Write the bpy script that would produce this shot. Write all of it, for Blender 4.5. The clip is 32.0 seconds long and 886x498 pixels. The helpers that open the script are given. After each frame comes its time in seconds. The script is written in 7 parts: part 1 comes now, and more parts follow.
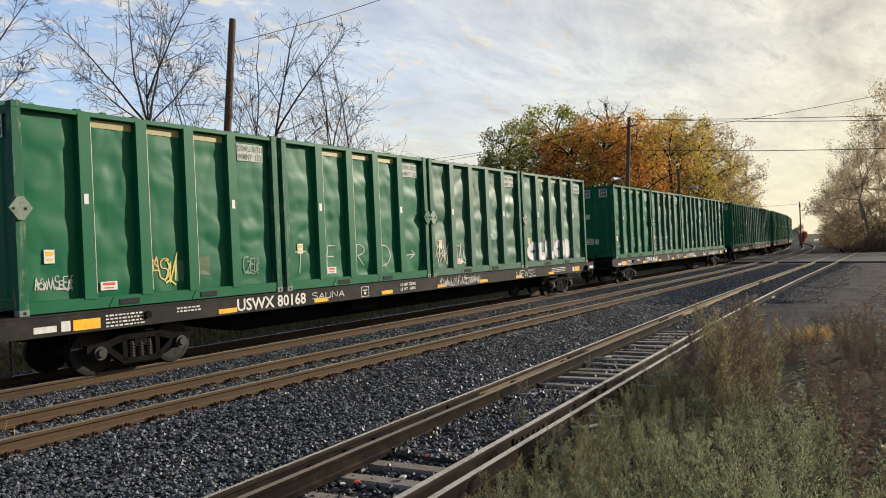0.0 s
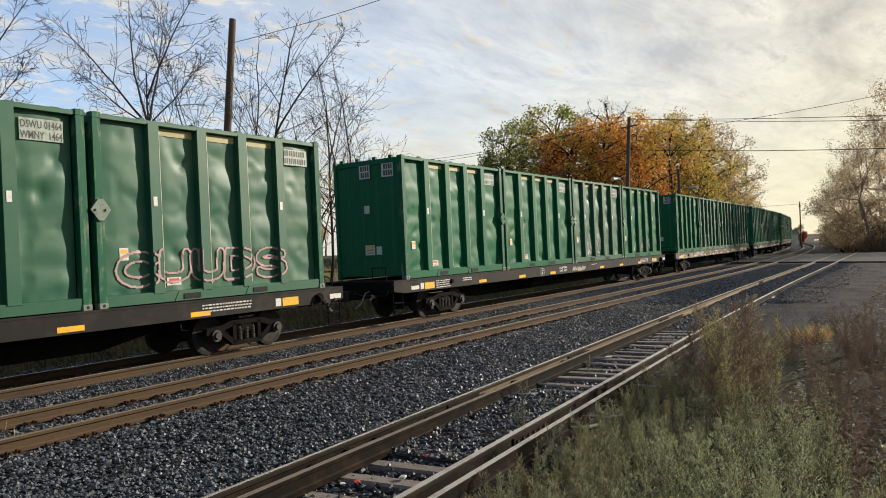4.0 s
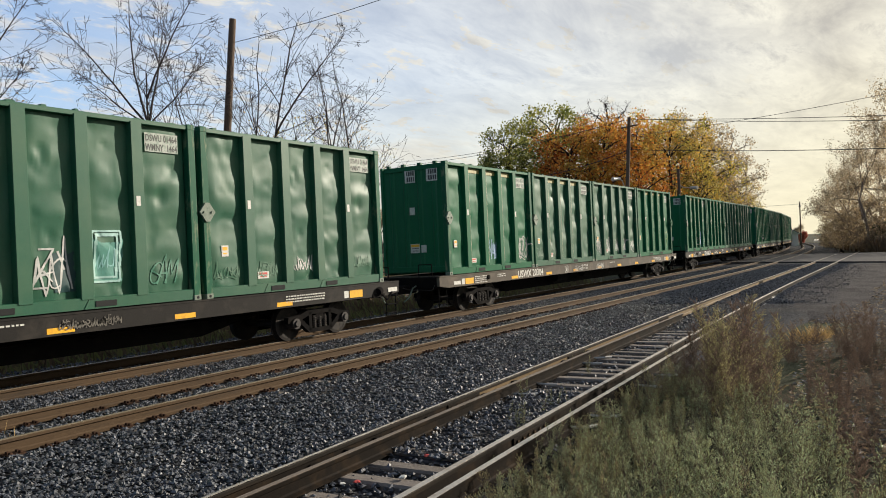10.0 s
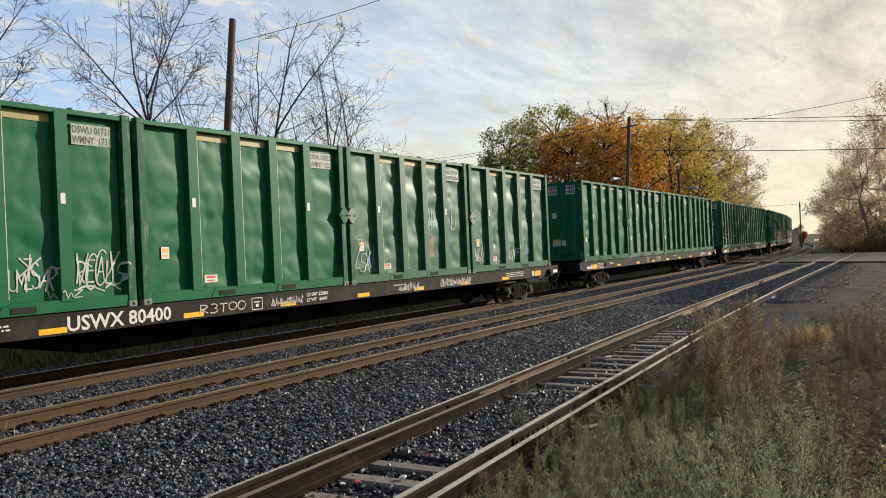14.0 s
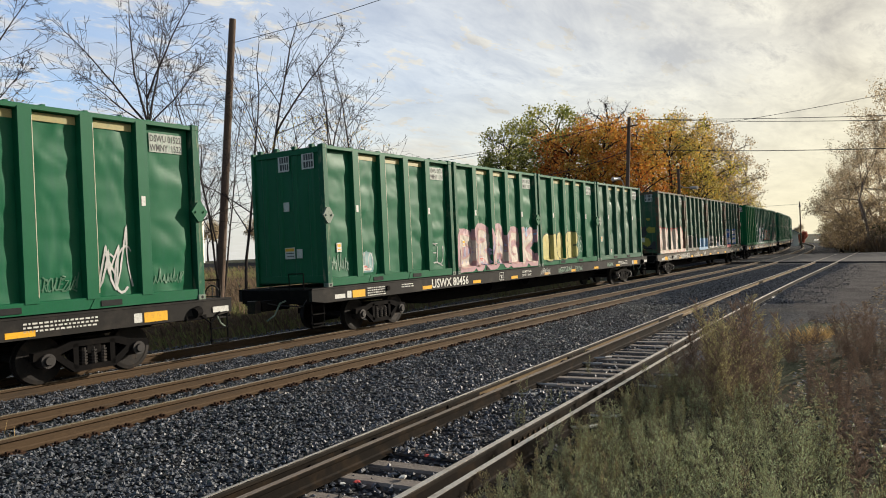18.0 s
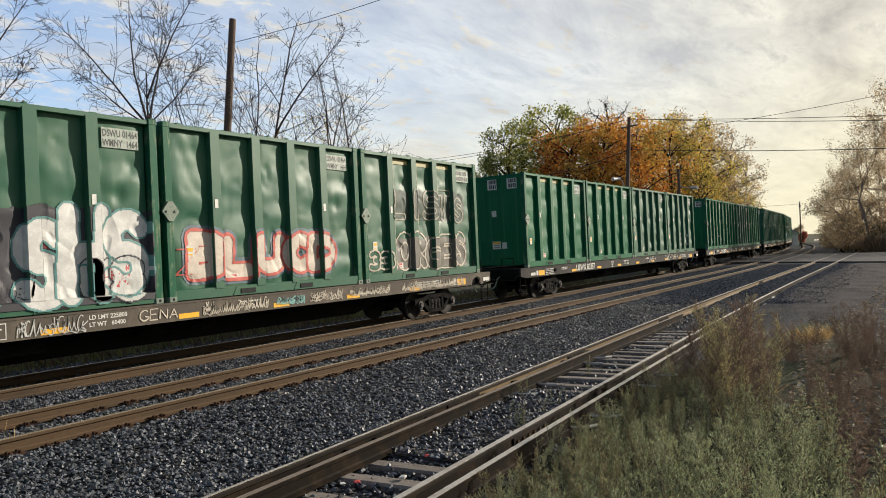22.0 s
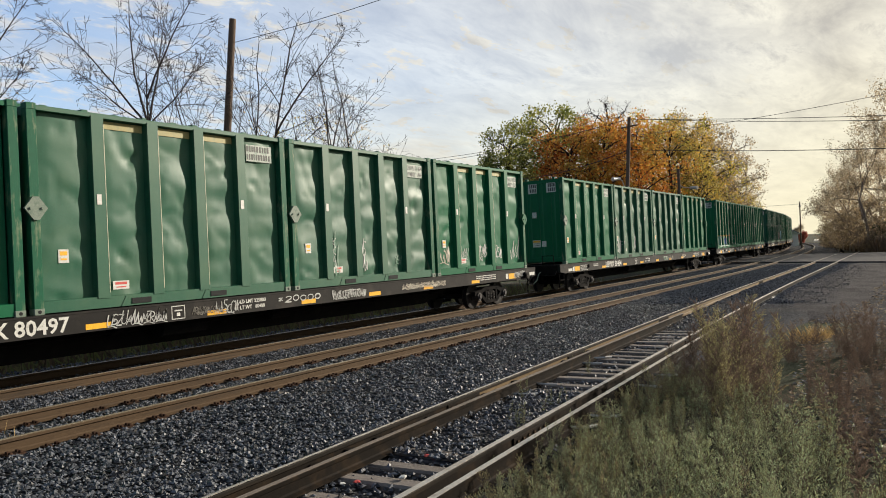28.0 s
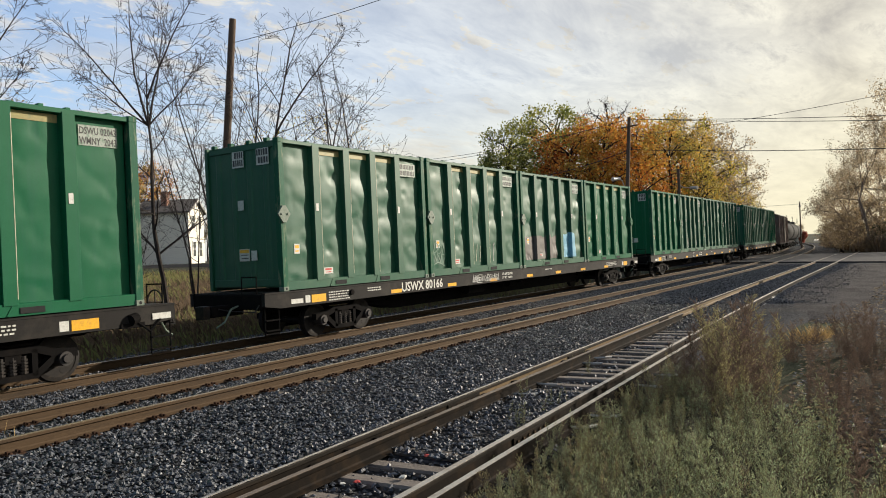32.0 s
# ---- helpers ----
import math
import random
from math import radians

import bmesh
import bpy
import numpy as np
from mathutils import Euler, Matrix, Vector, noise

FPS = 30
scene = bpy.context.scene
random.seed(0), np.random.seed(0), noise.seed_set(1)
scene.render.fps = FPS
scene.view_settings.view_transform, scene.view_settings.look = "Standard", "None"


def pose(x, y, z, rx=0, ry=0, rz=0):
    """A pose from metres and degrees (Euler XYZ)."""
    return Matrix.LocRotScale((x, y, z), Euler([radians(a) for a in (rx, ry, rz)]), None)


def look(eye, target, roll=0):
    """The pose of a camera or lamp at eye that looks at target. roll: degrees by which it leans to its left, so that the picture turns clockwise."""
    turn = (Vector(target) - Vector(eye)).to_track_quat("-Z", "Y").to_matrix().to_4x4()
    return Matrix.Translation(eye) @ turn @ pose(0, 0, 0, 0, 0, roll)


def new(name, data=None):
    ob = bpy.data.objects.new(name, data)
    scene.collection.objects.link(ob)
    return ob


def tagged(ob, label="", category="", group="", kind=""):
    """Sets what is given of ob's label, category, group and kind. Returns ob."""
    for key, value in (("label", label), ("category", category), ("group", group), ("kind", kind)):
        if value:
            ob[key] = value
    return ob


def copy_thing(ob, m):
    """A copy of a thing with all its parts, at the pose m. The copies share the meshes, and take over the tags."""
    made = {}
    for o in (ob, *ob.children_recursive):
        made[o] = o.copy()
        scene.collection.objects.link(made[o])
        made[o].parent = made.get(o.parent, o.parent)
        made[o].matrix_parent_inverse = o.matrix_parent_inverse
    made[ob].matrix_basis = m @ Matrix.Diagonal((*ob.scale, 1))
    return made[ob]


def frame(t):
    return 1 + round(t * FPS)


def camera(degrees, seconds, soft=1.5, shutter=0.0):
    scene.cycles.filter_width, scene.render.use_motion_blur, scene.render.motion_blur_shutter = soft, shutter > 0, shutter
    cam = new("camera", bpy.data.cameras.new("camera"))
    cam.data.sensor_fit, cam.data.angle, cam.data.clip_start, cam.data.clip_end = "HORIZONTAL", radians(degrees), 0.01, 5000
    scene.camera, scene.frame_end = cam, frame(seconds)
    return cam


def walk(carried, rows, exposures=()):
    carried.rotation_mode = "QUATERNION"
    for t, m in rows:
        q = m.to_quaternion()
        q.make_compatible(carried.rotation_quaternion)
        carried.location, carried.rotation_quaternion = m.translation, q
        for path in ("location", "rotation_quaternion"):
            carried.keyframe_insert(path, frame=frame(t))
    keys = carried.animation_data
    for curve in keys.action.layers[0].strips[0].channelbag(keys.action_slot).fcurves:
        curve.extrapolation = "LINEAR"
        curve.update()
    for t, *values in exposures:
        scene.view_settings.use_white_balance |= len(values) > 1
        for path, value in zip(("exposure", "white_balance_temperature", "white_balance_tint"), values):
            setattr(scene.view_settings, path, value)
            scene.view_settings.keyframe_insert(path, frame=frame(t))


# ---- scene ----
# The camera stands still beside the line. x runs along the straight track away from the viewer, y to the far side.
cam = camera(61.5, 32.0, 1.0)
EYE = (0.0, 0.0, 2.042)
AIM = (math.cos(0.579), math.sin(0.579), 2.042 + 0.002)
POSE = look(EYE, AIM, -2.58)
walk(cam, [(0.0, POSE), (32.0, POSE)], [(0.0, 0.39), (32.0, 0.39)])

# ---------------------------------------------------------------- light
SUN_AZ, SUN_EL = radians(-33), radians(20)
SUN_VEC = Vector((math.cos(SUN_AZ) * math.cos(SUN_EL), math.sin(SUN_AZ) * math.cos(SUN_EL), math.sin(SUN_EL)))


def build_world():
    w = bpy.data.worlds.new("sky")
    scene.world = w
    w.use_nodes = True
    nt = w.node_tree
    nt.nodes.clear()
    n, l = nt.nodes.new, nt.links.new
    out, bg = n("ShaderNodeOutputWorld"), n("ShaderNodeBackground")
    bg.inputs["Strength"].default_value = 0.08
    sky = n("ShaderNodeTexSky")
    sky.sky_type, sky.sun_disc = "NISHITA", False
    sky.sun_elevation, sky.sun_rotation = SUN_EL, math.pi / 2 - SUN_AZ
    sky.air_density, sky.dust_density, sky.ozone_density = 1.0, 1.5, 1.5
    tc, sep = n("ShaderNodeTexCoord"), n("ShaderNodeSeparateXYZ")
    l(tc.outputs["Generated"], sep.inputs[0])

    def math_node(op, a, b=None):
        m = n("ShaderNodeMath")
        m.operation = op
        for i, v in enumerate((a, b)):
            if v is None:
                continue
            if isinstance(v, (int, float)):
                m.inputs[i].default_value = v
            else:
                l(v, m.inputs[i])
        return m.outputs[0]

    zc = math_node("MAXIMUM", sep.outputs[2], 0.0)
    den = math_node("ADD", zc, 0.10)
    comb = n("ShaderNodeCombineXYZ")
    l(math_node("DIVIDE", sep.outputs[0], den), comb.inputs[0])
    l(math_node("DIVIDE", sep.outputs[1], den), comb.inputs[1])

    def cloud(scale, detail, rough, lo, hi, stretch, turn, shift):
        mp, ns, rp = n("ShaderNodeMapping"), n("ShaderNodeTexNoise"), n("ShaderNodeValToRGB")
        mp.inputs["Rotation"].default_value[2] = radians(turn)
        mp.inputs["Scale"].default_value = stretch
        mp.inputs["Location"].default_value = shift
        l(comb.outputs[0], mp.inputs[0])
        l(mp.outputs[0], ns.inputs["Vector"])
        ns.inputs["Scale"].default_value, ns.inputs["Detail"].default_value = scale, detail
        ns.inputs["Roughness"].default_value, ns.inputs["Distortion"].default_value = rough, 0.35
        rp.color_ramp.elements[0].position, rp.color_ramp.elements[1].position = lo, hi
        l(ns.outputs["Fac"], rp.inputs[0])
        return rp.outputs[0]

    veil = cloud(0.55, 6, 0.55, 0.46, 0.66, (1, 1.5, 1), 20, (0.4, 1.3, 0))
    flake = cloud(4.2, 8, 0.66, 0.46, 0.60, (1, 1.6, 1), -25, (3.1, 0.2, 0))
    shade = cloud(1.5, 8, 0.64, 0.38, 0.66, (1, 2.2, 1), 35, (7.7, 4.0, 0))
    streaks = cloud(3.0, 9, 0.74, 0.44, 0.64, (1, 2.4, 1), 60, (1.7, 9.0, 0))
    # nearness to the sun's side of the sky
    dot = n("ShaderNodeVectorMath")
    dot.operation = "DOT_PRODUCT"
    l(tc.outputs["Generated"], dot.inputs[0])
    dot.inputs[1].default_value = SUN_VEC
    near = n("ShaderNodeMapRange")
    l(dot.outputs["Value"], near.inputs[0])
    near.inputs["From Min"].default_value, near.inputs["From Max"].default_value = -0.05, 0.8
    low = n("ShaderNodeMapRange")
    l(zc, low.inputs[0])
    low.inputs["From Min"].default_value, low.inputs["From Max"].default_value = 0.22, 0.0

    def mix(fac, a, b):
        m = n("ShaderNodeMixRGB")
        for i, v in enumerate((fac, a, b)):
            if isinstance(v, (int, float)):
                m.inputs[i].default_value = v
            elif isinstance(v, tuple):
                m.inputs[i].default_value = (*v, 1)
            else:
                l(v, m.inputs[i])
        return m.outputs[0]

    white = mix(near.outputs[0], (8.0, 8.1, 8.1), (9.1, 8.6, 7.1))
    grey = mix(near.outputs[0], (5.7, 5.85, 6.2), (5.4, 5.1, 4.5))
    cloud_col = mix(math_node("MAXIMUM", math_node("MULTIPLY", shade, 1.0), math_node("MULTIPLY", streaks, 0.75)), white, grey)
    blue = n("ShaderNodeMixRGB")
    blue.blend_type = "MULTIPLY"
    blue.inputs[0].default_value = 1.0
    l(sky.outputs[0], blue.inputs[1])
    blue.inputs[2].default_value = (1.95, 2.12, 2.4, 1)
    cover = math_node("MAXIMUM", math_node("MULTIPLY", veil, 0.9), math_node("MULTIPLY", flake, 0.95))
    cover = math_node("MAXIMUM", cover, math_node("MULTIPLY", math_node("POWER", near.outputs[0], 0.7), 0.98))
    base = mix(cover, blue.outputs[0], cloud_col)
    glow = mix(near.outputs[0], (7.0, 7.1, 7.2), (9.9, 8.9, 5.9))
    final = mix(math_node("MULTIPLY", low.outputs[0], 0.85), base, glow)
    # the sky away from the sun and high overhead is darker
    back = n("ShaderNodeMapRange")
    l(dot.outputs["Value"], back.inputs[0])
    back.inputs["From Min"].default_value, back.inputs["From Max"].default_value = -0.18, -0.6
    over = n("ShaderNodeMapRange")
    l(zc, over.inputs[0])
    over.inputs["From Min"].default_value, over.inputs["From Max"].default_value = 0.42, 0.75
    dim = math_node("MULTIPLY", math_node("MAXIMUM", back.outputs[0], over.outputs[0]), 0.8)
    final = mix(dim, final, (0.9, 1.25, 2.0))
    l(final, bg.inputs["Color"])
    l(bg.outputs[0], out.inputs[0])


build_world()
sun_data = bpy.data.lights.new("sun", "SUN")
sun_data.energy, sun_data.angle, sun_data.color = 5.0, radians(0.7), (1.0, 0.89, 0.74)
sun = new("sun", sun_data)
sun.rotation_euler = SUN_VEC.to_track_quat("Z", "Y").to_euler()


# ---------------------------------------------------------------- materials
def material(name, base, rough=0.7, metal=0.0, spots=None, spot_scale=3.0, spot_range=(0.5, 0.7), grain=0.15, grain_scale=40.0,
             bump=0.2, bump_scale=60.0, bump_dist=0.01, vary=0.0, island=0.0, spec=0.5, stretch=(1, 1, 1), streak=None, coat=0.0, trans=0.0, sub=None):
    """A node material: base colour, blotches of a second colour, fine grain, bump."""
    m = bpy.data.materials.new(name)
    m.use_nodes = True
    nt = m.node_tree
    n, l = nt.nodes.new, nt.links.new
    p = nt.nodes["Principled BSDF"]
    tc, mp = n("ShaderNodeTexCoord"), n("ShaderNodeMapping")
    mp.inputs["Scale"].default_value = stretch
    l(tc.outputs["Object"], mp.inputs[0])

    def noise_tex(scale, detail=5, rough_=0.6):
        t = n("ShaderNodeTexNoise")
        t.inputs["Scale"].default_value, t.inputs["Detail"].default_value, t.inputs["Roughness"].default_value = scale, detail, rough_
        l(mp.outputs[0], t.inputs["Vector"])
        return t.outputs["Fac"]

    def ramp(v, lo, hi):
        r = n("ShaderNodeMapRange")
        r.inputs["From Min"].default_value, r.inputs["From Max"].default_value = lo, hi
        l(v, r.inputs[0])
        return r.outputs[0]

    def mixc(fac, a, b, mode="MIX"):
        x = n("ShaderNodeMixRGB")
        x.blend_type = mode
        for i, v in enumerate((fac, a, b)):
            if isinstance(v, (int, float)):
                x.inputs[i].default_value = v
            elif isinstance(v, tuple):
                x.inputs[i].default_value = (*v, 1)
            else:
                l(v, x.inputs[i])
        return x.outputs[0]

    col = mixc(ramp(noise_tex(grain_scale), 0.3, 0.7), tuple(c * (1 - grain) for c in base), tuple(min(1, c * (1 + grain)) for c in base))
    if spots:
        col = mixc(ramp(noise_tex(spot_scale, 7, 0.65), *spot_range), col, spots)
    if streak:
        mp2 = n("ShaderNodeMapping")
        mp2.inputs["Scale"].default_value = (7, 7, 0.5)
        l(tc.outputs["Object"], mp2.inputs[0])
        t = n("ShaderNodeTexNoise")
        t.inputs["Scale"].default_value, t.inputs["Detail"].default_value = 1.6, 4
        l(mp2.outputs[0], t.inputs["Vector"])
        s = n("ShaderNodeMath")
        s.operation = "MULTIPLY"
        l(ramp(t.outputs["Fac"], 0.5, 0.75), s.inputs[0])
        s.inputs[1].default_value = 0.55
        col = mixc(s.outputs[0], col, streak)
    if vary or island:
        if island:
            g = n("ShaderNodeNewGeometry")
            rnd = g.outputs["Random Per Island"]
        else:
            g = n("ShaderNodeObjectInfo")
            rnd = g.outputs["Random"]
        k = island or vary
        hs = n("ShaderNodeHueSaturation")
        l(col, hs.inputs["Color"])
        r2 = n("ShaderNodeMapRange")
        r2.inputs["To Min"].default_value, r2.inputs["To Max"].default_value = 1 - k, 1 + k
        l(rnd, r2.inputs[0])
        l(r2.outputs[0], hs.inputs["Value"])
        col = hs.outputs[0]
        if sub:
            mul = n("ShaderNodeMath")
            mul.operation = "MULTIPLY"
            l(rnd, mul.inputs[0])
            mul.inputs[1].default_value = 7.31
            fr = n("ShaderNodeMath")
            fr.operation = "FRACT"
            l(mul.outputs[0], fr.inputs[0])
            col = mixc(ramp(fr.outputs[0], 0.35, 0.9), col, sub)
    l(col, p.inputs["Base Color"])
    rr = n("ShaderNodeMapRange")
    rr.inputs["To Min"].default_value, rr.inputs["To Max"].default_value = max(0.02, rough - 0.1), min(1, rough + 0.1)
    l(noise_tex(spot_scale * 1.7), rr.inputs[0])
    l(rr.outputs[0], p.inputs["Roughness"])
    p.inputs["Metallic"].default_value = metal
    p.inputs["Specular IOR Level"].default_value = spec
    p.inputs["Coat Weight"].default_value = coat
    if trans:
        p.inputs["Transmission Weight"].default_value = 0.0
        p.inputs["Subsurface Weight"].default_value = 0.0
        add, tr = n("ShaderNodeMixShader"), n("ShaderNodeBsdfTranslucent")
        l(col, tr.inputs["Color"])
        add.inputs[0].default_value = trans
        l(p.outputs[0], add.inputs[1])
        l(tr.outputs[0], add.inputs[2])
        l(add.outputs[0], nt.nodes["Material Output"].inputs["Surface"])
    if bump:
        b = n("ShaderNodeBump")
        b.inputs["Strength"].default_value, b.inputs["Distance"].default_value = bump, bump_dist
        l(noise_tex(bump_scale, 6, 0.65), b.inputs["Height"])
        l(b.outputs[0], p.inputs["Normal"])
    return m


def stone_material(name, tones, scale, bump=1.0, dist=0.03, patch=None):
    """Loose crushed stone: cells of differing tone with deep joints."""
    m = bpy.data.materials.new(name)
    m.use_nodes = True
    nt = m.node_tree
    n, l = nt.nodes.new, nt.links.new
    p = nt.nodes["Principled BSDF"]
    tc = n("ShaderNodeTexCoord")
    v, r = n("ShaderNodeTexVoronoi"), n("ShaderNodeValToRGB")
    v.inputs["Scale"].default_value = scale
    l(tc.outputs["Object"], v.inputs["Vector"])
    sp = n("ShaderNodeSeparateColor")
    l(v.outputs["Color"], sp.inputs[0])
    l(sp.outputs[0], r.inputs[0])
    r.color_ramp.elements[0].color, r.color_ramp.elements[1].color = (*tones[0], 1), (*tones[-1], 1)
    for i, t in enumerate(tones[1:-1]):
        e = r.color_ramp.elements.new((i + 1) / (len(tones) - 1))
        e.color = (*t, 1)
    col = r.outputs[0]
    if patch:
        ns, mr, mx = n("ShaderNodeTexNoise"), n("ShaderNodeMapRange"), n("ShaderNodeMixRGB")
        ns.inputs["Scale"].default_value, ns.inputs["Detail"].default_value = 0.6, 6
        l(tc.outputs["Object"], ns.inputs["Vector"])
        mr.inputs["From Min"].default_value, mr.inputs["From Max"].default_value = 0.5, 0.72
        l(ns.outputs["Fac"], mr.inputs[0])
        l(mr.outputs[0], mx.inputs[0])
        l(col, mx.inputs[1])
        mx.inputs[2].default_value = (*patch, 1)
        col = mx.outputs[0]
    l(col, p.inputs["Base Color"])
    p.inputs["Roughness"].default_value = 0.8
    p.inputs["Specular IOR Level"].default_value = 0.12
    b = n("ShaderNodeBump")
    b.inputs["Strength"].default_value, b.inputs["Distance"].default_value, b.invert = bump, dist, True
    l(v.outputs["Distance"], b.inputs["Height"])
    l(b.outputs[0], p.inputs["Normal"])
    return m


GREEN = material("green_paint", (0.003, 0.103, 0.043), 0.48, spec=0.24, spots=(0.009, 0.120, 0.054), spot_scale=1.3, spot_range=(0.45, 0.75), grain=0.1, bump=0.06,
                 bump_scale=6, bump_dist=0.01, streak=(0.012, 0.10, 0.058))
# faded paint; the paler blotches are olive stains and a painted-in sheen
GREEN_FADED = material("faded_green_paint", (0.011, 0.088, 0.047), 0.50, spec=0.42, spots=(0.040, 0.112, 0.060), spot_scale=0.9, spot_range=(0.45, 0.75), grain=0.12,
                       bump=0.1, bump_scale=2.5, bump_dist=0.02, streak=(0.026, 0.096, 0.056))
GREEN_WORN = material("worn_green_paint", (0.02, 0.078, 0.042), 0.50, spec=0.42, spots=(0.11, 0.13, 0.085), spot_scale=1.3, spot_range=(0.5, 0.75), grain=0.15,
                      bump=0.2, bump_scale=3.0, bump_dist=0.02, streak=(0.10, 0.10, 0.075))
GREEN_NEW = material("fresh_green_paint", (0.002, 0.11, 0.034), 0.4, spec=0.25, spots=(0.004, 0.135, 0.04), spot_scale=0.9, grain=0.06, bump=0.08, bump_scale=2.0,
                     bump_dist=0.02)
GREEN_POST = material("scuffed_green_post", (0.010, 0.092, 0.048), 0.5, spec=0.2, spots=(0.17, 0.21, 0.13), spot_scale=7, spot_range=(0.52, 0.66), stretch=(1, 1, 0.25), grain=0.12, bump=0.08)
RUST_GREEN = material("rusted_green_paint", (0.10, 0.055, 0.03), 0.75, spots=(0.03, 0.09, 0.05), spot_scale=2.5, spot_range=(0.45, 0.6), bump_scale=50)
SCUFF = material("scuffed_steel", (0.15, 0.19, 0.15), 0.6, spots=(0.07, 0.12, 0.08), spot_scale=9, bump_scale=50)
BLACK_STEEL = material("black_car_steel", (0.017, 0.016, 0.015), 0.65, spec=0.14, spots=(0.042, 0.037, 0.031), spot_scale=1.6, spot_range=(0.5, 0.75), bump_scale=30)
GREY_STEEL = material("dusty_car_steel", (0.085, 0.074, 0.060), 0.75, spec=0.2, spots=(0.15, 0.125, 0.10), spot_scale=1.4, spot_range=(0.5, 0.75), bump_scale=30)
# underframe steel, its colour darkened for the deep shade below the deck
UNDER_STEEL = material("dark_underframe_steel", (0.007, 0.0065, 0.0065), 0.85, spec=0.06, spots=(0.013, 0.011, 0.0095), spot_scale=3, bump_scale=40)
WHEEL_STEEL = material("wheel_steel", (0.015, 0.013, 0.012), 0.6, metal=0.2, spec=0.3, spots=(0.04, 0.03, 0.022), spot_scale=5, bump_scale=60)
BEARING = material("bearing_cap_steel", (0.020, 0.018, 0.017), 0.6, metal=0.2, spots=(0.035, 0.03, 0.03), spot_scale=12)
RAIL_RUST = material("rail_rust", (0.078, 0.052, 0.031), 0.7, spec=0.1, spots=(0.045, 0.034, 0.025), spot_scale=2.5, stretch=(0.2, 1, 3), grain=0.2, grain_scale=60, bump_scale=90)
RAIL_DARK = material("old_rail_rust", (0.010, 0.008, 0.0065), 0.75, spec=0.06, spots=(0.034, 0.023, 0.014), spot_scale=2.5, grain=0.2, grain_scale=60, bump_scale=90)
PLATE_RUST = material("tie_plate_rust", (0.050, 0.028, 0.018), 0.8, spec=0.08, spots=(0.022, 0.014, 0.010), spot_scale=9, bump_scale=60, vary=0.3)
# rail rust with the golden sunlight put into its colour
RAIL_SUNLIT = material("pale_rail_rust", (0.15, 0.105, 0.055), 0.65, spec=0.15, spots=(0.07, 0.05, 0.03), spot_scale=3, stretch=(0.3, 1, 3), grain=0.25, grain_scale=50, bump_scale=90)
RAIL_TOP = material("polished_rail_head", (0.34, 0.28, 0.20), 0.42, metal=0.45, spots=(0.24, 0.19, 0.13), spot_scale=3, bump=0.05)
RAIL_TOP_OLD = material("dull_rail_head", (0.62, 0.57, 0.5), 0.46, metal=0.8, spots=(0.4, 0.32, 0.24), spot_scale=3, bump=0.05)
TIE_WOOD = material("weathered_tie_wood", (0.155, 0.135, 0.117), 0.9, spots=(0.05, 0.041, 0.036), spot_scale=5, stretch=(6, 0.7, 6), grain=0.35, grain_scale=25,
                    bump=0.5, bump_scale=30, vary=0.35)
# bed tones carry the shade in the gaps between the loose stones
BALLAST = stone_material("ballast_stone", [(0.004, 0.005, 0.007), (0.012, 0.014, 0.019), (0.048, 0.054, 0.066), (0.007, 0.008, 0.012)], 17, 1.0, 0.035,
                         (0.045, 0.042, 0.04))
FAR_STONE = material("dull_ballast_stone", (0.10, 0.105, 0.115), 0.85, spec=0.08, grain=0.25, grain_scale=20, bump=0, island=0.7)
STONE = material("loose_ballast_stone", (0.070, 0.076, 0.087), 0.42, spec=0.40, grain=0.25, grain_scale=30, bump=0.4, bump_scale=60, island=0.92)
ASPHALT = material("asphalt", (0.05, 0.05, 0.053), 0.85, spec=0.25, spots=(0.066, 0.065, 0.066), spot_scale=0.35, grain=0.25, grain_scale=60, bump=0.4, bump_scale=90)
LOT = material("dirt_and_gravel", (0.058, 0.053, 0.055), 0.95, spec=0.15, spots=(0.018, 0.017, 0.019), spot_scale=0.9, spot_range=(0.44, 0.60), grain=0.55,
               grain_scale=9, bump=1.0, bump_scale=12, bump_dist=0.05)
GROUND = material("rough_ground", (0.045, 0.039, 0.028), 0.95, spec=0.2, spots=(0.05, 0.062, 0.028), spot_scale=0.25, spot_range=(0.42, 0.6), grain=0.35, grain_scale=6,
                  bump=0.8, bump_scale=9, bump_dist=0.08)
BARK = material("grey_brown_bark", (0.05, 0.041, 0.036), 0.9, spec=0.2, spots=(0.03, 0.026, 0.023), spot_scale=3, stretch=(4, 4, 1), bump=0.6, bump_scale=20)
TWIG = material("pale_twig_bark", (0.25, 0.20, 0.155), 0.9, spots=(0.09, 0.07, 0.058), spot_scale=0.6)
POLE_WOOD = material("pole_wood", (0.12, 0.08, 0.055), 0.85, spots=(0.06, 0.045, 0.035), spot_scale=1.5, stretch=(6, 6, 0.6), bump=0.4, bump_scale=25)
CABLE = material("black_cable", (0.03, 0.03, 0.032), 0.6, bump=0)
WHITE = material("white_paint", (0.72, 0.72, 0.70), 0.6, spots=(0.5, 0.5, 0.48), spot_scale=6)
STICKER = material("white_sticker", (0.58, 0.58, 0.54), 0.5, spots=(0.40, 0.40, 0.36), spot_scale=9, bump=0)
RED_INK = material("red_ink", (0.5, 0.06, 0.05), 0.5, bump=0)
DARK_INK = material("dark_ink", (0.05, 0.05, 0.05), 0.6, bump=0)
YELLOW = material("yellow_reflective_tape", (0.80, 0.42, 0.02), 0.4, spots=(0.6, 0.32, 0.04), spot_scale=8, bump=0.05)
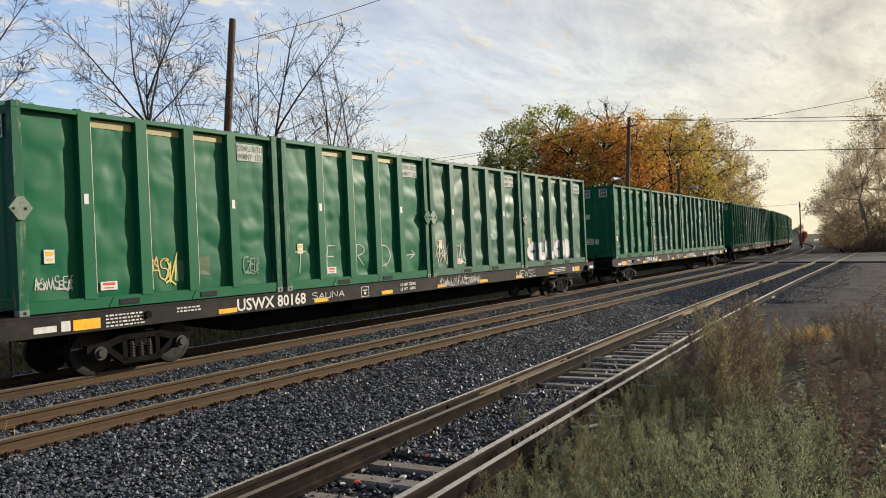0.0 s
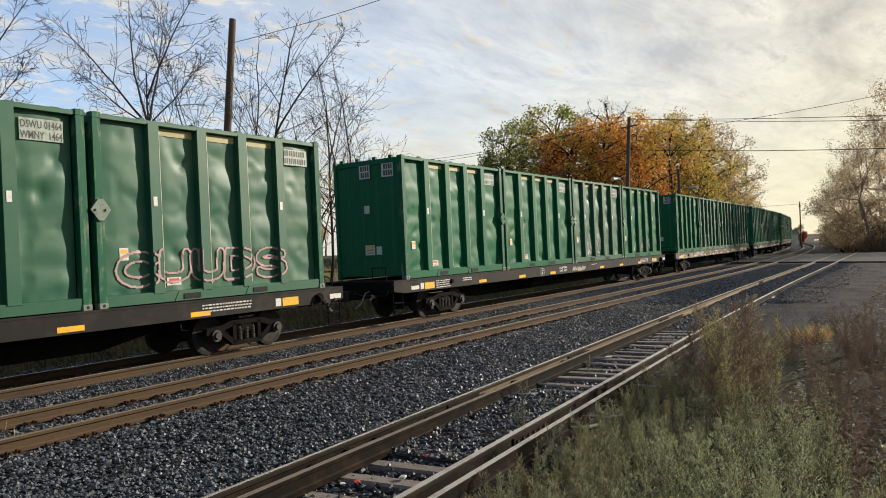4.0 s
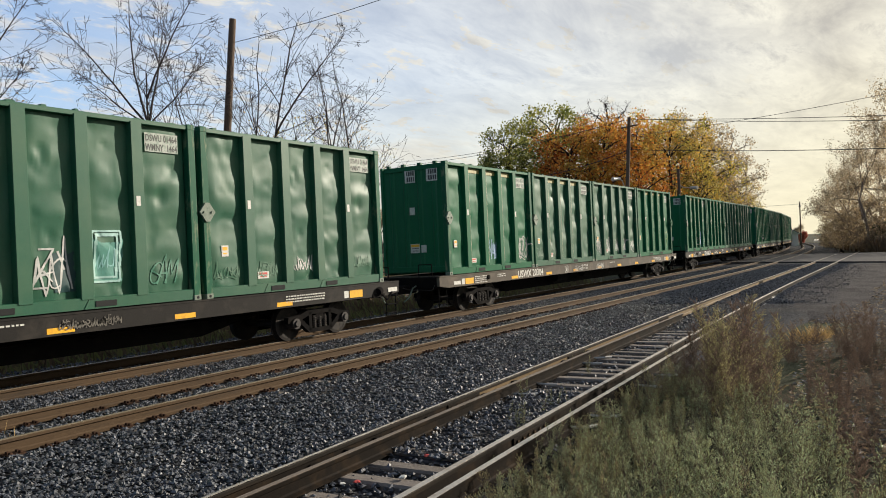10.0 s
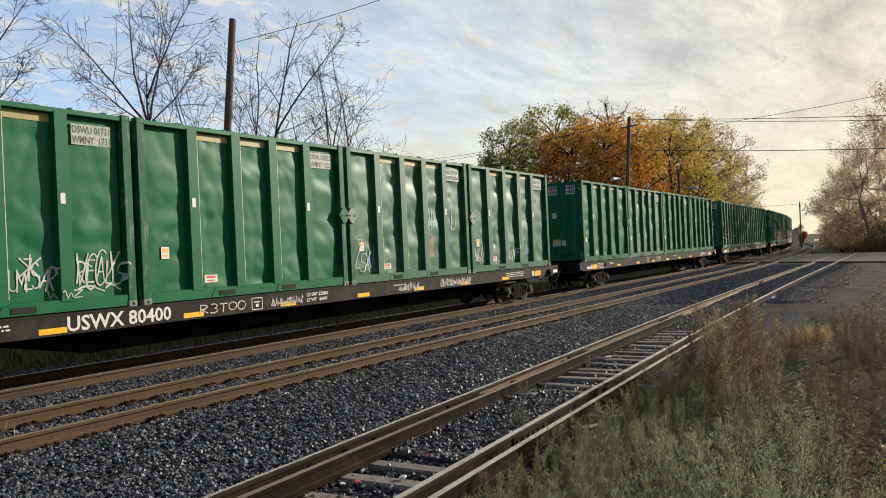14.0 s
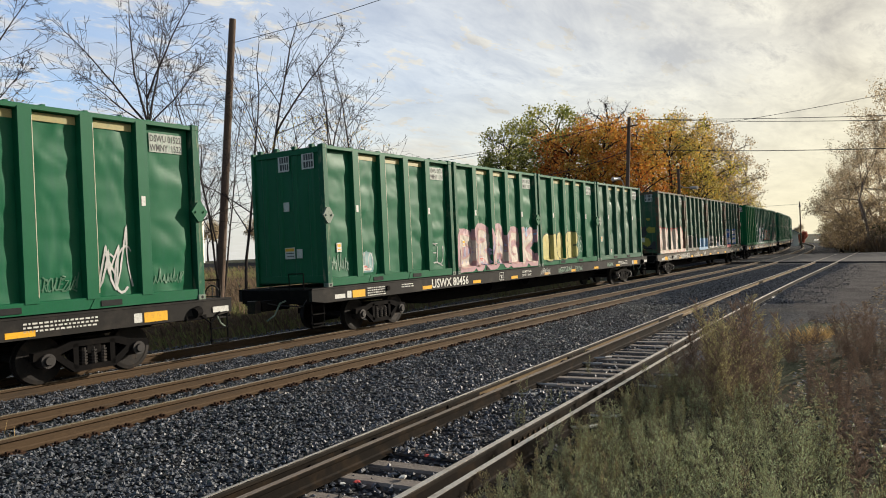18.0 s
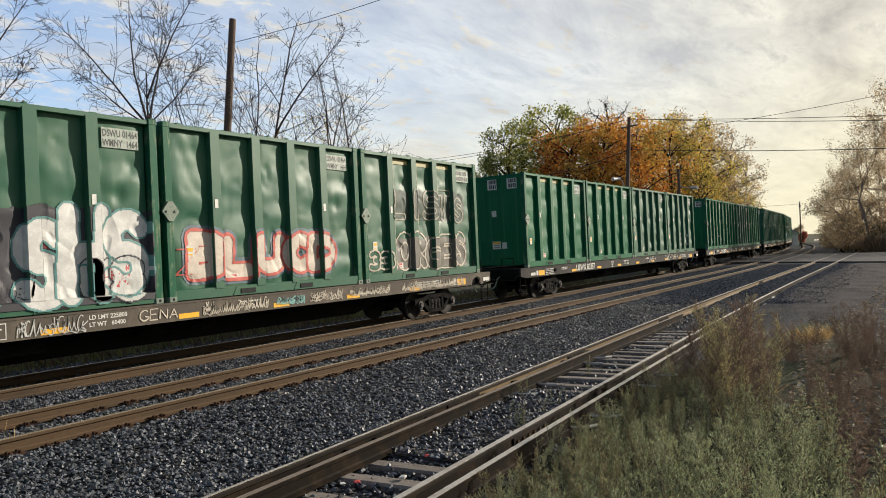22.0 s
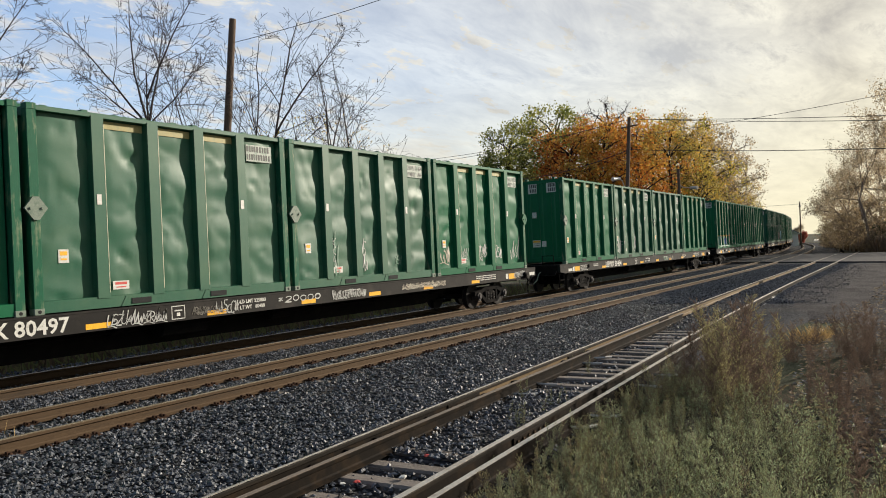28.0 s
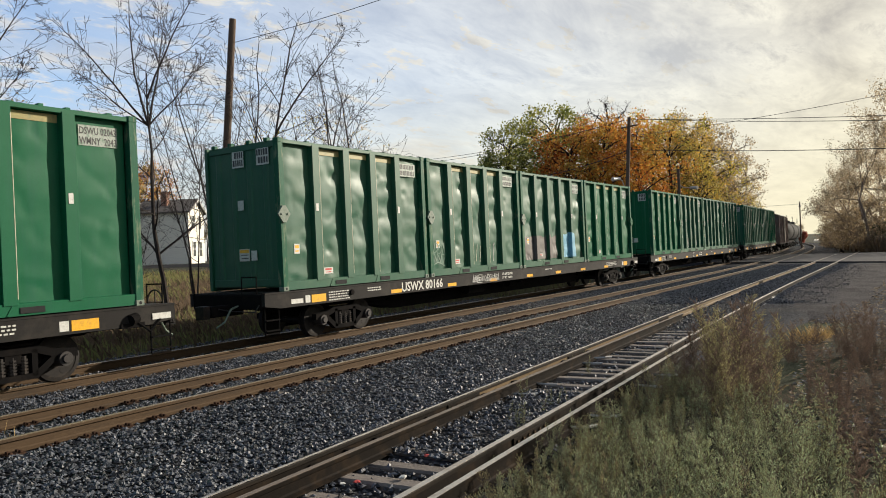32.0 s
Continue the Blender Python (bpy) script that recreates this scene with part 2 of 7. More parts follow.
EDGE_TAPE = material("cream_edge_tape", (0.50, 0.50, 0.37), 0.5, spots=(0.06, 0.16, 0.08), spot_scale=3, bump=0.05)
TAPE = material("dull_yellow_tape", (0.30, 0.26, 0.09), 0.5, spots=(0.2, 0.21, 0.09), spot_scale=7, bump=0.05)
# near-black colour that stands for the shade inside openings
POCKET = material("forklift_pocket_dark", (0.01, 0.012, 0.012), 0.9, bump=0)
HEAD_STEEL = material("rail_head_side", (0.012, 0.010, 0.008), 0.65, metal=0.0, spec=0.1, spots=(0.030, 0.021, 0.014), spot_scale=3, stretch=(0.2, 1, 3))
HEAD_BROWN = material("brown_rail_head", (0.17, 0.135, 0.105), 0.55, spots=(0.08, 0.06, 0.045), spot_scale=3, stretch=(0.2, 1, 1))
def leaf_material(name, tones, trans, scale=0.35):
    """Leaves whose colour drifts from bough to bough and differs a little from leaf to leaf."""
    m = bpy.data.materials.new(name)
    m.use_nodes = True
    nt = m.node_tree
    n, l = nt.nodes.new, nt.links.new
    p = nt.nodes["Principled BSDF"]
    tc, ns, geo, info = n("ShaderNodeTexCoord"), n("ShaderNodeTexNoise"), n("ShaderNodeNewGeometry"), n("ShaderNodeObjectInfo")
    ns.noise_dimensions = "4D"
    ns.inputs["Scale"].default_value, ns.inputs["Detail"].default_value = scale, 2
    l(tc.outputs["Object"], ns.inputs["Vector"])
    w = n("ShaderNodeMath")
    w.operation = "MULTIPLY"
    l(info.outputs["Random"], w.inputs[0])
    w.inputs[1].default_value = 20
    l(w.outputs[0], ns.inputs["W"])
    add = n("ShaderNodeMath")
    add.operation = "MULTIPLY_ADD"
    l(geo.outputs["Random Per Island"], add.inputs[0])
    add.inputs[1].default_value = 0.22
    l(ns.outputs["Fac"], add.inputs[2])
    rp = n("ShaderNodeValToRGB")
    while len(rp.color_ramp.elements) < len(tones):
        rp.color_ramp.elements.new(0.5)
    for k, t in enumerate(tones):
        e = rp.color_ramp.elements[k]
        e.position, e.color = 0.40 + 0.42 * k / (len(tones) - 1), (*t, 1)
    l(add.outputs[0], rp.inputs[0])
    hs, mr = n("ShaderNodeHueSaturation"), n("ShaderNodeMapRange")
    mr.inputs["To Min"].default_value, mr.inputs["To Max"].default_value = 0.7, 1.25
    l(geo.outputs["Random Per Island"], mr.inputs[0])
    l(mr.outputs[0], hs.inputs["Value"])
    l(rp.outputs[0], hs.inputs["Color"])
    l(hs.outputs[0], p.inputs["Base Color"])
    p.inputs["Roughness"].default_value, p.inputs["Specular IOR Level"].default_value = 0.7, 0.25
    tr, mx = n("ShaderNodeBsdfTranslucent"), n("ShaderNodeMixShader")
    l(hs.outputs[0], tr.inputs["Color"])
    mx.inputs[0].default_value = trans
    l(p.outputs[0], mx.inputs[1])
    l(tr.outputs[0], mx.inputs[2])
    l(mx.outputs[0], nt.nodes["Material Output"].inputs["Surface"])
    return m


LEAF_OLIVE = leaf_material("olive_leaves", [(0.15, 0.19, 0.055), (0.26, 0.28, 0.07), (0.46, 0.41, 0.10)], 0.5)
LEAF_ORANGE = leaf_material("orange_leaves", [(0.46, 0.13, 0.03), (0.58, 0.22, 0.04), (0.52, 0.33, 0.06), (0.26, 0.27, 0.08)], 0.5, 0.28)
LEAF_GOLD = leaf_material("golden_leaves", [(0.32, 0.32, 0.08), (0.54, 0.45, 0.09), (0.62, 0.38, 0.08), (0.42, 0.37, 0.18)], 0.5)
LEAF_TAN = leaf_material("pale_tan_leaves", [(0.34, 0.27, 0.17), (0.48, 0.39, 0.26), (0.56, 0.47, 0.33)], 0.55)
LEAF_BROWN = leaf_material("brown_leaves", [(0.23, 0.17, 0.10), (0.36, 0.28, 0.17), (0.47, 0.37, 0.23)], 0.5)
LEAF_RED = material("red_leaves", (0.42, 0.12, 0.08), 0.7, grain=0.1, bump=0, island=0.35, trans=0.3)
LEAF_DARK = material("dark_evergreen_leaves", (0.05, 0.07, 0.03), 0.7, grain=0.1, bump=0, island=0.4)
WEED_GREEN = material("grey_green_weed_leaves", (0.335, 0.405, 0.235), 0.75, grain=0.1, bump=0, island=0.35, sub=(0.38, 0.385, 0.20), trans=0.5)
WEED_OLIVE = material("yellow_olive_weed_leaves", (0.39, 0.37, 0.17), 0.8, grain=0.1, bump=0, island=0.35, sub=(0.22, 0.155, 0.10), trans=0.45)
WEED_BROWN = material("dry_brown_weed_leaves", (0.21, 0.150, 0.112), 0.85, grain=0.1, bump=0, island=0.4, sub=(0.13, 0.085, 0.070), trans=0.45)
STRAW = material("dry_straw", (0.52, 0.36, 0.15), 0.85, bump=0, island=0.35, trans=0.2)
STEM = material("weed_stems", (0.14, 0.105, 0.07), 0.85, bump=0)
SIDING_GREY = material("grey_house_siding", (0.44, 0.45, 0.43), 0.8, stretch=(0.2, 0.2, 9), grain=0.12, grain_scale=3, bump=0.3, bump_scale=2)
SIDING_WHITE = material("cream_house_siding", (0.70, 0.67, 0.58), 0.8, stretch=(0.2, 0.2, 9), grain=0.08, grain_scale=3, bump=0.3, bump_scale=2)
SIDING_BLUE = material("blue_grey_house_siding", (0.24, 0.26, 0.29), 0.8, stretch=(0.2, 0.2, 9), grain=0.1, grain_scale=3, bump=0.3, bump_scale=2)
SHINGLE = material("grey_roof_shingles", (0.14, 0.125, 0.11), 0.9, spots=(0.09, 0.08, 0.075), spot_scale=2, grain_scale=12, bump=0.4, bump_scale=12)
BRICK_RED = material("chimney_brick", (0.25, 0.13, 0.09), 0.9, spots=(0.35, 0.3, 0.27), spot_scale=6)
PANE = material("dark_window_glass", (0.02, 0.024, 0.03), 0.08, bump=0)
BOXCAR = material("dusty_brown_boxcar", (0.14, 0.095, 0.075), 0.75, spots=(0.2, 0.17, 0.15), spot_scale=0.8)
TANK = material("black_tank_steel", (0.03, 0.03, 0.03), 0.8, spec=0.08, spots=(0.06, 0.055, 0.05), spot_scale=0.8)
PALE_METAL = material("pale_galvanised_steel", (0.5, 0.5, 0.48), 0.5, metal=0.4, spots=(0.35, 0.33, 0.3), spot_scale=4)
WORN_PANEL = material("worn_white_panel", (0.33, 0.37, 0.33), 0.55, spots=(0.10, 0.19, 0.13), spot_scale=8, spot_range=(0.45, 0.65), bump=0)
BRUSH = material("dry_brush", (0.16, 0.11, 0.066), 0.9, bump=0, island=0.5, sub=(0.15, 0.105, 0.065), trans=0.4)
GRASS = material("yellow_green_grass", (0.19, 0.20, 0.07), 0.9, bump=0, island=0.4, sub=(0.25, 0.21, 0.085), trans=0.4)


# ---------------------------------------------------------------- mesh helpers
class Geo:
    """Plain lists of corners and faces, made into one mesh at the end."""

    def __init__(self):
        self.v, self.f = [], []

    def box(self, x0, x1, y0, y1, z0, z1, b=0.0):
        i = len(self.v)
        if b <= 0:
            self.v += [(x, y, z) for z in (z0, z1) for y in (y0, y1) for x in (x0, x1)]
            self.f += [tuple(i + k for k in q) for q in ((0, 2, 3, 1), (4, 5, 7, 6), (0, 1, 5, 4), (2, 6, 7, 3), (0, 4, 6, 2), (1, 3, 7, 5))]
            return self
        # chamfered box: three corners at each of the eight corners
        idx = {}
        for sx in (0, 1):
            for sy in (0, 1):
                for sz in (0, 1):
                    x, y, z = (x0, x1)[sx], (y0, y1)[sy], (z0, z1)[sz]
                    dx, dy, dz = (b, -b)[sx], (b, -b)[sy], (b, -b)[sz]
                    for k, c in enumerate(((x, y + dy, z + dz), (x + dx, y, z + dz), (x + dx, y + dy, z))):
                        idx[sx, sy, sz, k] = len(self.v)
                        self.v.append(c)
        ring = ((0, 0), (1, 0), (1, 1), (0, 1))
        self.f.append(tuple(idx[0, a, c, 0] for a, c in ring[::-1]))
        self.f.append(tuple(idx[1, a, c, 0] for a, c in ring))
        self.f.append(tuple(idx[a, 0, c, 1] for a, c in ring))
        self.f.append(tuple(idx[a, 1, c, 1] for a, c in ring[::-1]))
        self.f.append(tuple(idx[a, c, 0, 2] for a, c in ring[::-1]))
        self.f.append(tuple(idx[a, c, 1, 2] for a, c in ring))
        for a in (0, 1):
            for c in (0, 1):
                self.f.append((idx[0, a, c, 1], idx[1, a, c, 1], idx[1, a, c, 2], idx[0, a, c, 2]))
                self.f.append((idx[a, 0, c, 0], idx[a, 1, c, 0], idx[a, 1, c, 2], idx[a, 0, c, 2]))
                self.f.append((idx[a, c, 0, 0], idx[a, c, 1, 0], idx[a, c, 1, 1], idx[a, c, 0, 1]))
        for a in (0, 1):
            for c in (0, 1):
                for e in (0, 1):
                    self.f.append((idx[a, c, e, 0], idx[a, c, e, 1], idx[a, c, e, 2]))
        return self

    def tube(self, p, q, r0, r1=None, n=8, caps=True):
        r1 = r0 if r1 is None else r1
        p, q = Vector(p), Vector(q)
        d = (q - p).normalized()
        a = d.orthogonal().normalized()
        b = d.cross(a)
        i = len(self.v)
        for c, r in ((p, r0), (q, r1)):
            for k in range(n):
                t = 2 * math.pi * k / n
                self.v.append(tuple(c + a * (r * math.cos(t)) + b * (r * math.sin(t))))
        self.f += [(i + k, i + (k + 1) % n, i + n + (k + 1) % n, i + n + k) for k in range(n)]
        if caps:
            self.f += [tuple(i + k for k in range(n))[::-1], tuple(i + n + k for k in range(n))]
        return self

    def hoop(self, centre, big, small, n=16, m=6):
        """A closed round rim standing across x."""
        i = len(self.v)
        for k in range(n):
            a = 2 * math.pi * k / n
            for j in range(m):
                b = 2 * math.pi * j / m
                d = big + small * math.cos(b)
                self.v.append((centre[0] + small * math.sin(b), centre[1] + d * math.cos(a), centre[2] + d * math.sin(a)))
        self.f += [(i + k * m + j, i + k * m + (j + 1) % m, i + (k + 1) % n * m + (j + 1) % m, i + (k + 1) % n * m + j)
                   for k in range(n) for j in range(m)]
        return self

    def pipe(self, pts, r, n=6):
        for a, b in zip(pts, pts[1:]):
            self.tube(a, b, r, r, n)
        return self

    def extrude(self, poly, axis, a, b):
        """A flat outline pushed along an axis: outline corners are the two other coordinates in order."""
        i, n = len(self.v), len(poly)
        for c in (a, b):
            for u, w in poly:
                self.v.append((c, u, w) if axis == "x" else (u, c, w) if axis == "y" else (u, w, c))
        self.f += [(i + k, i + (k + 1) % n, i + n + (k + 1) % n, i + n + k) for k in range(n)]
        self.f += [tuple(i + k for k in range(n))[::-1], tuple(i + n + k for k in range(n))]
        return self

    def quad(self, a, b, c, d):
        i = len(self.v)
        self.v += [a, b, c, d]
        self.f.append((i, i + 1, i + 2, i + 3))
        return self

    def mesh(self, name, mat, smooth=False, fix=True):
        me = bpy.data.meshes.new(name)
        me.from_pydata(self.v, [], self.f)
        if fix:
            bm = bmesh.new()
            bm.from_mesh(me)
            bmesh.ops.recalc_face_normals(bm, faces=bm.faces)
            bm.to_mesh(me)
            bm.free()
        if smooth:
            me.polygons.foreach_set("use_smooth", [True] * len(me.polygons))
        me.materials.append(mat)
        return me


def part(name, geo, mat, parent, label="", at=None, smooth=False, fix=True):
    """One mesh object under a thing or a part. geo: a Geo, or a ready mesh to share."""
    me = geo if isinstance(geo, bpy.types.Mesh) else geo.mesh(name, mat, smooth, fix)
    ob = new(name, me)
    ob.parent = parent
    if at is not None:
        ob.location = at
    if label:
        ob["label"] = label
    return ob


def thing(name, label, category, group="", kind="", at=(0, 0, 0), turn=0.0):
    ob = new(name)
    ob.location, ob.rotation_euler[2] = at, turn
    return tagged(ob, label, category, group, kind)


def solid(name, geo, mat, label, category, kind="", group="", smooth=False, fix=True):
    return tagged(new(name, geo.mesh(name, mat, smooth, fix)), label, category, group, kind)


def lettering(words, size):
    """A mesh of words in the built-in font, in its x-y plane."""
    cu = bpy.data.curves.new("words", "FONT")
    cu.body, cu.size, cu.resolution_u = words, size, 2
    cu.offset = size * 0.02
    tmp = new("words", cu)
    bpy.context.view_layer.update()
    me = bpy.data.meshes.new_from_object(tmp.evaluated_get(bpy.context.evaluated_depsgraph_get()))
    bpy.data.objects.remove(tmp)
    return me


# ---------------------------------------------------------------- the line of the tracks
BEND_X, BEND_R = 33.0, 819.0
MAIN_Y, TRAIN_Y, GAUGE = 10.22, 14.06, 1.505
OLD_GAUGE = 1.57


def on_track(y0, s):
    """Place and heading on a track that lies at y0 on the straight, s metres along."""
    if s <= BEND_X:
        return s, y0, 0.0
    r = MAIN_Y + BEND_R - y0
    a = (s - BEND_X) / r
    return BEND_X + r * math.sin(a), y0 + r * (1 - math.cos(a)), a


def siding(s):
    if s <= 0:
        return s, 4.30 + 0.0593 * s, math.atan(0.0593)
    if s <= 45:
        return s, 4.30 + 0.0593 * s - 0.00046 * s * s, math.atan(0.0593 - 0.00092 * s)
    return s, 6.037 + 0.0205 * (s - 45), math.atan(0.0205)


def sweep(line, steps, profile, shift):
    """A closed outline (sideways, up) led along a line."""
    g = Geo()
    n = len(profile)
    for s in steps:
        x, y, a = line(s)
        for u, w in profile:
            k = u + shift
            g.v.append((x - k * math.sin(a), y + k * math.cos(a), w))
    for j in range(len(steps) - 1):
        for k in range(n):
            g.f.append((j * n + k, j * n + (k + 1) % n, (j + 1) * n + (k + 1) % n, (j + 1) * n + k))
    g.f += [tuple(range(n))[::-1], tuple(range((len(steps) - 1) * n, len(steps) * n))]
    return g


RAIL = [(-0.076, -0.186), (0.076, -0.186), (0.076, -0.176), (0.022, -0.158), (0.0095, -0.14), (0.0095, -0.055), (0.034, -0.042), (0.037, -0.008),
        (0.03, -0.002), (-0.03, -0.002), (-0.037, -0.008), (-0.034, -0.042), (-0.0095, -0.055), (-0.0095, -0.14), (-0.022, -0.158), (-0.076, -0.176)]
HEAD_SIDE = [(-0.0385, -0.040), (-0.030, -0.046), (0.030, -0.046), (0.0385, -0.040), (0.0385, -0.010), (0.031, -0.0015), (-0.031, -0.0015), (-0.0385, -0.010)]
HEAD = [(-0.033, -0.001), (0.033, -0.001), (0.033, 0.002), (-0.033, 0.002)]
HEAD_OLD = [(-0.012, -0.001), (0.024, -0.001), (0.024, 0.002), (-0.012, 0.002)]


def railway(line, steps, label, side, top, tie_from, tie_to, tie_z, spacing, gauge=GAUGE):
    tr = thing("railway_track", label, "railway track", "railway tracks", "structure")
    for sgn in (-1, 1):
        if gauge > GAUGE and sgn > 0:
            # the siding's far rail: shade coloured into the near length, sunlight into the rest
            r = part("rail", sweep(line, [v for v in steps if v <= 9.0], RAIL, sgn * gauge / 2), side, tr, "dark greasy old rail")
            part("rail", sweep(line, [v for v in steps if v >= 9.0], RAIL, sgn * gauge / 2), RAIL_SUNLIT, tr, "rail with pale yellow-brown rust")
        else:
            r = part("rail", sweep(line, steps, RAIL, sgn * gauge / 2), side, tr)
        part("rail_head", sweep(line, steps, HEAD_SIDE, sgn * gauge / 2), HEAD_STEEL if gauge > GAUGE else side, r, "steel flank of the rail head")
        part("running_surface", sweep(line, steps, HEAD if gauge == GAUGE or sgn < 0 else HEAD_OLD, sgn * gauge / 2), top, r, "worn bright strip on the rail head")
    rng = random.Random(len(label))
    # the siding's tie ends lie under soil on the lot's side
    near_end = -1.29 if gauge == GAUGE else -0.98
    tie = Geo().box(-0.11, 0.11, near_end, 1.29, -0.17, 0, 0.025).mesh("tie", TIE_WOOD)
    plate = Geo()
    wide = 0.17 if gauge > GAUGE else 0.23
    plate.box(-0.11, 0.11, -wide, wide, 0, 0.016)
    for dx in (-0.06, 0.06):
        for dy in (-0.115, 0.115) if gauge > GAUGE else (-0.19, -0.115, 0.115, 0.19):
            plate.box(dx - 0.018, dx + 0.018, dy - 0.025, dy + 0.025, 0.012, 0.045, 0.006)
    plate = plate.mesh("tie_plate", RAIL_DARK if gauge > GAUGE else PLATE_RUST)
    s = tie_from
    while s < tie_to:
        x, y, a = line(s)
        t = part("tie", tie, None, tr)
        sunk = 0.035 if gauge > GAUGE and (6.9 < s < 10.2 or s > 19) else 0.0
        if gauge > GAUGE:
            sunk += 0.03 * rng.random() ** 2
        t.location = (x, y, tie_z - sunk + rng.uniform(-0.012, 0.008))
        t.rotation_euler[0] = rng.uniform(-0.012, 0.012)
        t.rotation_euler[2] = a + rng.uniform(-0.02, 0.02)
        if s < 29 and abs(y - TRAIN_Y) > 0.5:
            for sgn in (-1, 1):
                q = part("tie_plate", plate, None, t)
                q.location = (0, sgn * gauge / 2, 0.004 if gauge > GAUGE else 0.012)
        s += spacing * rng.uniform(0.94, 1.06)
    return tr


def rng_steps(*cuts):
    out = []
    for a, b, d in cuts:
        s = a
        while s < b - 1e-6:
            out.append(s)
            s += d
    return out + [cuts[-1][1]]


MAIN_STEPS = rng_steps((-700, 33, 733), (33, 440, 5))


def build_tracks():
    railway(lambda s: on_track(TRAIN_Y, s), MAIN_STEPS, "main track with rust-brown rails under the moving train", RAIL_RUST, RAIL_TOP, 3.0, 46.0, -0.2, 0.52)
    railway(lambda s: on_track(MAIN_Y, s), MAIN_STEPS, "empty main track with rust-brown rails on dark ballast", RAIL_RUST, RAIL_TOP, 2.5, 46.0, -0.19, 0.52)
    railway(siding, rng_steps((-120, 0, 120), (0, 45, 3), (45, 88, 43)), "old siding with worn rails on exposed grey wooden ties", RAIL_DARK, RAIL_TOP_OLD,
            1.5, 58.0, -0.192, 0.53, OLD_GAUGE)
    # two loose rails lie along the siding, one beside each running rail
    for shift, end in ((OLD_GAUGE / 2 - 0.27, 21.0), (-OLD_GAUGE / 2 - 0.25, 17.5)):
        steps = rng_steps((-4, end, 1.25))
        low = [(u, w - 0.012) for u, w in RAIL]
        r = tagged(new("spare_rail", sweep(siding, steps, low, shift).mesh("spare_rail", RAIL_DARK)), "old rusty spare rail lying along the siding", "rail", "spare rails")
        part("running_surface", sweep(siding, steps, [(u, w - 0.012) for u, w in HEAD], shift), HEAD_BROWN if shift > 0 else RAIL_TOP_OLD, r, "tan rusty top of the rail head")
    # rusty anchors clipped round the foot of the siding's far rail
    rng = random.Random(5)
    track = next(o for o in scene.objects if o.name.startswith("railway_track") and "siding" in o["label"])
    for k in range(16):
        s = 5.6 + 0.55 * k + rng.uniform(-0.12, 0.12)
        x, y, a = siding(s)
        g = Geo().box(-0.05, 0.05, -0.10, -0.012, -0.15, -0.09, 0.012).box(0.07, 0.13, -0.09, -0.012, -0.16, -0.10, 0.012).tube((0.02, -0.13, -0.135), (0.02, -0.05, -0.12), 0.022, n=6)
        q = part("anchor", g, HEAD_STEEL, track, "dark rusty rail anchor")
        q.location = (x - OLD_GAUGE / 2 * math.sin(a), y + OLD_GAUGE / 2 * math.cos(a), rng.uniform(-0.01, 0.02))
        q.rotation_euler[2] = a
    # joint bars with bolts on the siding
    bar = thing("joint_bar", "rusty steel joint bar bolted to the siding rail", "rail joint", "rail joints")
    g = Geo().box(-0.46, 0.46, -0.034, -0.012, -0.14, -0.05, 0.006)
    part("bar", g, RAIL_DARK, bar)
    for k in range(6):
        part("bolt", Geo().tube((-0.38 + k * 0.152, -0.055, -0.095), (-0.38 + k * 0.152, -0.03, -0.095), 0.02, n=6), RAIL_RUST, bar)
    spots = [(8.9, 1), (13.4, 1), (20.0, 1), (37.0, 1), (7.6, -1), (16.0, -1), (31.0, -1)]
    for i, (s, sgn) in enumerate(spots):
        x, y, a = siding(s)
        m = Matrix.Translation((x - sgn * OLD_GAUGE / 2 * math.sin(a), y + sgn * OLD_GAUGE / 2 * math.cos(a), 0)) @ Matrix.Rotation(a, 4, "Z")
        if i == 0:
            bar.matrix_basis = m
        else:
            copy_thing(bar, m)


def lay(x, y):
    """Height of the ground sheet."""
    z = -0.34
    if y < 3.2:
        k = min(1, (3.2 - y) / 2.2)
        z += 0.20 * k * k * (3 - 2 * k)
    if y > 17:
        k = min(1, max(0, (y - 22) / 42))
        z += 2.2 * k * k * (3 - 2 * k)
    return z + 0.05 * noise.noise((x * 0.35, y * 0.35, 0)) * (1 if abs(x) < 150 and abs(y) < 150 else 0)


def lift(s):
    """The ballast rises between the rails towards the road."""
    return 0.08 * min(1.0, max(0.0, (s - 22) / 10))


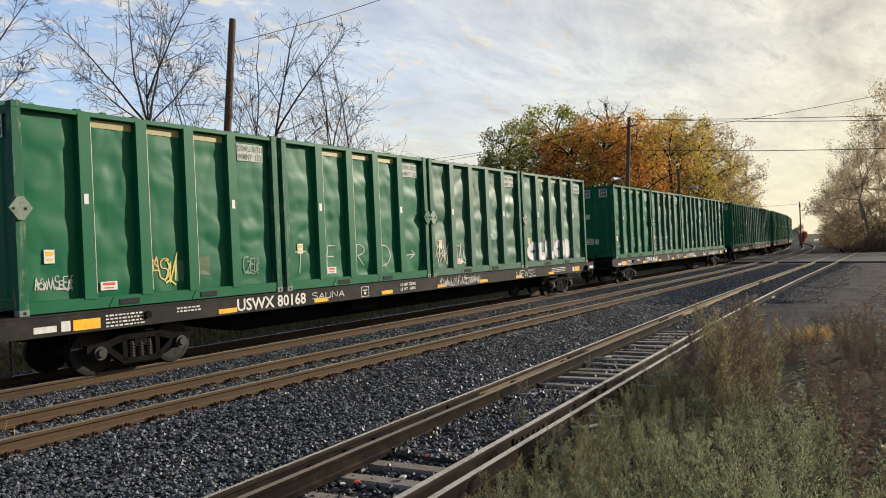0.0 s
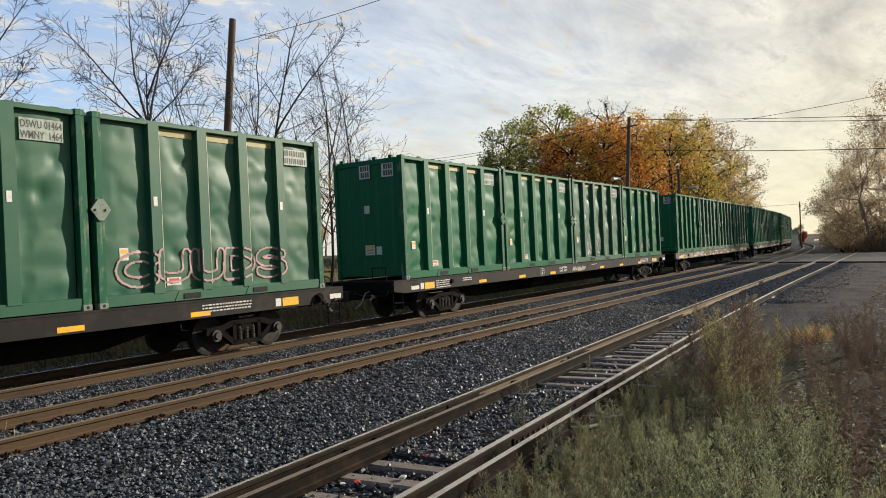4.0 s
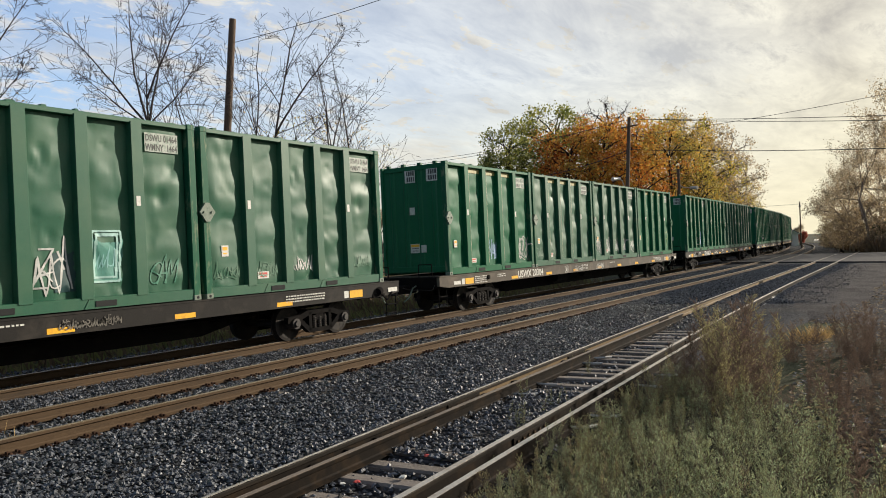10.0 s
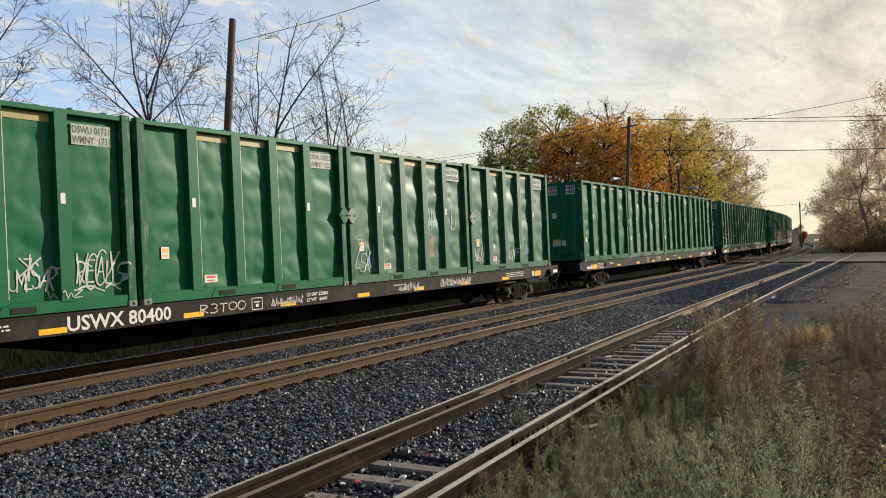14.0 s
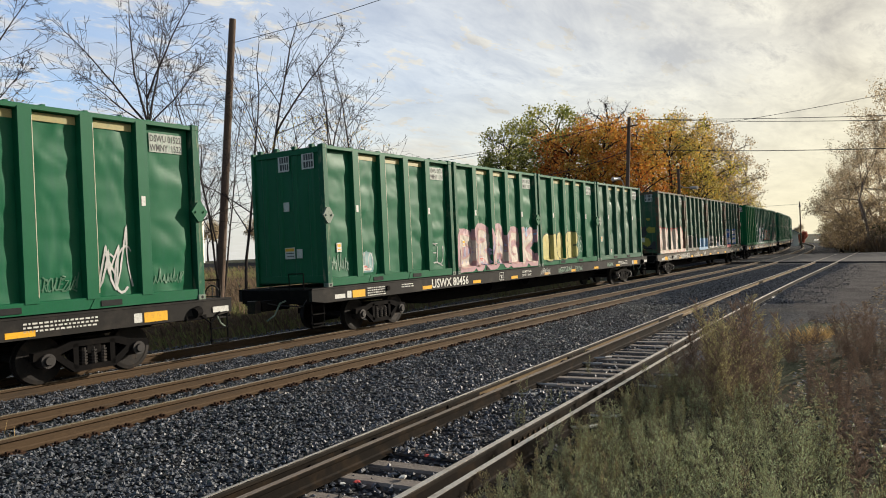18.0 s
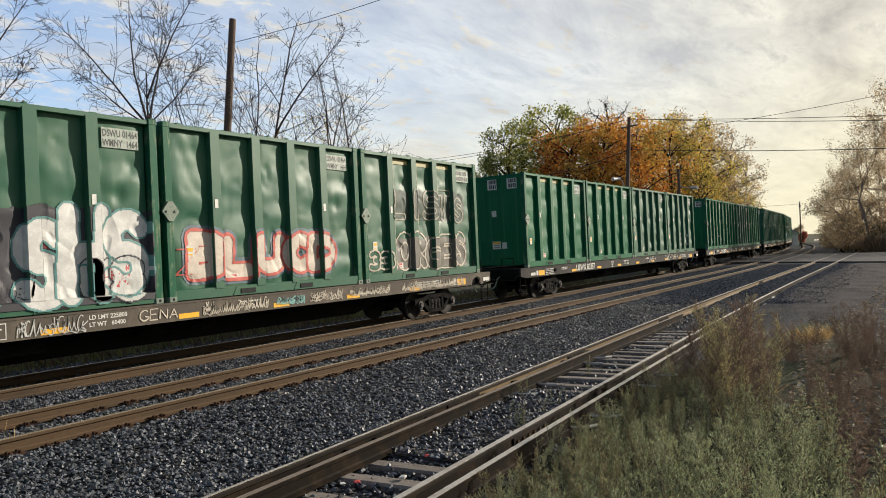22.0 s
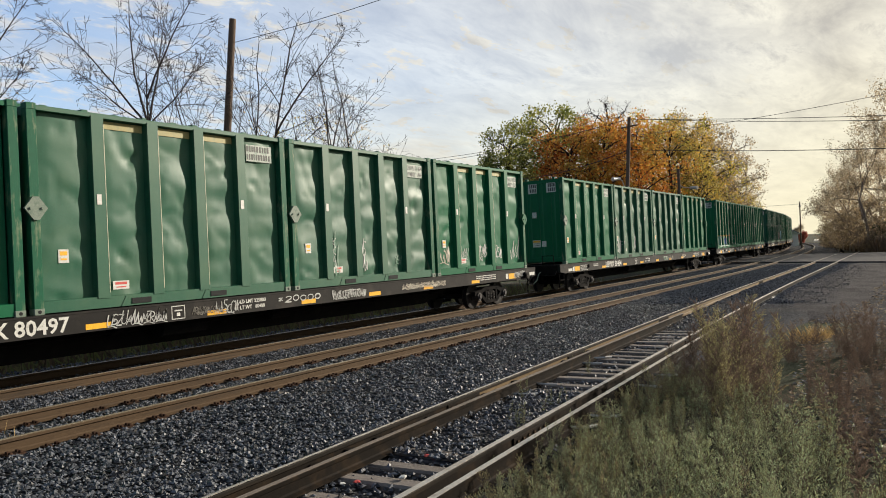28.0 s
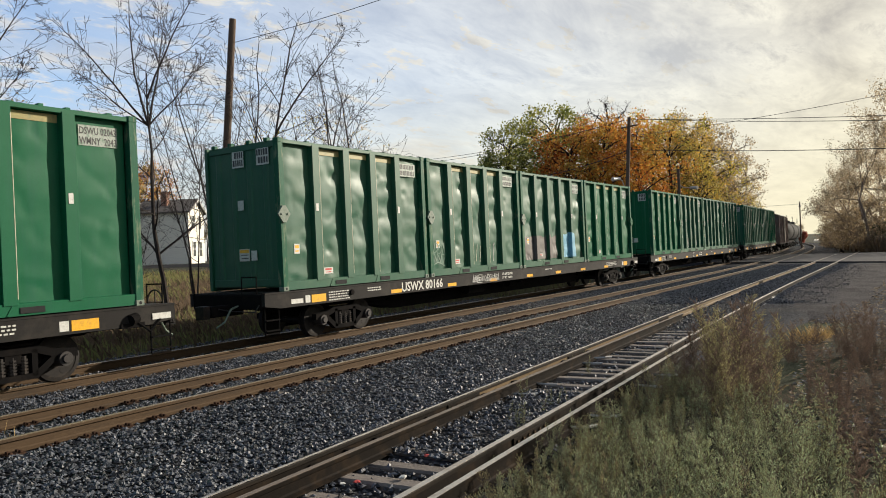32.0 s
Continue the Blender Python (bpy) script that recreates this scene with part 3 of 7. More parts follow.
def build_ground():
    xs = rng_steps((-2600, -120, 400), (-120, -10, 10), (-10, 60, 1.0), (60, 140, 5), (140, 300, 20), (300, 2600, 460))
    ys = rng_steps((-2600, -100, 500), (-100, -12, 8), (-12, 22, 0.8), (22, 110, 6), (110, 2600, 415))
    g = Geo()
    g.v = [(x, y, lay(x, y)) for y in ys for x in xs]
    nx = len(xs)
    g.f = [(j * nx + i, j * nx + i + 1, (j + 1) * nx + i + 1, (j + 1) * nx + i) for j in range(len(ys) - 1) for i in range(nx - 1)]
    solid("ground", g, GROUND, "rough earth with thin dry grass and moss", "ground", "structure", smooth=True, fix=False)

    # ballast bed, one sheet under all three tracks
    steps = rng_steps((-700, -20, 680), (-20, 33, 0.5), (33, 120, 4), (120, 440, 10))
    g = Geo()
    across = [(-8.2, -0.62), (-7.4, -0.34)] + [(-7.0 + 0.25 * k, -0.205) for k in range(50)] + [(6.3, -0.3), (7.4, -0.62)]
    for s in steps:
        x, y, a = on_track(MAIN_Y, s)
        for u, w in across:
            k = u
            if u < -4.4:
                # the edge on the lot's side follows the siding, widens towards the road and ends beyond it
                e = siding(s)[1] - 1.7
                e += (1.7 - e) * min(1, max(0, (s - 13) / 10))
                e = (e if s < 84 else 6.6) - MAIN_Y
                k = -4.4 + (u + 4.4) * (e + 4.4) / (-8.2 + 4.4)
            px, py = x - k * math.sin(a), y + k * math.cos(a)
            near = -20 < s < 60
            z = w + (0.028 * noise.noise((px * 1.3, py * 1.3, 3)) if near else 0)
            if w > -0.25 and s < 90:
                z += lift(px)
            # the old siding lies bare between its rails
            if near and abs(py - siding(px)[1]) < 0.75 and (px < 6.6 or 10.4 < px < 19):
                z -= 0.055
            # shallow troughs between the tracks
            if near and -4.2 < u < -1.6:
                z -= 0.05 * math.sin((u + 4.2) / 2.6 * math.pi)
            g.v.append((px, py, z))
    n = len(across)
    g.f = [(j * n + i, (j + 1) * n + i, (j + 1) * n + i + 1, j * n + i + 1) for j in range(len(steps) - 1) for i in range(n - 1)]
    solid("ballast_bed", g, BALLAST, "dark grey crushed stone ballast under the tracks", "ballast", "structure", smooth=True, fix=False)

    # loose stones on the ballast nearest to the viewer
    rs = np.random.RandomState(4)
    base = np.array([(1, 0, 0), (-1, 0, 0), (0, 1, 0), (0, -1, 0), (0, 0, 1), (0, 0, -1)], float)
    tri = np.array([(0, 2, 4), (2, 1, 4), (1, 3, 4), (3, 0, 4), (2, 0, 5), (1, 2, 5), (3, 1, 5), (0, 3, 5)])
    count = 96000
    u = rs.rand(count)
    x = 2.6 + 26 * u ** 1.7
    y = np.where(rs.rand(count) < 0.86, 3.4 + rs.rand(count) * 9.9, 13.3 + rs.rand(count) * 3.4)
    side = 4.30 + 0.0593 * x - 0.00046 * x * x
    keep = (y > side - 1.0) & ~((abs(abs(y - side) - GAUGE / 2) < 0.11) | (abs(abs(y - MAIN_Y) - GAUGE / 2) < 0.12) | ((abs(abs(y - MAIN_Y) - GAUGE / 2) < 0.25) & (rs.rand(count) < 0.85)) | (abs(abs(y - TRAIN_Y) - GAUGE / 2) < 0.12))
    # fewer stones lie between the siding's rails, where the ties are bare
    keep &= (abs(y - side) > 0.95) | (rs.rand(count) < 0.4) | ((x > 6.6) & (x < 10.4))
    x, y = x[keep], y[keep]
    c = len(x)
    size = (0.014 + 0.021 * rs.rand(c) ** 1.6)
    pts = base[None] * (1 + 0.55 * (rs.rand(c, 6, 1) - 0.5)) + 0.5 * (rs.rand(c, 6, 3) - 0.5)
    pts *= size[:, None, None] * np.array([1.15, 1.15, 0.8])
    ang = rs.rand(c) * 6.28
    ca, sa = np.cos(ang)[:, None], np.sin(ang)[:, None]
    px = pts[:, :, 0] * ca - pts[:, :, 1] * sa + x[:, None]
    py = pts[:, :, 0] * sa + pts[:, :, 1] * ca + y[:, None]
    trough = np.where((y > MAIN_Y - 4.2) & (y < MAIN_Y - 1.6), 0.05 * np.sin((y - MAIN_Y + 4.2) / 2.6 * np.pi), 0.0)
    bare = np.where(((x < 6.6) | ((x > 10.4) & (x < 19))) & (abs(y - (4.30 + 0.0593 * x - 0.00046 * x * x)) < 0.75), 0.05, 0.0)
    rise = 0.08 * np.clip((x - 22) / 10, 0, 1)
    pz = pts[:, :, 2] + (rise - 0.194 + 0.036 * rs.rand(c) - trough - bare)[:, None]
    verts = np.stack([px, py, pz], -1).reshape(-1, 3)
    # smaller detail is enough farther along
    n2 = 46000
    x2 = 26 + 33 * rs.rand(n2) ** 1.3
    y2 = 2.0 + rs.rand(n2) * 11.0
    s2 = np.array([siding(v)[1] for v in x2])
    ok = (abs(abs(y2 - s2) - OLD_GAUGE / 2) > 0.14) & (y2 > s2 - 1.0 - 2.2 * rs.rand(n2) ** 2)
    for yy in (MAIN_Y, TRAIN_Y):
        mid = yy + np.maximum(0, x2 - BEND_X) ** 2 / (2 * BEND_R)
        ok &= abs(abs(y2 - mid) - GAUGE / 2) > 0.14
    x2, y2 = x2[ok], y2[ok]
    c2 = len(x2)
    q = (base[None] * (1 + 0.55 * (rs.rand(c2, 6, 1) - 0.5)) + 0.5 * (rs.rand(c2, 6, 3) - 0.5)) * (0.022 + 0.024 * rs.rand(c2))[:, None, None]
    q += np.stack([x2, y2, 0.08 * np.clip((x2 - 22) / 10, 0, 1) - 0.198], -1)[:, None, :]
    for pts3, cnt, mat, word in ((verts, c, STONE, "loose dark grey crushed stones between the rails"), (q.reshape(-1, 3), c2, FAR_STONE, "dull dark crushed stones towards the road")):
        faces = (tri[None] + (np.arange(cnt) * 6)[:, None, None]).reshape(-1, 3)
        me = bpy.data.meshes.new("ballast_stones")
        me.from_pydata(pts3.tolist(), [], faces.tolist())
        me.materials.append(mat)
        tagged(new("ballast_stones", me), word, "stones", kind="stuff")

    # the road over the tracks, and the unpaved lot beside it
    g = Geo()
    rows = [(-70, 40, 74), (-12, 54.5, 80), (2.5, 58, 82.5), (5, 59.7, 83.5), (9, 62.6, 85), (14, 65, 87), (21, 68, 90)]
    for z in (-0.5, -0.012):
        for y, a, b in rows:
            g.v += [(a, y, z), (b, y, z)]
    n = len(rows)
    for k in range(n - 1):
        a, b = 2 * k, 2 * n + 2 * k
        g.f += [(b, b + 1, b + 3, b + 2), (a, b, b + 2, a + 2), (a + 1, a + 3, b + 3, b + 1)]
    solid("road", g, ASPHALT, "worn grey asphalt road level with the rails", "road", "structure")
    g = Geo()
    xs, ys = rng_steps((12.5, 36, 0.5), (36, 62, 2)), rng_steps((-34, -6, 4), (-6, 6.4, 0.4))
    nx = len(xs)
    for y in ys:
        for x in xs:
            rim = min(1.0, max(0.0, (2.9 + 0.35 * noise.noise((x * 0.4, 3, 0)) - max(0, 24 - x) * 0.22 + 2.5 * min(1, max(0, (x - 20) / 9)) - y) / 0.8))
            z = lay(x, y)
            z += (-0.235 + lift(x) - z) * min(1, max(0, (y - 0.4) / 1.4)) * min(1, max(0, (x - 18) / 5))
            g.v.append((x, y, z - 0.10 + 0.15 * rim + 0.02 * noise.noise((x * 1.1, y * 1.1, 9))))
    g.f = [(j * nx + i, j * nx + i + 1, (j + 1) * nx + i + 1, (j + 1) * nx + i) for j in range(len(ys) - 1) for i in range(nx - 1)]
    solid("gravel_lot", g, LOT, "bare dirt and gravel lot beside the road", "lot", "structure", smooth=True, fix=False)


build_ground()
build_tracks()


# ---------------------------------------------------------------- containers
C_LEN, C_WID, C_TALL, RIB_D = 6.06, 2.60, 3.63, 0.15
RIBS = [(1.17, 1.42), (2.34, 2.59), (3.45, 3.70), (4.58, 4.82)]
PANELS = [(0.2, 1.17), (1.42, 2.34), (2.59, 3.45), (3.70, 4.58), (4.82, 5.86)]


def skin(x, z, seed, rough):
    """Depth of the dented side wall behind the outer face of the ribs."""
    for a, b in RIBS + [(-1, 0.2), (5.86, 9)]:
        if a <= x <= b:
            return 0.0
    for a, b in PANELS:
        if a <= x <= b:
            u = (x - a) / (b - a)
            w = min(1.0, 1.7 * math.sin(math.pi * min(1, max(0, u))))
            d = RIB_D - w * rough * 0.012
            # bulges pushed out from inside, one above the other, and creased dents
            wave = noise.noise((x * 0.55 + seed * 7.1, z * 1.5, seed)) + 0.6 * noise.noise((x * 0.9 + seed * 4.3, z * 3.1, seed + 3))
            d -= w * rough * (0.025 * wave + 0.005 * math.sin(z * 4.4 + seed + a * 3))
            crease = noise.noise((x * 1.7 + seed * 3.3, z * 1.3 + x * 0.9, seed + 5))
            d += w * rough * 0.05 * max(0.0, crease - 0.26)
            nick = noise.noise((x * 3.4 + seed * 1.9, z * 2.6, seed + 21))
            d += w * rough * 0.06 * max(0.0, nick - 0.34)
            fold = noise.noise((x * 1.3 + seed * 2.7 + z * 0.5, z * 0.9 - x * 0.4, seed + 11))
            d += w * rough * 0.009 * max(0.0, 0.16 - abs(fold)) / 0.16
            return max(0.012, d)
    return 0.0


def bay(seed, rough, a, b):
    g = Geo()
    if a < b:
        nx, nz = 12, 54
        i = len(g.v)
        for jz in range(nz + 1):
            z = 0.2 + (C_TALL - 0.28) * jz / nz
            for jx in range(nx + 1):
                x = a + (b - a) * jx / nx
                g.v.append((x, skin(min(b - 1e-4, max(a + 1e-4, x)), z, seed, rough), z))
        g.f += [(i + jz * (nx + 1) + jx, i + jz * (nx + 1) + jx + 1, i + (jz + 1) * (nx + 1) + jx + 1, i + (jz + 1) * (nx + 1) + jx)
                for jz in range(nz) for jx in range(nx)]
    return g


def make_container(seed, rough, paint, rail_paint, post_paint, tape, number, latch_front, lead):
    c = thing("waste_container", "", "container", "waste containers on the train")
    for a, b in PANELS:
        part("side_panel", bay(seed, rough, a, b), paint, c, smooth=True, fix=False)
    outline = [(0, 2.5), (0, C_WID), (0.17, C_WID)]
    for a, b in RIBS:
        outline += [(a - 0.02, 2.53), (a, C_WID), (b, C_WID), (b + 0.02, 2.53)]
    outline = [outline[0], outline[1], outline[2], (0.19, 2.53)] + outline[3:] + [(5.87, 2.53), (5.89, C_WID), (C_LEN, C_WID), (C_LEN, 2.5)]
    far = Geo().extrude(outline, "z", 0.02, C_TALL)
    part("far_side", far, paint, c)
    for x0, s in ((0.05, 1), (5.97, 1)):
        part("end_wall", Geo().box(x0, x0 + 0.04, 0.1, 2.5, 0.1, 3.55), paint, c)
    lid = Geo().box(0.08, 5.98, 0.08, 2.52, 3.54, 3.60, 0.02)
    rr = random.Random(seed + 40)
    for k in range(9):
        x = 0.4 + k * 0.63 + rr.uniform(-0.15, 0.15)
        lid.box(x, x + rr.uniform(0.06, 0.16), 0.04, 0.16, 3.58, C_TALL + rr.uniform(0.005, 0.035), 0.008)
    part("lid", lid, rail_paint, c)
    for a, b in RIBS:
        part("rib", Geo().extrude([(a - 0.012, RIB_D + 0.02), (a, 0.006), (a + 0.006, 0), (b - 0.006, 0), (b, 0.006), (b + 0.012, RIB_D + 0.02)], "z", 0.2, C_TALL - 0.07),
             paint, c)
    post = Geo().box(-0.0, 0.17, 0.0, 0.17, 0.0, C_TALL, 0.008).mesh("corner_post", post_paint)
    for x in (0, C_LEN - 0.17):
        part("corner_post", post, None, c, at=(x, 0, 0))
    for y in (0.015,):
        part("top_rail", Geo().box(0.15, 5.91, y, y + 0.1, C_TALL - 0.1, C_TALL - 0.01, 0.008), rail_paint, c)
    for x in (0.01, C_LEN - 0.11):
        part("header", Geo().box(x, x + 0.1, 0.17, C_WID - 0.17, C_TALL - 0.19, C_TALL - 0.03, 0.01), rail_paint, c)
    # bottom rail, sloped out over the fork pockets
    part("bottom_rail", Geo().extrude([(0.02, 0.02), (0.015, 0.225), (0.06, 0.235), (0.10, 0.225), (0.10, 0.02)], "x", 0.17, 5.89), rail_paint, c)
    # solid dark blocks in place of the pockets' shaded openings
    for x in (1.86, 3.72):
        part("fork_pocket", Geo().box(x, x + 0.42, 0.004, 0.06, 0.055, 0.16), POCKET, c, "dark open fork pocket")
        part("pocket_plate", Geo().extrude([(x - 0.22, 0.03), (x - 0.12, 0.21), (x - 0.1, 0.21), (x - 0.19, 0.03)], "y", 0.006, 0.03), rail_paint, c)
    cast = Geo().box(-0.006, 0.178, -0.008, 0.162, 0, 0.118, 0.012).mesh("corner_casting", SCUFF)
    # a dark plug stands for the shaded hole of each lower casting
    hole = Geo().tube((0.088, -0.0095, 0.06), (0.088, 0.02, 0.06), 0.032, n=10).mesh("casting_hole", POCKET)
    castings = [(0.0, 0.0, -0.006), (C_LEN - 0.172, 0.0, -0.006), (0.0, 0.0, C_TALL - 0.10), (C_LEN - 0.172, 0.0, C_TALL - 0.10)]
    dark = Geo().box(-0.006, 0.178, -0.008, 0.162, 0, 0.118, 0.012).mesh("corner_casting", post_paint)
    for i, p in enumerate(castings):
        q = part("corner_casting", cast if i < 2 else dark, None, c, at=p)
        if i < 2:
            part("casting_hole", hole, None, q)
    # door at the leading end: three pressed ribs, latch plates, hinge knobs
    for y in (0.42, 0.98, 1.54, 2.08) if lead else ():
        part("end_rib", Geo().extrude([(0.062, y - 0.06), (0.02, y), (0.02, y + 0.12), (0.062, y + 0.18)], "z", 0.28, C_TALL - 0.2), paint, c)
    if lead:
        part("door_sill", Geo().box(0.015, 0.07, 0.17, 2.43, 0.12, 0.30, 0.01), rail_paint, c)
    for y in (0.35, 0.95, 1.6, 2.2) if lead else (0.35,):
        part("lid_hinge", Geo().box(-0.01, 0.12, y, y + 0.13, C_TALL - 0.06, C_TALL + 0.05, 0.015), post_paint, c)
    lx = 0.085 if latch_front else C_LEN - 0.085
    part("latch_plate", Geo().extrude([(lx - 0.2, 1.83), (lx - 0.05, 2.03), (lx + 0.05, 2.03), (lx + 0.2, 1.83), (lx + 0.05, 1.63), (lx - 0.05, 1.63)], "y", -0.045, 0.0)
         .tube((lx - 0.1, -0.07, 1.83), (lx - 0.1, -0.03, 1.83), 0.025).tube((lx + 0.1, -0.07, 1.83), (lx + 0.1, -0.03, 1.83), 0.025), SCUFF if latch_front else rail_paint, c, "pale scuffed diamond latch plate")
    if tape:
        for k in (1, 2, 3):
            a, b = PANELS[k]
            g = Geo()
            zz = C_TALL - 0.19
            nn = 6
            yy = min(skin(a + 0.03 + (b - a - 0.06) * j / nn, zz + dz, seed, rough) for j in range(nn + 1) for dz in (-0.07, 0.0, 0.07)) - 0.006
            g.box(a + 0.02, b - 0.02, yy, yy + 0.004, zz - 0.075, zz + 0.07)
            part("tape_strip", g, TAPE, c, "dull yellow tape across the panel", fix=False)
        for k in (0, 1, 2):
            b = RIBS[k][1]
            part("edge_tape", Geo().box(b - 0.015, b - 0.002, -0.003, 0.001, 0.3, C_TALL - 0.2), EDGE_TAPE, c, "thin cream edge tape")
    # number panel of the last bay
    y = min(skin(4.9 + 0.1 * k, z, seed, rough) for k in range(9) for z in (3.0, 3.2, 3.4)) - 0.006
    ip = part("number_panel", Geo().box(4.95, 5.72, y, y + 0.004, 3.02, 3.40), WORN_PANEL, c, "white panel with worn black characters")
    if number:
        me = lettering(number[0] + "\n" + number[1], 0.185)
        me.materials.append(DARK_INK)
        t = part("inscription", me, None, ip)
        t.location, t.rotation_euler = (4.965, y - 0.003, 3.235), (radians(90), 0, 0)
        t.scale = (0.74 / max(0.1, max(v.co.x for v in me.vertices)), 1, 1)
    else:
        g = Geo()
        rr = random.Random(seed)
        for z in (3.06, 3.24):
            x = 4.97
            while x < 5.66:
                w = rr.uniform(0.03, 0.06)
                g.box(x, x + w, y - 0.003, y, z, z + 0.13)
                x += w + rr.uniform(0.02, 0.035)
        tagged(part("inscription", g, DARK_INK, ip), kind="stuff")
    # stickers
    for (x, z, w, h, ink) in ((1.27, 2.02, 0.09, 0.19, RED_INK), (4.68, 2.02, 0.09, 0.19, RED_INK), (0.62, 1.0, 0.19, 0.24, YELLOW), (1.72, 0.42, 0.34, 0.16, RED_INK)):
        y = min(skin(x + dx * w, z + dz * h, seed, rough) for dx in (-0.5, 0, 0.5) for dz in (-0.5, 0, 0.5)) - 0.008
        s = part("sticker", Geo().box(x - w / 2, x + w / 2, y, y + 0.004, z - h / 2, z + h / 2), STICKER, c)
        if w > 0.1:
            part("print", Geo().box(x - w * 0.36, x + w * 0.36, y - 0.002, y, z + h * 0.05, z + h * 0.36).box(x - w * 0.3, x + w * 0.3, y - 0.002, y, z - h * 0.3, z - h * 0.16), ink, s)
    # panels and stickers on the leading end
    for (y0, z, w, h, bars) in ((0.33, 3.05, 0.42, 0.42, 4), (1.20, 3.05, 0.40, 0.42, 4), (1.26, 2.0, 0.2, 0.24, 0), (1.12, 0.75, 0.36, 0.3, 2), (0.86, 0.76, 0.2, 0.24, 0)) if lead else ():
        s = part("end_plate", Geo().box(0.012, 0.019, y0, y0 + w, z, z + h), STICKER, c)
        if bars == 4:
            g = Geo()
            rr = random.Random(int(y0 * 100) + seed)
            for zz in (z + 0.04, z + 0.23):
                yy = y0 + 0.03
                while yy < y0 + w - 0.06:
                    ww = rr.uniform(0.04, 0.07)
                    g.box(0.009, 0.012, yy, yy + ww, zz, zz + 0.15)
                    yy += ww + 0.025
            tagged(part("inscription", g, DARK_INK, s), kind="stuff")
        elif bars == 2:
            part("warning_band", Geo().box(0.009, 0.012, y0 + 0.02, y0 + w - 0.02, z + h - 0.1, z + h - 0.02), YELLOW, s)
            part("print", Geo().box(0.009, 0.012, y0 + 0.04, y0 + w - 0.05, z + 0.14, z + 0.16).box(0.009, 0.012, y0 + 0.04, y0 + w - 0.08, z + 0.06, z + 0.08), DARK_INK, s)
    return c


# ---------------------------------------------------------------- spray paint on the side walls
SPRAY = {}


def spray(col):
    if col not in SPRAY:
        SPRAY[col] = material("spray_paint", col, 0.6, spots=tuple(c * 0.72 for c in col), spot_scale=5, spot_range=(0.4, 0.75), bump=0.05)
    return SPRAY[col]


def ribbon(g, pts, width, surf):
    """A painted line that follows the wall, drawn as small quads."""
    fine = []
    for (x0, z0), (x1, z1) in zip(pts, pts[1:]):
        n = max(1, int(math.hypot(x1 - x0, z1 - z0) / 0.045))
        fine += [(x0 + (x1 - x0) * k / n, z0 + (z1 - z0) * k / n) for k in range(n)]
    fine.append(pts[-1])
    prev = None
    for k, (x, z) in enumerate(fine):
        xa, za = fine[max(0, k - 1)]
        xb, zb = fine[min(len(fine) - 1, k + 1)]
        dx, dz = xb - xa, zb - za
        ln = math.hypot(dx, dz) or 1
        w = width * (0.75 + 0.5 * noise.noise((x * 4, z * 4, width * 50)))
        nx, nz = -dz / ln * w / 2, dx / ln * w / 2
        a = (x + nx, surf(x + nx, z + nz), z + nz)
        b = (x - nx, surf(x - nx, z - nz), z - nz)
        if prev:
            g.quad(prev[0], prev[1], b, a)
        prev = (a, b)


def arc(cx, cz, rx, rz, a0, a1, n=8):
    return [(cx + rx * math.cos(radians(a0 + (a1 - a0) * k / n)), cz + rz * math.sin(radians(a0 + (a1 - a0) * k / n))) for k in range(n + 1)]


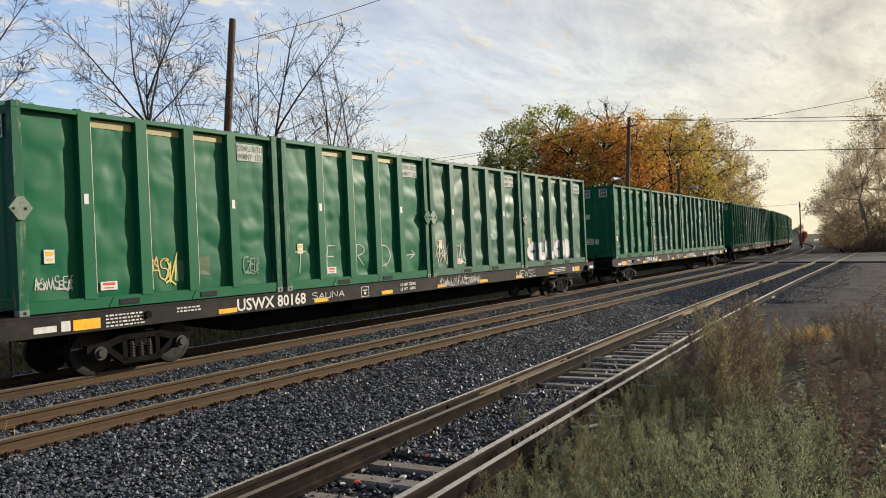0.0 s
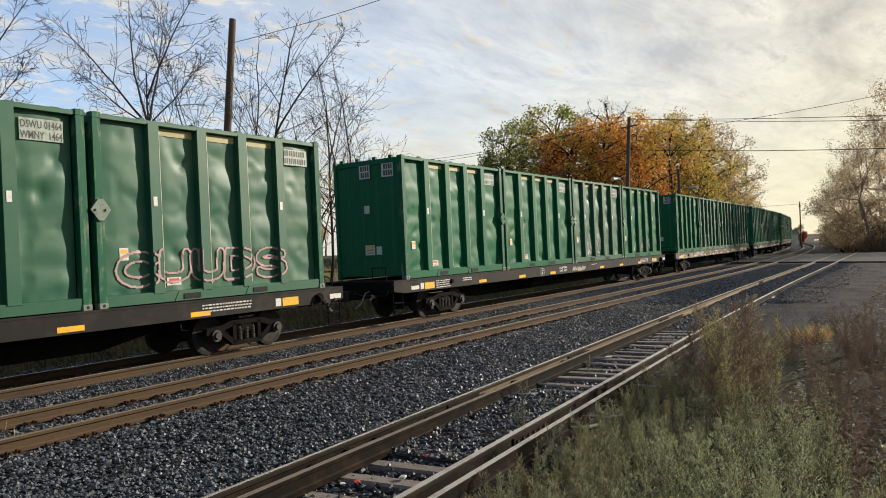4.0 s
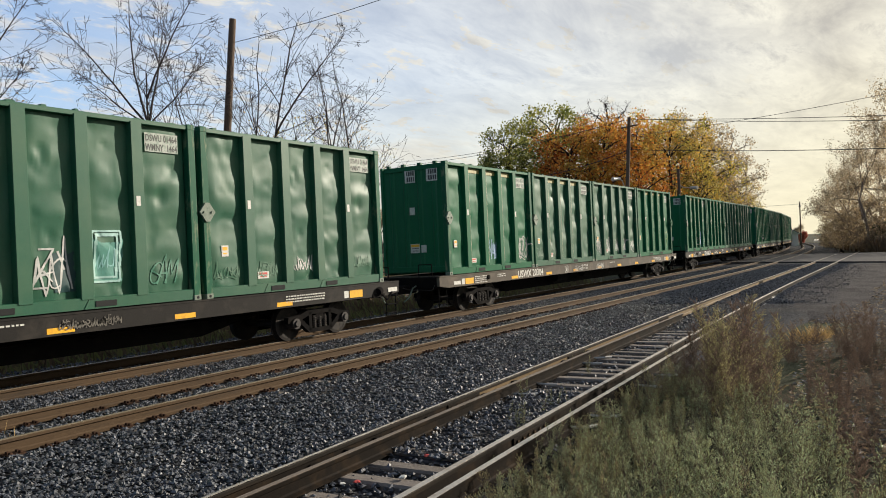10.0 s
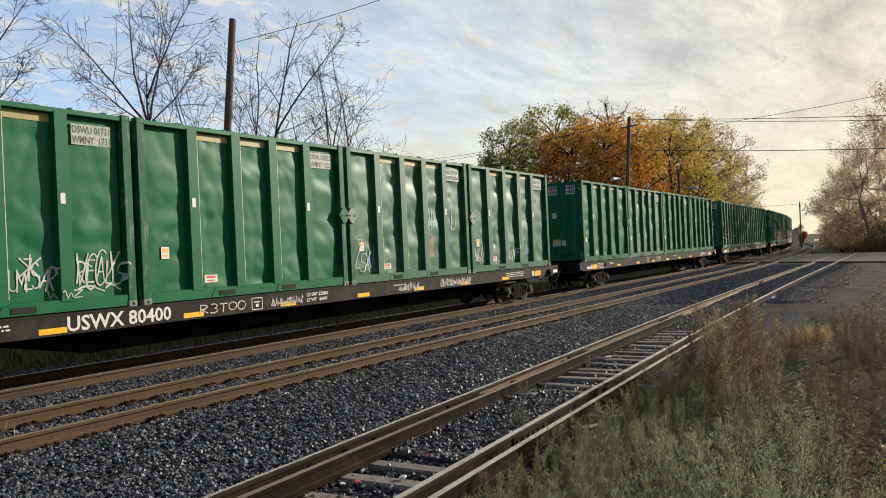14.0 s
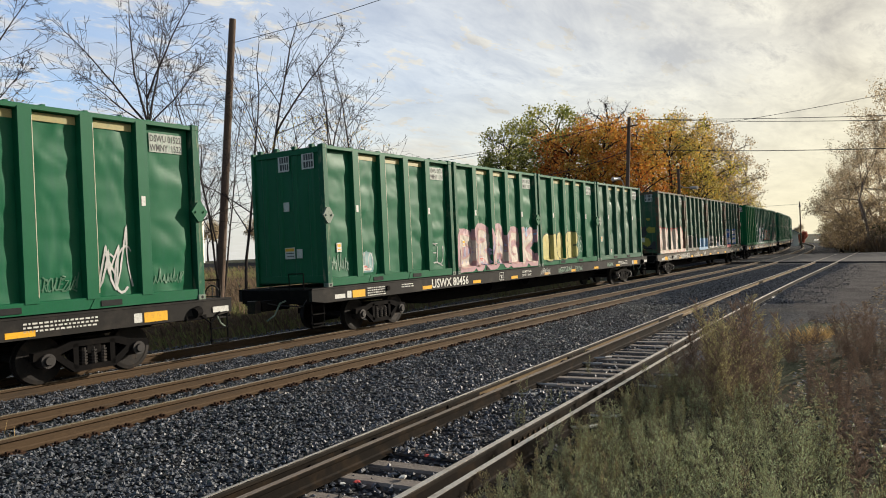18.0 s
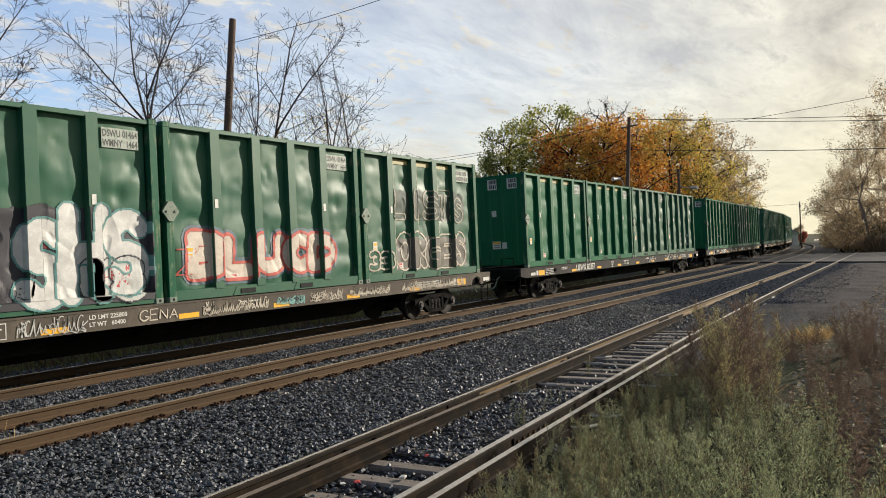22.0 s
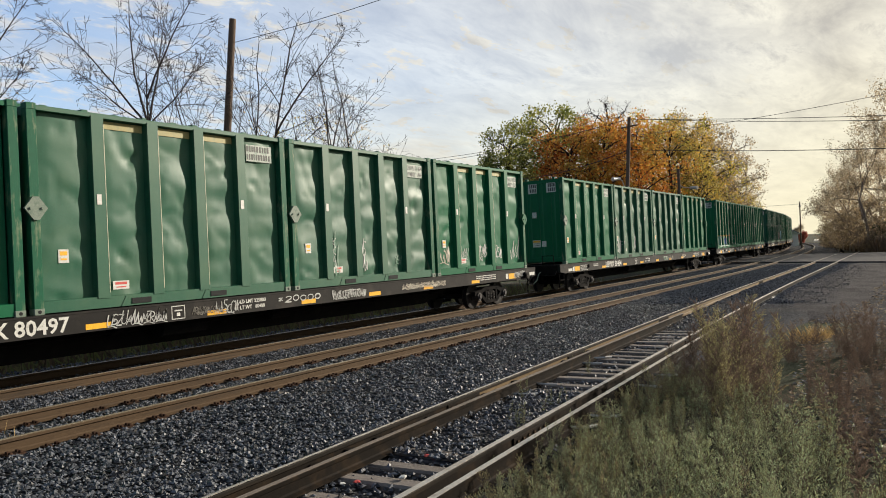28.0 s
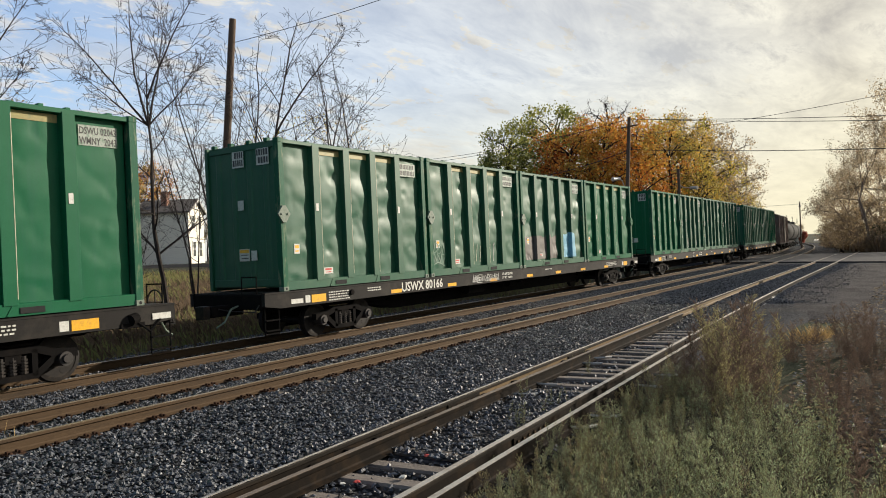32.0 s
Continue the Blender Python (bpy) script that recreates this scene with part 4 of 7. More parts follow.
# strokes of sprayed letters, each in a cell one high and about 0.6 wide
LETTERS = {
    "A": [[(0, 0), (0.3, 1), (0.6, 0)], [(0.1, 0.36), (0.5, 0.36)]], "B": [[(0, 0), (0, 1)] + arc(0.1, 0.76, 0.4, 0.24, 90, -90) + arc(0.12, 0.26, 0.45, 0.26, 90, -90) + [(0, 0)]],
    "C": [arc(0.36, 0.5, 0.34, 0.5, 50, 310, 12)], "D": [[(0, 1), (0, 0)] + arc(0.1, 0.5, 0.48, 0.5, -90, 90, 10) + [(0, 1)]],
    "E": [[(0.55, 1), (0, 1), (0, 0), (0.58, 0)], [(0, 0.52), (0.45, 0.52)]], "F": [[(0.55, 1), (0, 1), (0, 0)], [(0, 0.54), (0.45, 0.54)]],
    "G": [arc(0.34, 0.5, 0.34, 0.5, 50, 340, 12) + [(0.36, 0.4)]], "H": [[(0, 0), (0, 1)], [(0.55, 0), (0.55, 1)], [(0, 0.5), (0.55, 0.5)]],
    "I": [[(0.2, 0), (0.2, 1)]], "J": [[(0.5, 1), (0.5, 0.3)] + arc(0.27, 0.26, 0.23, 0.26, 0, -170)], "K": [[(0, 0), (0, 1)], [(0.6, 1), (0, 0.46), (0.62, 0)]],
    "L": [[(0, 1), (0, 0), (0.52, 0)]], "M": [[(0, 0), (0.08, 1), (0.34, 0.35), (0.6, 1), (0.68, 0)]], "N": [[(0, 0), (0, 1), (0.55, 0), (0.55, 1)]],
    "O": [arc(0.32, 0.5, 0.32, 0.5, 90, 450, 14)], "P": [[(0, 0), (0, 1)] + arc(0.1, 0.73, 0.42, 0.27, 90, -90) + [(0, 0.46)]],
    "R": [[(0, 0), (0, 1)] + arc(0.1, 0.75, 0.42, 0.25, 90, -90) + [(0.05, 0.5), (0.58, 0)]],
    "S": [arc(0.3, 0.75, 0.27, 0.25, 30, 250, 8) + arc(0.3, 0.26, 0.29, 0.26, 80, -150, 8)], "T": [[(0.3, 0), (0.3, 1)], [(0, 1), (0.62, 1)]],
    "U": [[(0, 1), (0, 0.3)] + arc(0.28, 0.28, 0.28, 0.28, 180, 360) + [(0.56, 1)]], "V": [[(0, 1), (0.3, 0), (0.6, 1)]], "W": [[(0, 1), (0.16, 0), (0.34, 0.7), (0.52, 0), (0.68, 1)]],
    "X": [[(0, 0), (0.6, 1)], [(0, 1), (0.6, 0)]], "Y": [[(0, 1), (0.3, 0.5), (0.6, 1)], [(0.3, 0.5), (0.3, 0)]], "Z": [[(0, 1), (0.58, 1), (0, 0), (0.6, 0)]],
    "0": [arc(0.3, 0.5, 0.28, 0.5, 90, 450, 12)], "1": [[(0.1, 0.8), (0.3, 1), (0.3, 0)]], "2": [arc(0.3, 0.72, 0.28, 0.28, 160, -30) + [(0, 0), (0.6, 0)]],
    "3": [arc(0.26, 0.75, 0.28, 0.25, 140, -80) + arc(0.26, 0.26, 0.32, 0.26, 80, -140)], ">": [[(0, 0.45), (0.6, 0.5)], [(0.36, 0.8), (0.62, 0.5), (0.3, 0.22)]],
    "-": [[(0.05, 0.5), (0.5, 0.5)]], "#": [[(0, 0), (0.6, 0), (0.6, 1), (0, 1), (0, 0)]], "*": [[(0.1, 0.2), (0.5, 0.8)], [(0.1, 0.8), (0.5, 0.2)], [(0.3, 0.1), (0.3, 0.9)]],
}


def spell(rng, word, x0, x1, z0, h, loose=0.08, slant=0.1):
    """Strokes of each letter of a word between x0 and x1."""
    step = (x1 - x0) / len(word)
    out = []
    for k, ch in enumerate(word):
        dz, hh = rng.uniform(-loose, loose) * h, h * rng.uniform(1 - loose, 1 + loose)
        out.append([[(x0 + k * step + u * step * 1.35 + slant * v * h, z0 + dz + v * hh) for u, v in ln] for ln in LETTERS.get(ch, [])])
    return out


def scrawl(rng, x0, x1, z0, h):
    """A quick unreadable signature: joined loops and peaks, crossing strokes and a swoosh."""
    lines = []
    x = x0
    while x < x1 - 0.12 * h:
        w = min(x1 - x, h * rng.uniform(0.7, 1.25))
        lean = rng.uniform(0.0, 0.3) * h
        if rng.random() < 0.55:
            # crowded leaning strokes that cross each other
            n = max(2, round(w / h * rng.uniform(2.6, 3.8)))
            for k in range(n):
                hh, zz = h * rng.uniform(0.65, 1.1), z0 + h * rng.uniform(-0.08, 0.15)
                for ln in LETTERS[rng.choice("ANRSKVEUCMZX")]:
                    lines.append([(x + w * k / n + u * w / n * 1.9 + lean * v, zz + v * hh) for u, v in ln])
        else:
            turns = max(2, round(w / h * rng.uniform(2.6, 4.2)))
            loop = rng.uniform(0.0, 0.06) * h
            peaks = [rng.uniform(0.5, 1.0) for _ in range(turns + 2)]
            peaks[rng.randrange(turns)] = 1.15
            line = []
            for k in range(turns * 6 + 1):
                u = k / (turns * 6)
                a = (u * turns) % 1.0
                up = (1 - abs(2 * a - 1)) ** 1.2 * peaks[int(u * turns)]
                line.append((x + w * u + loop * math.sin(6.2832 * a) + lean * up, z0 + h * up + 0.06 * h * math.sin(u * 5 + x)))
            lines.append(line)
        for _ in range(rng.choice((0, 1, 2))):
            xa, za = x + w * rng.uniform(0.0, 0.7), z0 + h * rng.uniform(0.35, 1.0)
            lines.append([(xa, za), (xa + w * rng.uniform(0.15, 0.4), za + h * rng.uniform(-0.5, 0.12))])
        if rng.random() < 0.4:
            lines.append([(x + w * (0.1 + 0.95 * t / 6), z0 - 0.06 * h + 0.10 * h * math.sin(t * 0.7)) for t in range(7)])
        x += w * 1.02
    return lines


def painted_sheet(mask, xs, zs, surf):
    """Small squares of paint that lie on the wall wherever the mask is set."""
    g, ids = Geo(), {}

    def corner(i, j):
        if (i, j) not in ids:
            ids[i, j] = len(g.v)
            g.v.append((xs[i], surf(xs[i], zs[j]), zs[j]))
        return ids[i, j]

    for i, j in np.argwhere(mask):
        g.f.append((corner(i, j), corner(i + 1, j), corner(i + 1, j + 1), corner(i, j + 1)))
    return g


def paint_part(g, mat, c, label, fix=False):
    return tagged(part("graffiti", g, mat, c, label, fix=fix), kind="stuff")


def distance(lines, X, Z):
    best = np.full(X.shape, 9.0)
    for ln in lines:
        for (xa, za), (xb, zb) in zip(ln, ln[1:]):
            dx, dz = xb - xa, zb - za
            t = np.clip(((X - xa) * dx + (Z - za) * dz) / (dx * dx + dz * dz + 1e-9), 0, 1)
            best = np.minimum(best, np.hypot(X - xa - t * dx, Z - za - t * dz))
    return best


def graffiti(c, seed, rough, kind, x0, x1, z0, h, colour, second=None, words="", fat=0.2, halo=None, line=0.045):
    """Spray paint on a container's side: tag, word, fat letters with an outline, a block of paint, a ring."""
    rng = random.Random(int(x0 * 131 + z0 * 17 + h * 71 + seed * 7 + sum(map(ord, kind))))
    # the bottom rail stands proud of the panels
    lift_off = lambda d: (lambda x, z: (skin(x, z, seed, rough) if z > 0.235 else 0.008) - d)
    clip = lambda ln: [(min(5.99, max(0.04, x)), min(3.45, max(0.25, z))) for x, z in ln]
    if kind in ("tag", "word"):
        g = Geo()
        lines = scrawl(rng, x0, x1, z0, h) if kind == "tag" else [ln for letter in spell(rng, words, x0, x1, z0, h) for ln in letter]
        for ln in lines:
            ribbon(g, clip(ln), 0.028 if h < 0.4 else 0.037 if h < 0.8 else 0.05, lift_off(0.014))
        paint_part(g, spray(colour), c, "sprayed scrawl in thin strokes")
        return
    if kind == "ring":
        g = Geo()
        cx, cz = (x0 + x1) / 2, z0 + h / 2
        ribbon(g, clip([(cx + (x1 - x0) / 2 * (math.cos(t * 0.33) + 0.15 * math.sin(t * 0.66)), cz + h / 2 * math.sin(t * 0.33 + 0.5)) for t in range(20)]), 0.05, lift_off(0.014))
        ribbon(g, clip([(cx - 0.1, cz + 0.05), (cx + 0.15, cz), (x1, cz + 0.15)]), 0.04, lift_off(0.014))
        paint_part(g, spray(colour), c, "large ring sprayed in one stroke")
        return
    cell = 0.02
    m = (halo[1] if halo else 0.0) + fat * h + 0.1
    xs = np.arange(max(0.03, x0 - m), min(6.03, x1 + m + 0.15 * h), cell)
    zs = np.arange(max(0.05, z0 - m), min(3.4, z0 + h + m), cell)
    X, Z = np.meshgrid(xs[:-1] + cell / 2, zs[:-1] + cell / 2, indexing="ij")
    if kind == "block":
        rag = np.array([[0.07 * noise.noise((x * 2.3, z * 2.3, seed)) + 0.03 * noise.noise((x * 9, z * 9, seed)) for z in zs[:-1]] for x in xs[:-1]])
        inside = (X > x0 + rag) & (X < x1 + rag) & (Z > z0) & (Z < z0 + h + 1.5 * rag)
        paint_part(painted_sheet(inside, xs, zs, lift_off(0.011)), spray(colour), c, "patch of sprayed paint")
        return
    r = fat * h
    fields = [distance(letter, X, Z) for letter in spell(rng, words, x0 + r, x1 - r * 0.6, z0 + r, h - 2 * r, 0.10, 0.06)]
    allf = np.minimum.reduce(fields)
    if halo:
        paint_part(painted_sheet(allf < r + halo[1], xs, zs, lift_off(0.008)), spray(halo[0]), c, "sprayed glow round the letters")
    if colour:
        paint_part(painted_sheet(allf < r, xs, zs, lift_off(0.014)), spray(colour), c, "large filled spray-painted letters")
    if second:
        edge = np.zeros(X.shape, bool)
        cover = np.zeros(X.shape, bool)
        for f in fields[::-1]:
            edge |= (abs(f - r) < line / 2) & ~cover
            cover |= f < r - line / 2
        paint_part(painted_sheet(edge, xs, zs, lift_off(0.021)), spray(second), c, "spray-painted letter outlines")


# ---------------------------------------------------------------- flat cars
CAR_PITCH, SILL_Z = 28.2, 0.84


def make_bogie(parent, x):
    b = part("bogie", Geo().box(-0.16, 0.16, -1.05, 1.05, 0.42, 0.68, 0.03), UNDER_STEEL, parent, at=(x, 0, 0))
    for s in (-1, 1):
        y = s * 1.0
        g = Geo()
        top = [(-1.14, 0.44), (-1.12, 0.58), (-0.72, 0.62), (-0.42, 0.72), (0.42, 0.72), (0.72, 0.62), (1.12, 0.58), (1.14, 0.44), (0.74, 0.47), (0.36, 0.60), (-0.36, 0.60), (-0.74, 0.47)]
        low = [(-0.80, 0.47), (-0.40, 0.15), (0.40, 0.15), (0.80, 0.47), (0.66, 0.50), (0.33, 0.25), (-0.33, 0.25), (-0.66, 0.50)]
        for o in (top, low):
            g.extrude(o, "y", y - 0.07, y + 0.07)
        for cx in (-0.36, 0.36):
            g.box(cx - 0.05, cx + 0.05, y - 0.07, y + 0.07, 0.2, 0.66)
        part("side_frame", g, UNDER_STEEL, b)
        for cx in (-0.19, 0.0, 0.19) if s < 0 else ():
            g = Geo()
            for k in range(5):
                g.tube((cx, y, 0.26 + k * 0.055), (cx, y, 0.29 + k * 0.055), 0.078, 0.078, 10)
            g.tube((cx, y, 0.25), (cx, y, 0.56), 0.055, 0.055, 8)
            part("spring", g, WHEEL_STEEL, b)
        for cx in (-0.89, 0.89):
            g = Geo().tube((cx, s * 0.9, 0.42), (cx, s * 1.12, 0.42), 0.14, 0.13, 14).tube((cx, s * 1.12, 0.42), (cx, s * 1.16, 0.42), 0.085, 0.07, 12)
            part("bearing", g, BEARING, b, "grey bearing cap")
    wheels = []
    for cx in (-0.89, 0.89):
        g = Geo().tube((0, -0.95, 0), (0, 0.95, 0), 0.085, 0.085, 10)
        for s in (-1, 1):
            y = s * GAUGE / 2
            g.tube((0, y - 0.065, 0), (0, y + 0.065, 0), 0.42, 0.42, 36)
            g.tube((0, y - s * 0.065, 0), (0, y - s * 0.09, 0), 0.445, 0.44, 36)
            g.tube((0, y + s * 0.066, 0), (0, y + s * 0.075, 0), 0.42, 0.35, 36, False)
            g.tube((0, y + s * 0.055, 0), (0, y + s * 0.12, 0), 0.16, 0.12, 14)
            for k in range(5):
                t = k * 2 * math.pi / 5
                g.tube((0.25 * math.cos(t), y + s * 0.06, 0.25 * math.sin(t)), (0.25 * math.cos(t), y + s * 0.07, 0.25 * math.sin(t)), 0.04, 0.04, 8)
        w = part("wheelset", g, WHEEL_STEEL, b)
        w.matrix_parent_inverse = Matrix.Translation((cx, 0, 0.42))
        wheels.append(w)
    return b


DECK_FRONT, DECK_END = -0.62, 25.35


def make_car(steel):
    """A long flat car; x = 0 is the leading end of its first container, y = 0 the middle, z = 0 the rail."""
    c = thing("flat_car", "long low container flat car with dark steel side sills", "flat car", "flat cars of the train")
    deck = part("deck", Geo().box(DECK_FRONT + 0.2, DECK_END - 0.2, -1.24, 1.24, 1.10, 1.243), steel, c)
    for s in (-1, 1):
        y0, y1 = (-1.305, -1.2) if s < 0 else (1.2, 1.305)
        part("side_sill", Geo().extrude([(DECK_FRONT, 1.235), (DECK_FRONT, 0.93), (DECK_FRONT + 0.5, 0.86), (DECK_END - 0.5, 0.86), (DECK_END, 0.93), (DECK_END, 1.235)][::-1], "y", y0, y1)
             .box(DECK_FRONT, DECK_END, y0 if s > 0 else y0 - 0.012, y1 + 0.012 if s > 0 else y1, 1.205, 1.24), steel, c)
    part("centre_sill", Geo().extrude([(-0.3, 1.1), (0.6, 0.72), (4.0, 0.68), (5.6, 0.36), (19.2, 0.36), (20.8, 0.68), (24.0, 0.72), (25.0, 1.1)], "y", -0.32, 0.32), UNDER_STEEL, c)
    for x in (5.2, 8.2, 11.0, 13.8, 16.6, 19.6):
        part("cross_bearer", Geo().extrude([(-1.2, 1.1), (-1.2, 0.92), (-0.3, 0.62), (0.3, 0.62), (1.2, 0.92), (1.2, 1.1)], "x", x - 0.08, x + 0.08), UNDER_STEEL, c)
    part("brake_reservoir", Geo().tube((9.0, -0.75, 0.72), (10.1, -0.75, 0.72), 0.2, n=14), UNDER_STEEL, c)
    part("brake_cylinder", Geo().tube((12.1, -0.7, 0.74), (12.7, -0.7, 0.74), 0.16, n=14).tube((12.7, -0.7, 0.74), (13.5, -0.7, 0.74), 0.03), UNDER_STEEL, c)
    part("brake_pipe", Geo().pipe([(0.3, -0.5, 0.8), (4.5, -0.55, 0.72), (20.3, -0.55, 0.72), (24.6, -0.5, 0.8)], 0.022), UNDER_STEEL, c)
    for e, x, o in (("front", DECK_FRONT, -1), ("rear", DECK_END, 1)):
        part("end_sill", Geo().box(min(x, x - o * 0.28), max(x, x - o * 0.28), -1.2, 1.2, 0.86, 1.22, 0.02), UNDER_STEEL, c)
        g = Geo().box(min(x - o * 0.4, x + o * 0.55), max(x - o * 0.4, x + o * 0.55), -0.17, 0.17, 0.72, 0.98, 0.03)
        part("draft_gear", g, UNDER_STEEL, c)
        kx = x + o * 0.72
        part("coupler", Geo().box(min(x + o * 0.5, kx), max(x + o * 0.5, kx), -0.09, 0.09, 0.76, 0.94, 0.02)
             .extrude([(kx - o * 0.1, -0.16), (kx + o * 0.12, -0.2), (kx + o * 0.18, 0.0), (kx + o * 0.05, 0.14), (kx - o * 0.1, 0.12)], "z", 0.70, 1.0), WHEEL_STEEL, c)
        for s in (-1,):
            y = s * 1.22
            lad = part("step_ladder", Geo().pipe([(x - o * 0.06, y, 0.9), (x - o * 0.06, y, 0.28), (x - o * 0.5, y, 0.28), (x - o * 0.5, y, 0.9)], 0.018), UNDER_STEEL, c)
            for z in (0.36, 0.60):
                part("rung", Geo().box(min(x - o * 0.5, x - o * 0.06), max(x - o * 0.5, x - o * 0.06), y - 0.05, y + 0.05, z - 0.012, z + 0.012), UNDER_STEEL, lad)
        g = Geo().pipe([(x - o * 0.05, -1.0, 1.2), (x - o * 0.05, -1.0, 1.62), (x - o * 0.05, -0.5, 1.62), (x - o * 0.05, -0.5, 1.2)], 0.016)
        part("handrail", g, UNDER_STEEL, c)
        g = Geo().pipe([(x + o * 0.02, -0.42, 0.95), (x + o * 0.25, -0.45, 0.9), (x + o * 0.42, -0.42, 0.62), (x + o * 0.62, -0.36, 0.5)], 0.022)
        part("air_hose", g, SCUFF, c, "pale worn air hose")
        part("uncoupling_lever", Geo().pipe([(x + o * 0.03, -1.15, 0.98), (x + o * 0.12, -1.1, 0.82), (x + o * 0.14, -0.3, 0.84), (x + o * 0.5, -0.1, 0.95)], 0.014), BEARING, c)
    # brake gear and a placard on the low rear platform
    x = DECK_END
    part("brake_wheel", Geo().hoop((x - 0.02, -0.72, 1.25), 0.25, 0.017)
         .tube((x - 0.02, -0.97, 1.25), (x - 0.02, -0.47, 1.25), 0.012).tube((x - 0.02, -0.72, 1.0), (x - 0.02, -0.72, 1.5), 0.012), BEARING, c)
    part("placard", Geo().box(x - 0.52, x - 0.10, -1.322, -1.318, 0.95, 1.07), STICKER, c, "white placard plate")
    part("coupler_pocket", Geo().tube((x - 1.02, -1.34, 0.98), (x - 0.86, -1.30, 1.02), 0.11, n=10).box(x - 1.2, x - 0.7, -1.33, -1.30, 0.84, 0.93)
         .pipe([(x - 0.95, -1.33, 1.0), (x - 0.6, -1.34, 0.74), (x - 0.35, -1.33, 0.95)], 0.02), UNDER_STEEL, c)
    make_bogie(c, 2.43)
    make_bogie(c, 22.3)
    # markings on the near sill
    f = -1.309
    for x in (4.15, 7.1, 9.8, 12.6, 15.2, 17.8, 20.6):
        part("reflector", Geo().box(x, x + 0.5, f, f + 0.004, 0.9, 1.0), YELLOW, c, "yellow reflector strip")
    for x in (0.92, 23.2):
        part("reflector", Geo().box(x, x + 0.52, f, f + 0.004, 0.91, 1.10), YELLOW, c, "large orange-yellow reflector plate")
        part("white_plate", Geo().box(x - 0.22, x - 0.05, f, f + 0.004, 0.92, 1.10), STICKER, c)
    part("white_plate", Geo().box(0.22, 0.62, f, f + 0.004, 0.93, 1.04), STICKER, c)
    rr = random.Random(8)
    for x, w, rows in ((1.55, 0.75, 4), (3.1, 0.55, 2), (14.2, 0.6, 1), (20.9, 1.3, 3)):
        g = Geo()
        for k in range(rows):
            xx = x
            while xx < x + w:
                ww = rr.uniform(0.03, 0.09)
                g.box(xx, xx + ww, f, f + 0.003, 1.1 - k * 0.065, 1.13 - k * 0.065)
                xx += ww + 0.03
        tagged(part("stencil", g, STICKER, c, "small worn white stencil lines"), kind="stuff")
    for words, z in (("LD LMT 225800", 1.075), ("LT WT   60400", 0.945)):
        me = lettering(words, 0.115)
        me.materials.append(STICKER)
        t = tagged(part("stencil", me, None, c, "white stencilled load mark"), kind="stuff")
        t.location, t.rotation_euler = (10.68, f - 0.001, z), (radians(90), 0, 0)
    g = Geo()
    for x0, x1, z0, z1 in ((8.92, 9.24, 1.155, 1.17), (8.92, 9.24, 0.90, 0.915), (8.92, 8.935, 0.915, 1.155), (9.225, 9.24, 0.915, 1.155), (8.99, 9.17, 1.06, 1.085), (9.04, 9.12, 0.96, 1.03)):
        g.box(x0, x1, f, f + 0.003, z0, z1)
    tagged(part("stencil", g, STICKER, c, "white stencilled frame"), kind="stuff")
    part("jack_pad", Geo().tube((2.42, -1.36, 1.06), (2.42, -1.28, 1.06), 0.07, n=14), UNDER_STEEL, c)
    return c


# ---------------------------------------------------------------- the train
KINDS = {
    "a": dict(seed=1, rough=1.1, paint=GREEN, rail_paint=GREEN, post_paint=GREEN_POST, tape=True, number=("DSWU 01731", "WMNY  1731"), latch_front=True),
    "b": dict(seed=2, rough=1.2, paint=GREEN, rail_paint=GREEN, post_paint=GREEN_POST, tape=True, number=("DSWU 01522", "WMNY  1522"), latch_front=False),
    "c": dict(seed=3, rough=1.25, paint=GREEN_FADED, rail_paint=GREEN_FADED, post_paint=GREEN_POST, tape=True, number=None, latch_front=True),
    "d": dict(seed=4, rough=1.4, paint=GREEN_FADED, rail_paint=GREEN_FADED, post_paint=GREEN_POST, tape=False, number=("DSWU 01464", "WMNY  1464"), latch_front=True),
    "w": dict(seed=5, rough=1.4, paint=GREEN_WORN, rail_paint=RUST_GREEN, post_paint=RUST_GREEN, tape=False, number=None, latch_front=False),
    "n": dict(seed=6, rough=0.45, paint=GREEN_NEW, rail_paint=GREEN_NEW, post_paint=GREEN_NEW, tape=False, number=None, latch_front=False),
    "s": dict(seed=7, rough=0.7, paint=GREEN, rail_paint=GREEN, post_paint=GREEN_POST, tape=True, number=("DSWU 02043", "WMNY  2043"), latch_front=True),
    "t": dict(seed=8, rough=0.7, paint=GREEN, rail_paint=GREEN, post_paint=GREEN_POST, tape=True, number=("DSWU 01504", "WMNY  1504"), latch_front=False),
}
KIND_LABEL = {
    "a": "tall dark green ribbed steel waste container with yellow tape strips",
    "b": "tall dark green ribbed steel waste container, lightly dented",
    "c": "faded green ribbed steel waste container with dented bays",
    "d": "badly dented faded green ribbed steel waste container",
    "w": "worn green steel waste container with rusty top rails",
    "n": "freshly painted bright green ribbed steel waste container",
    "s": "dark green ribbed waste container with a white number panel",
    "t": "dark green ribbed waste container with a white number panel",
}
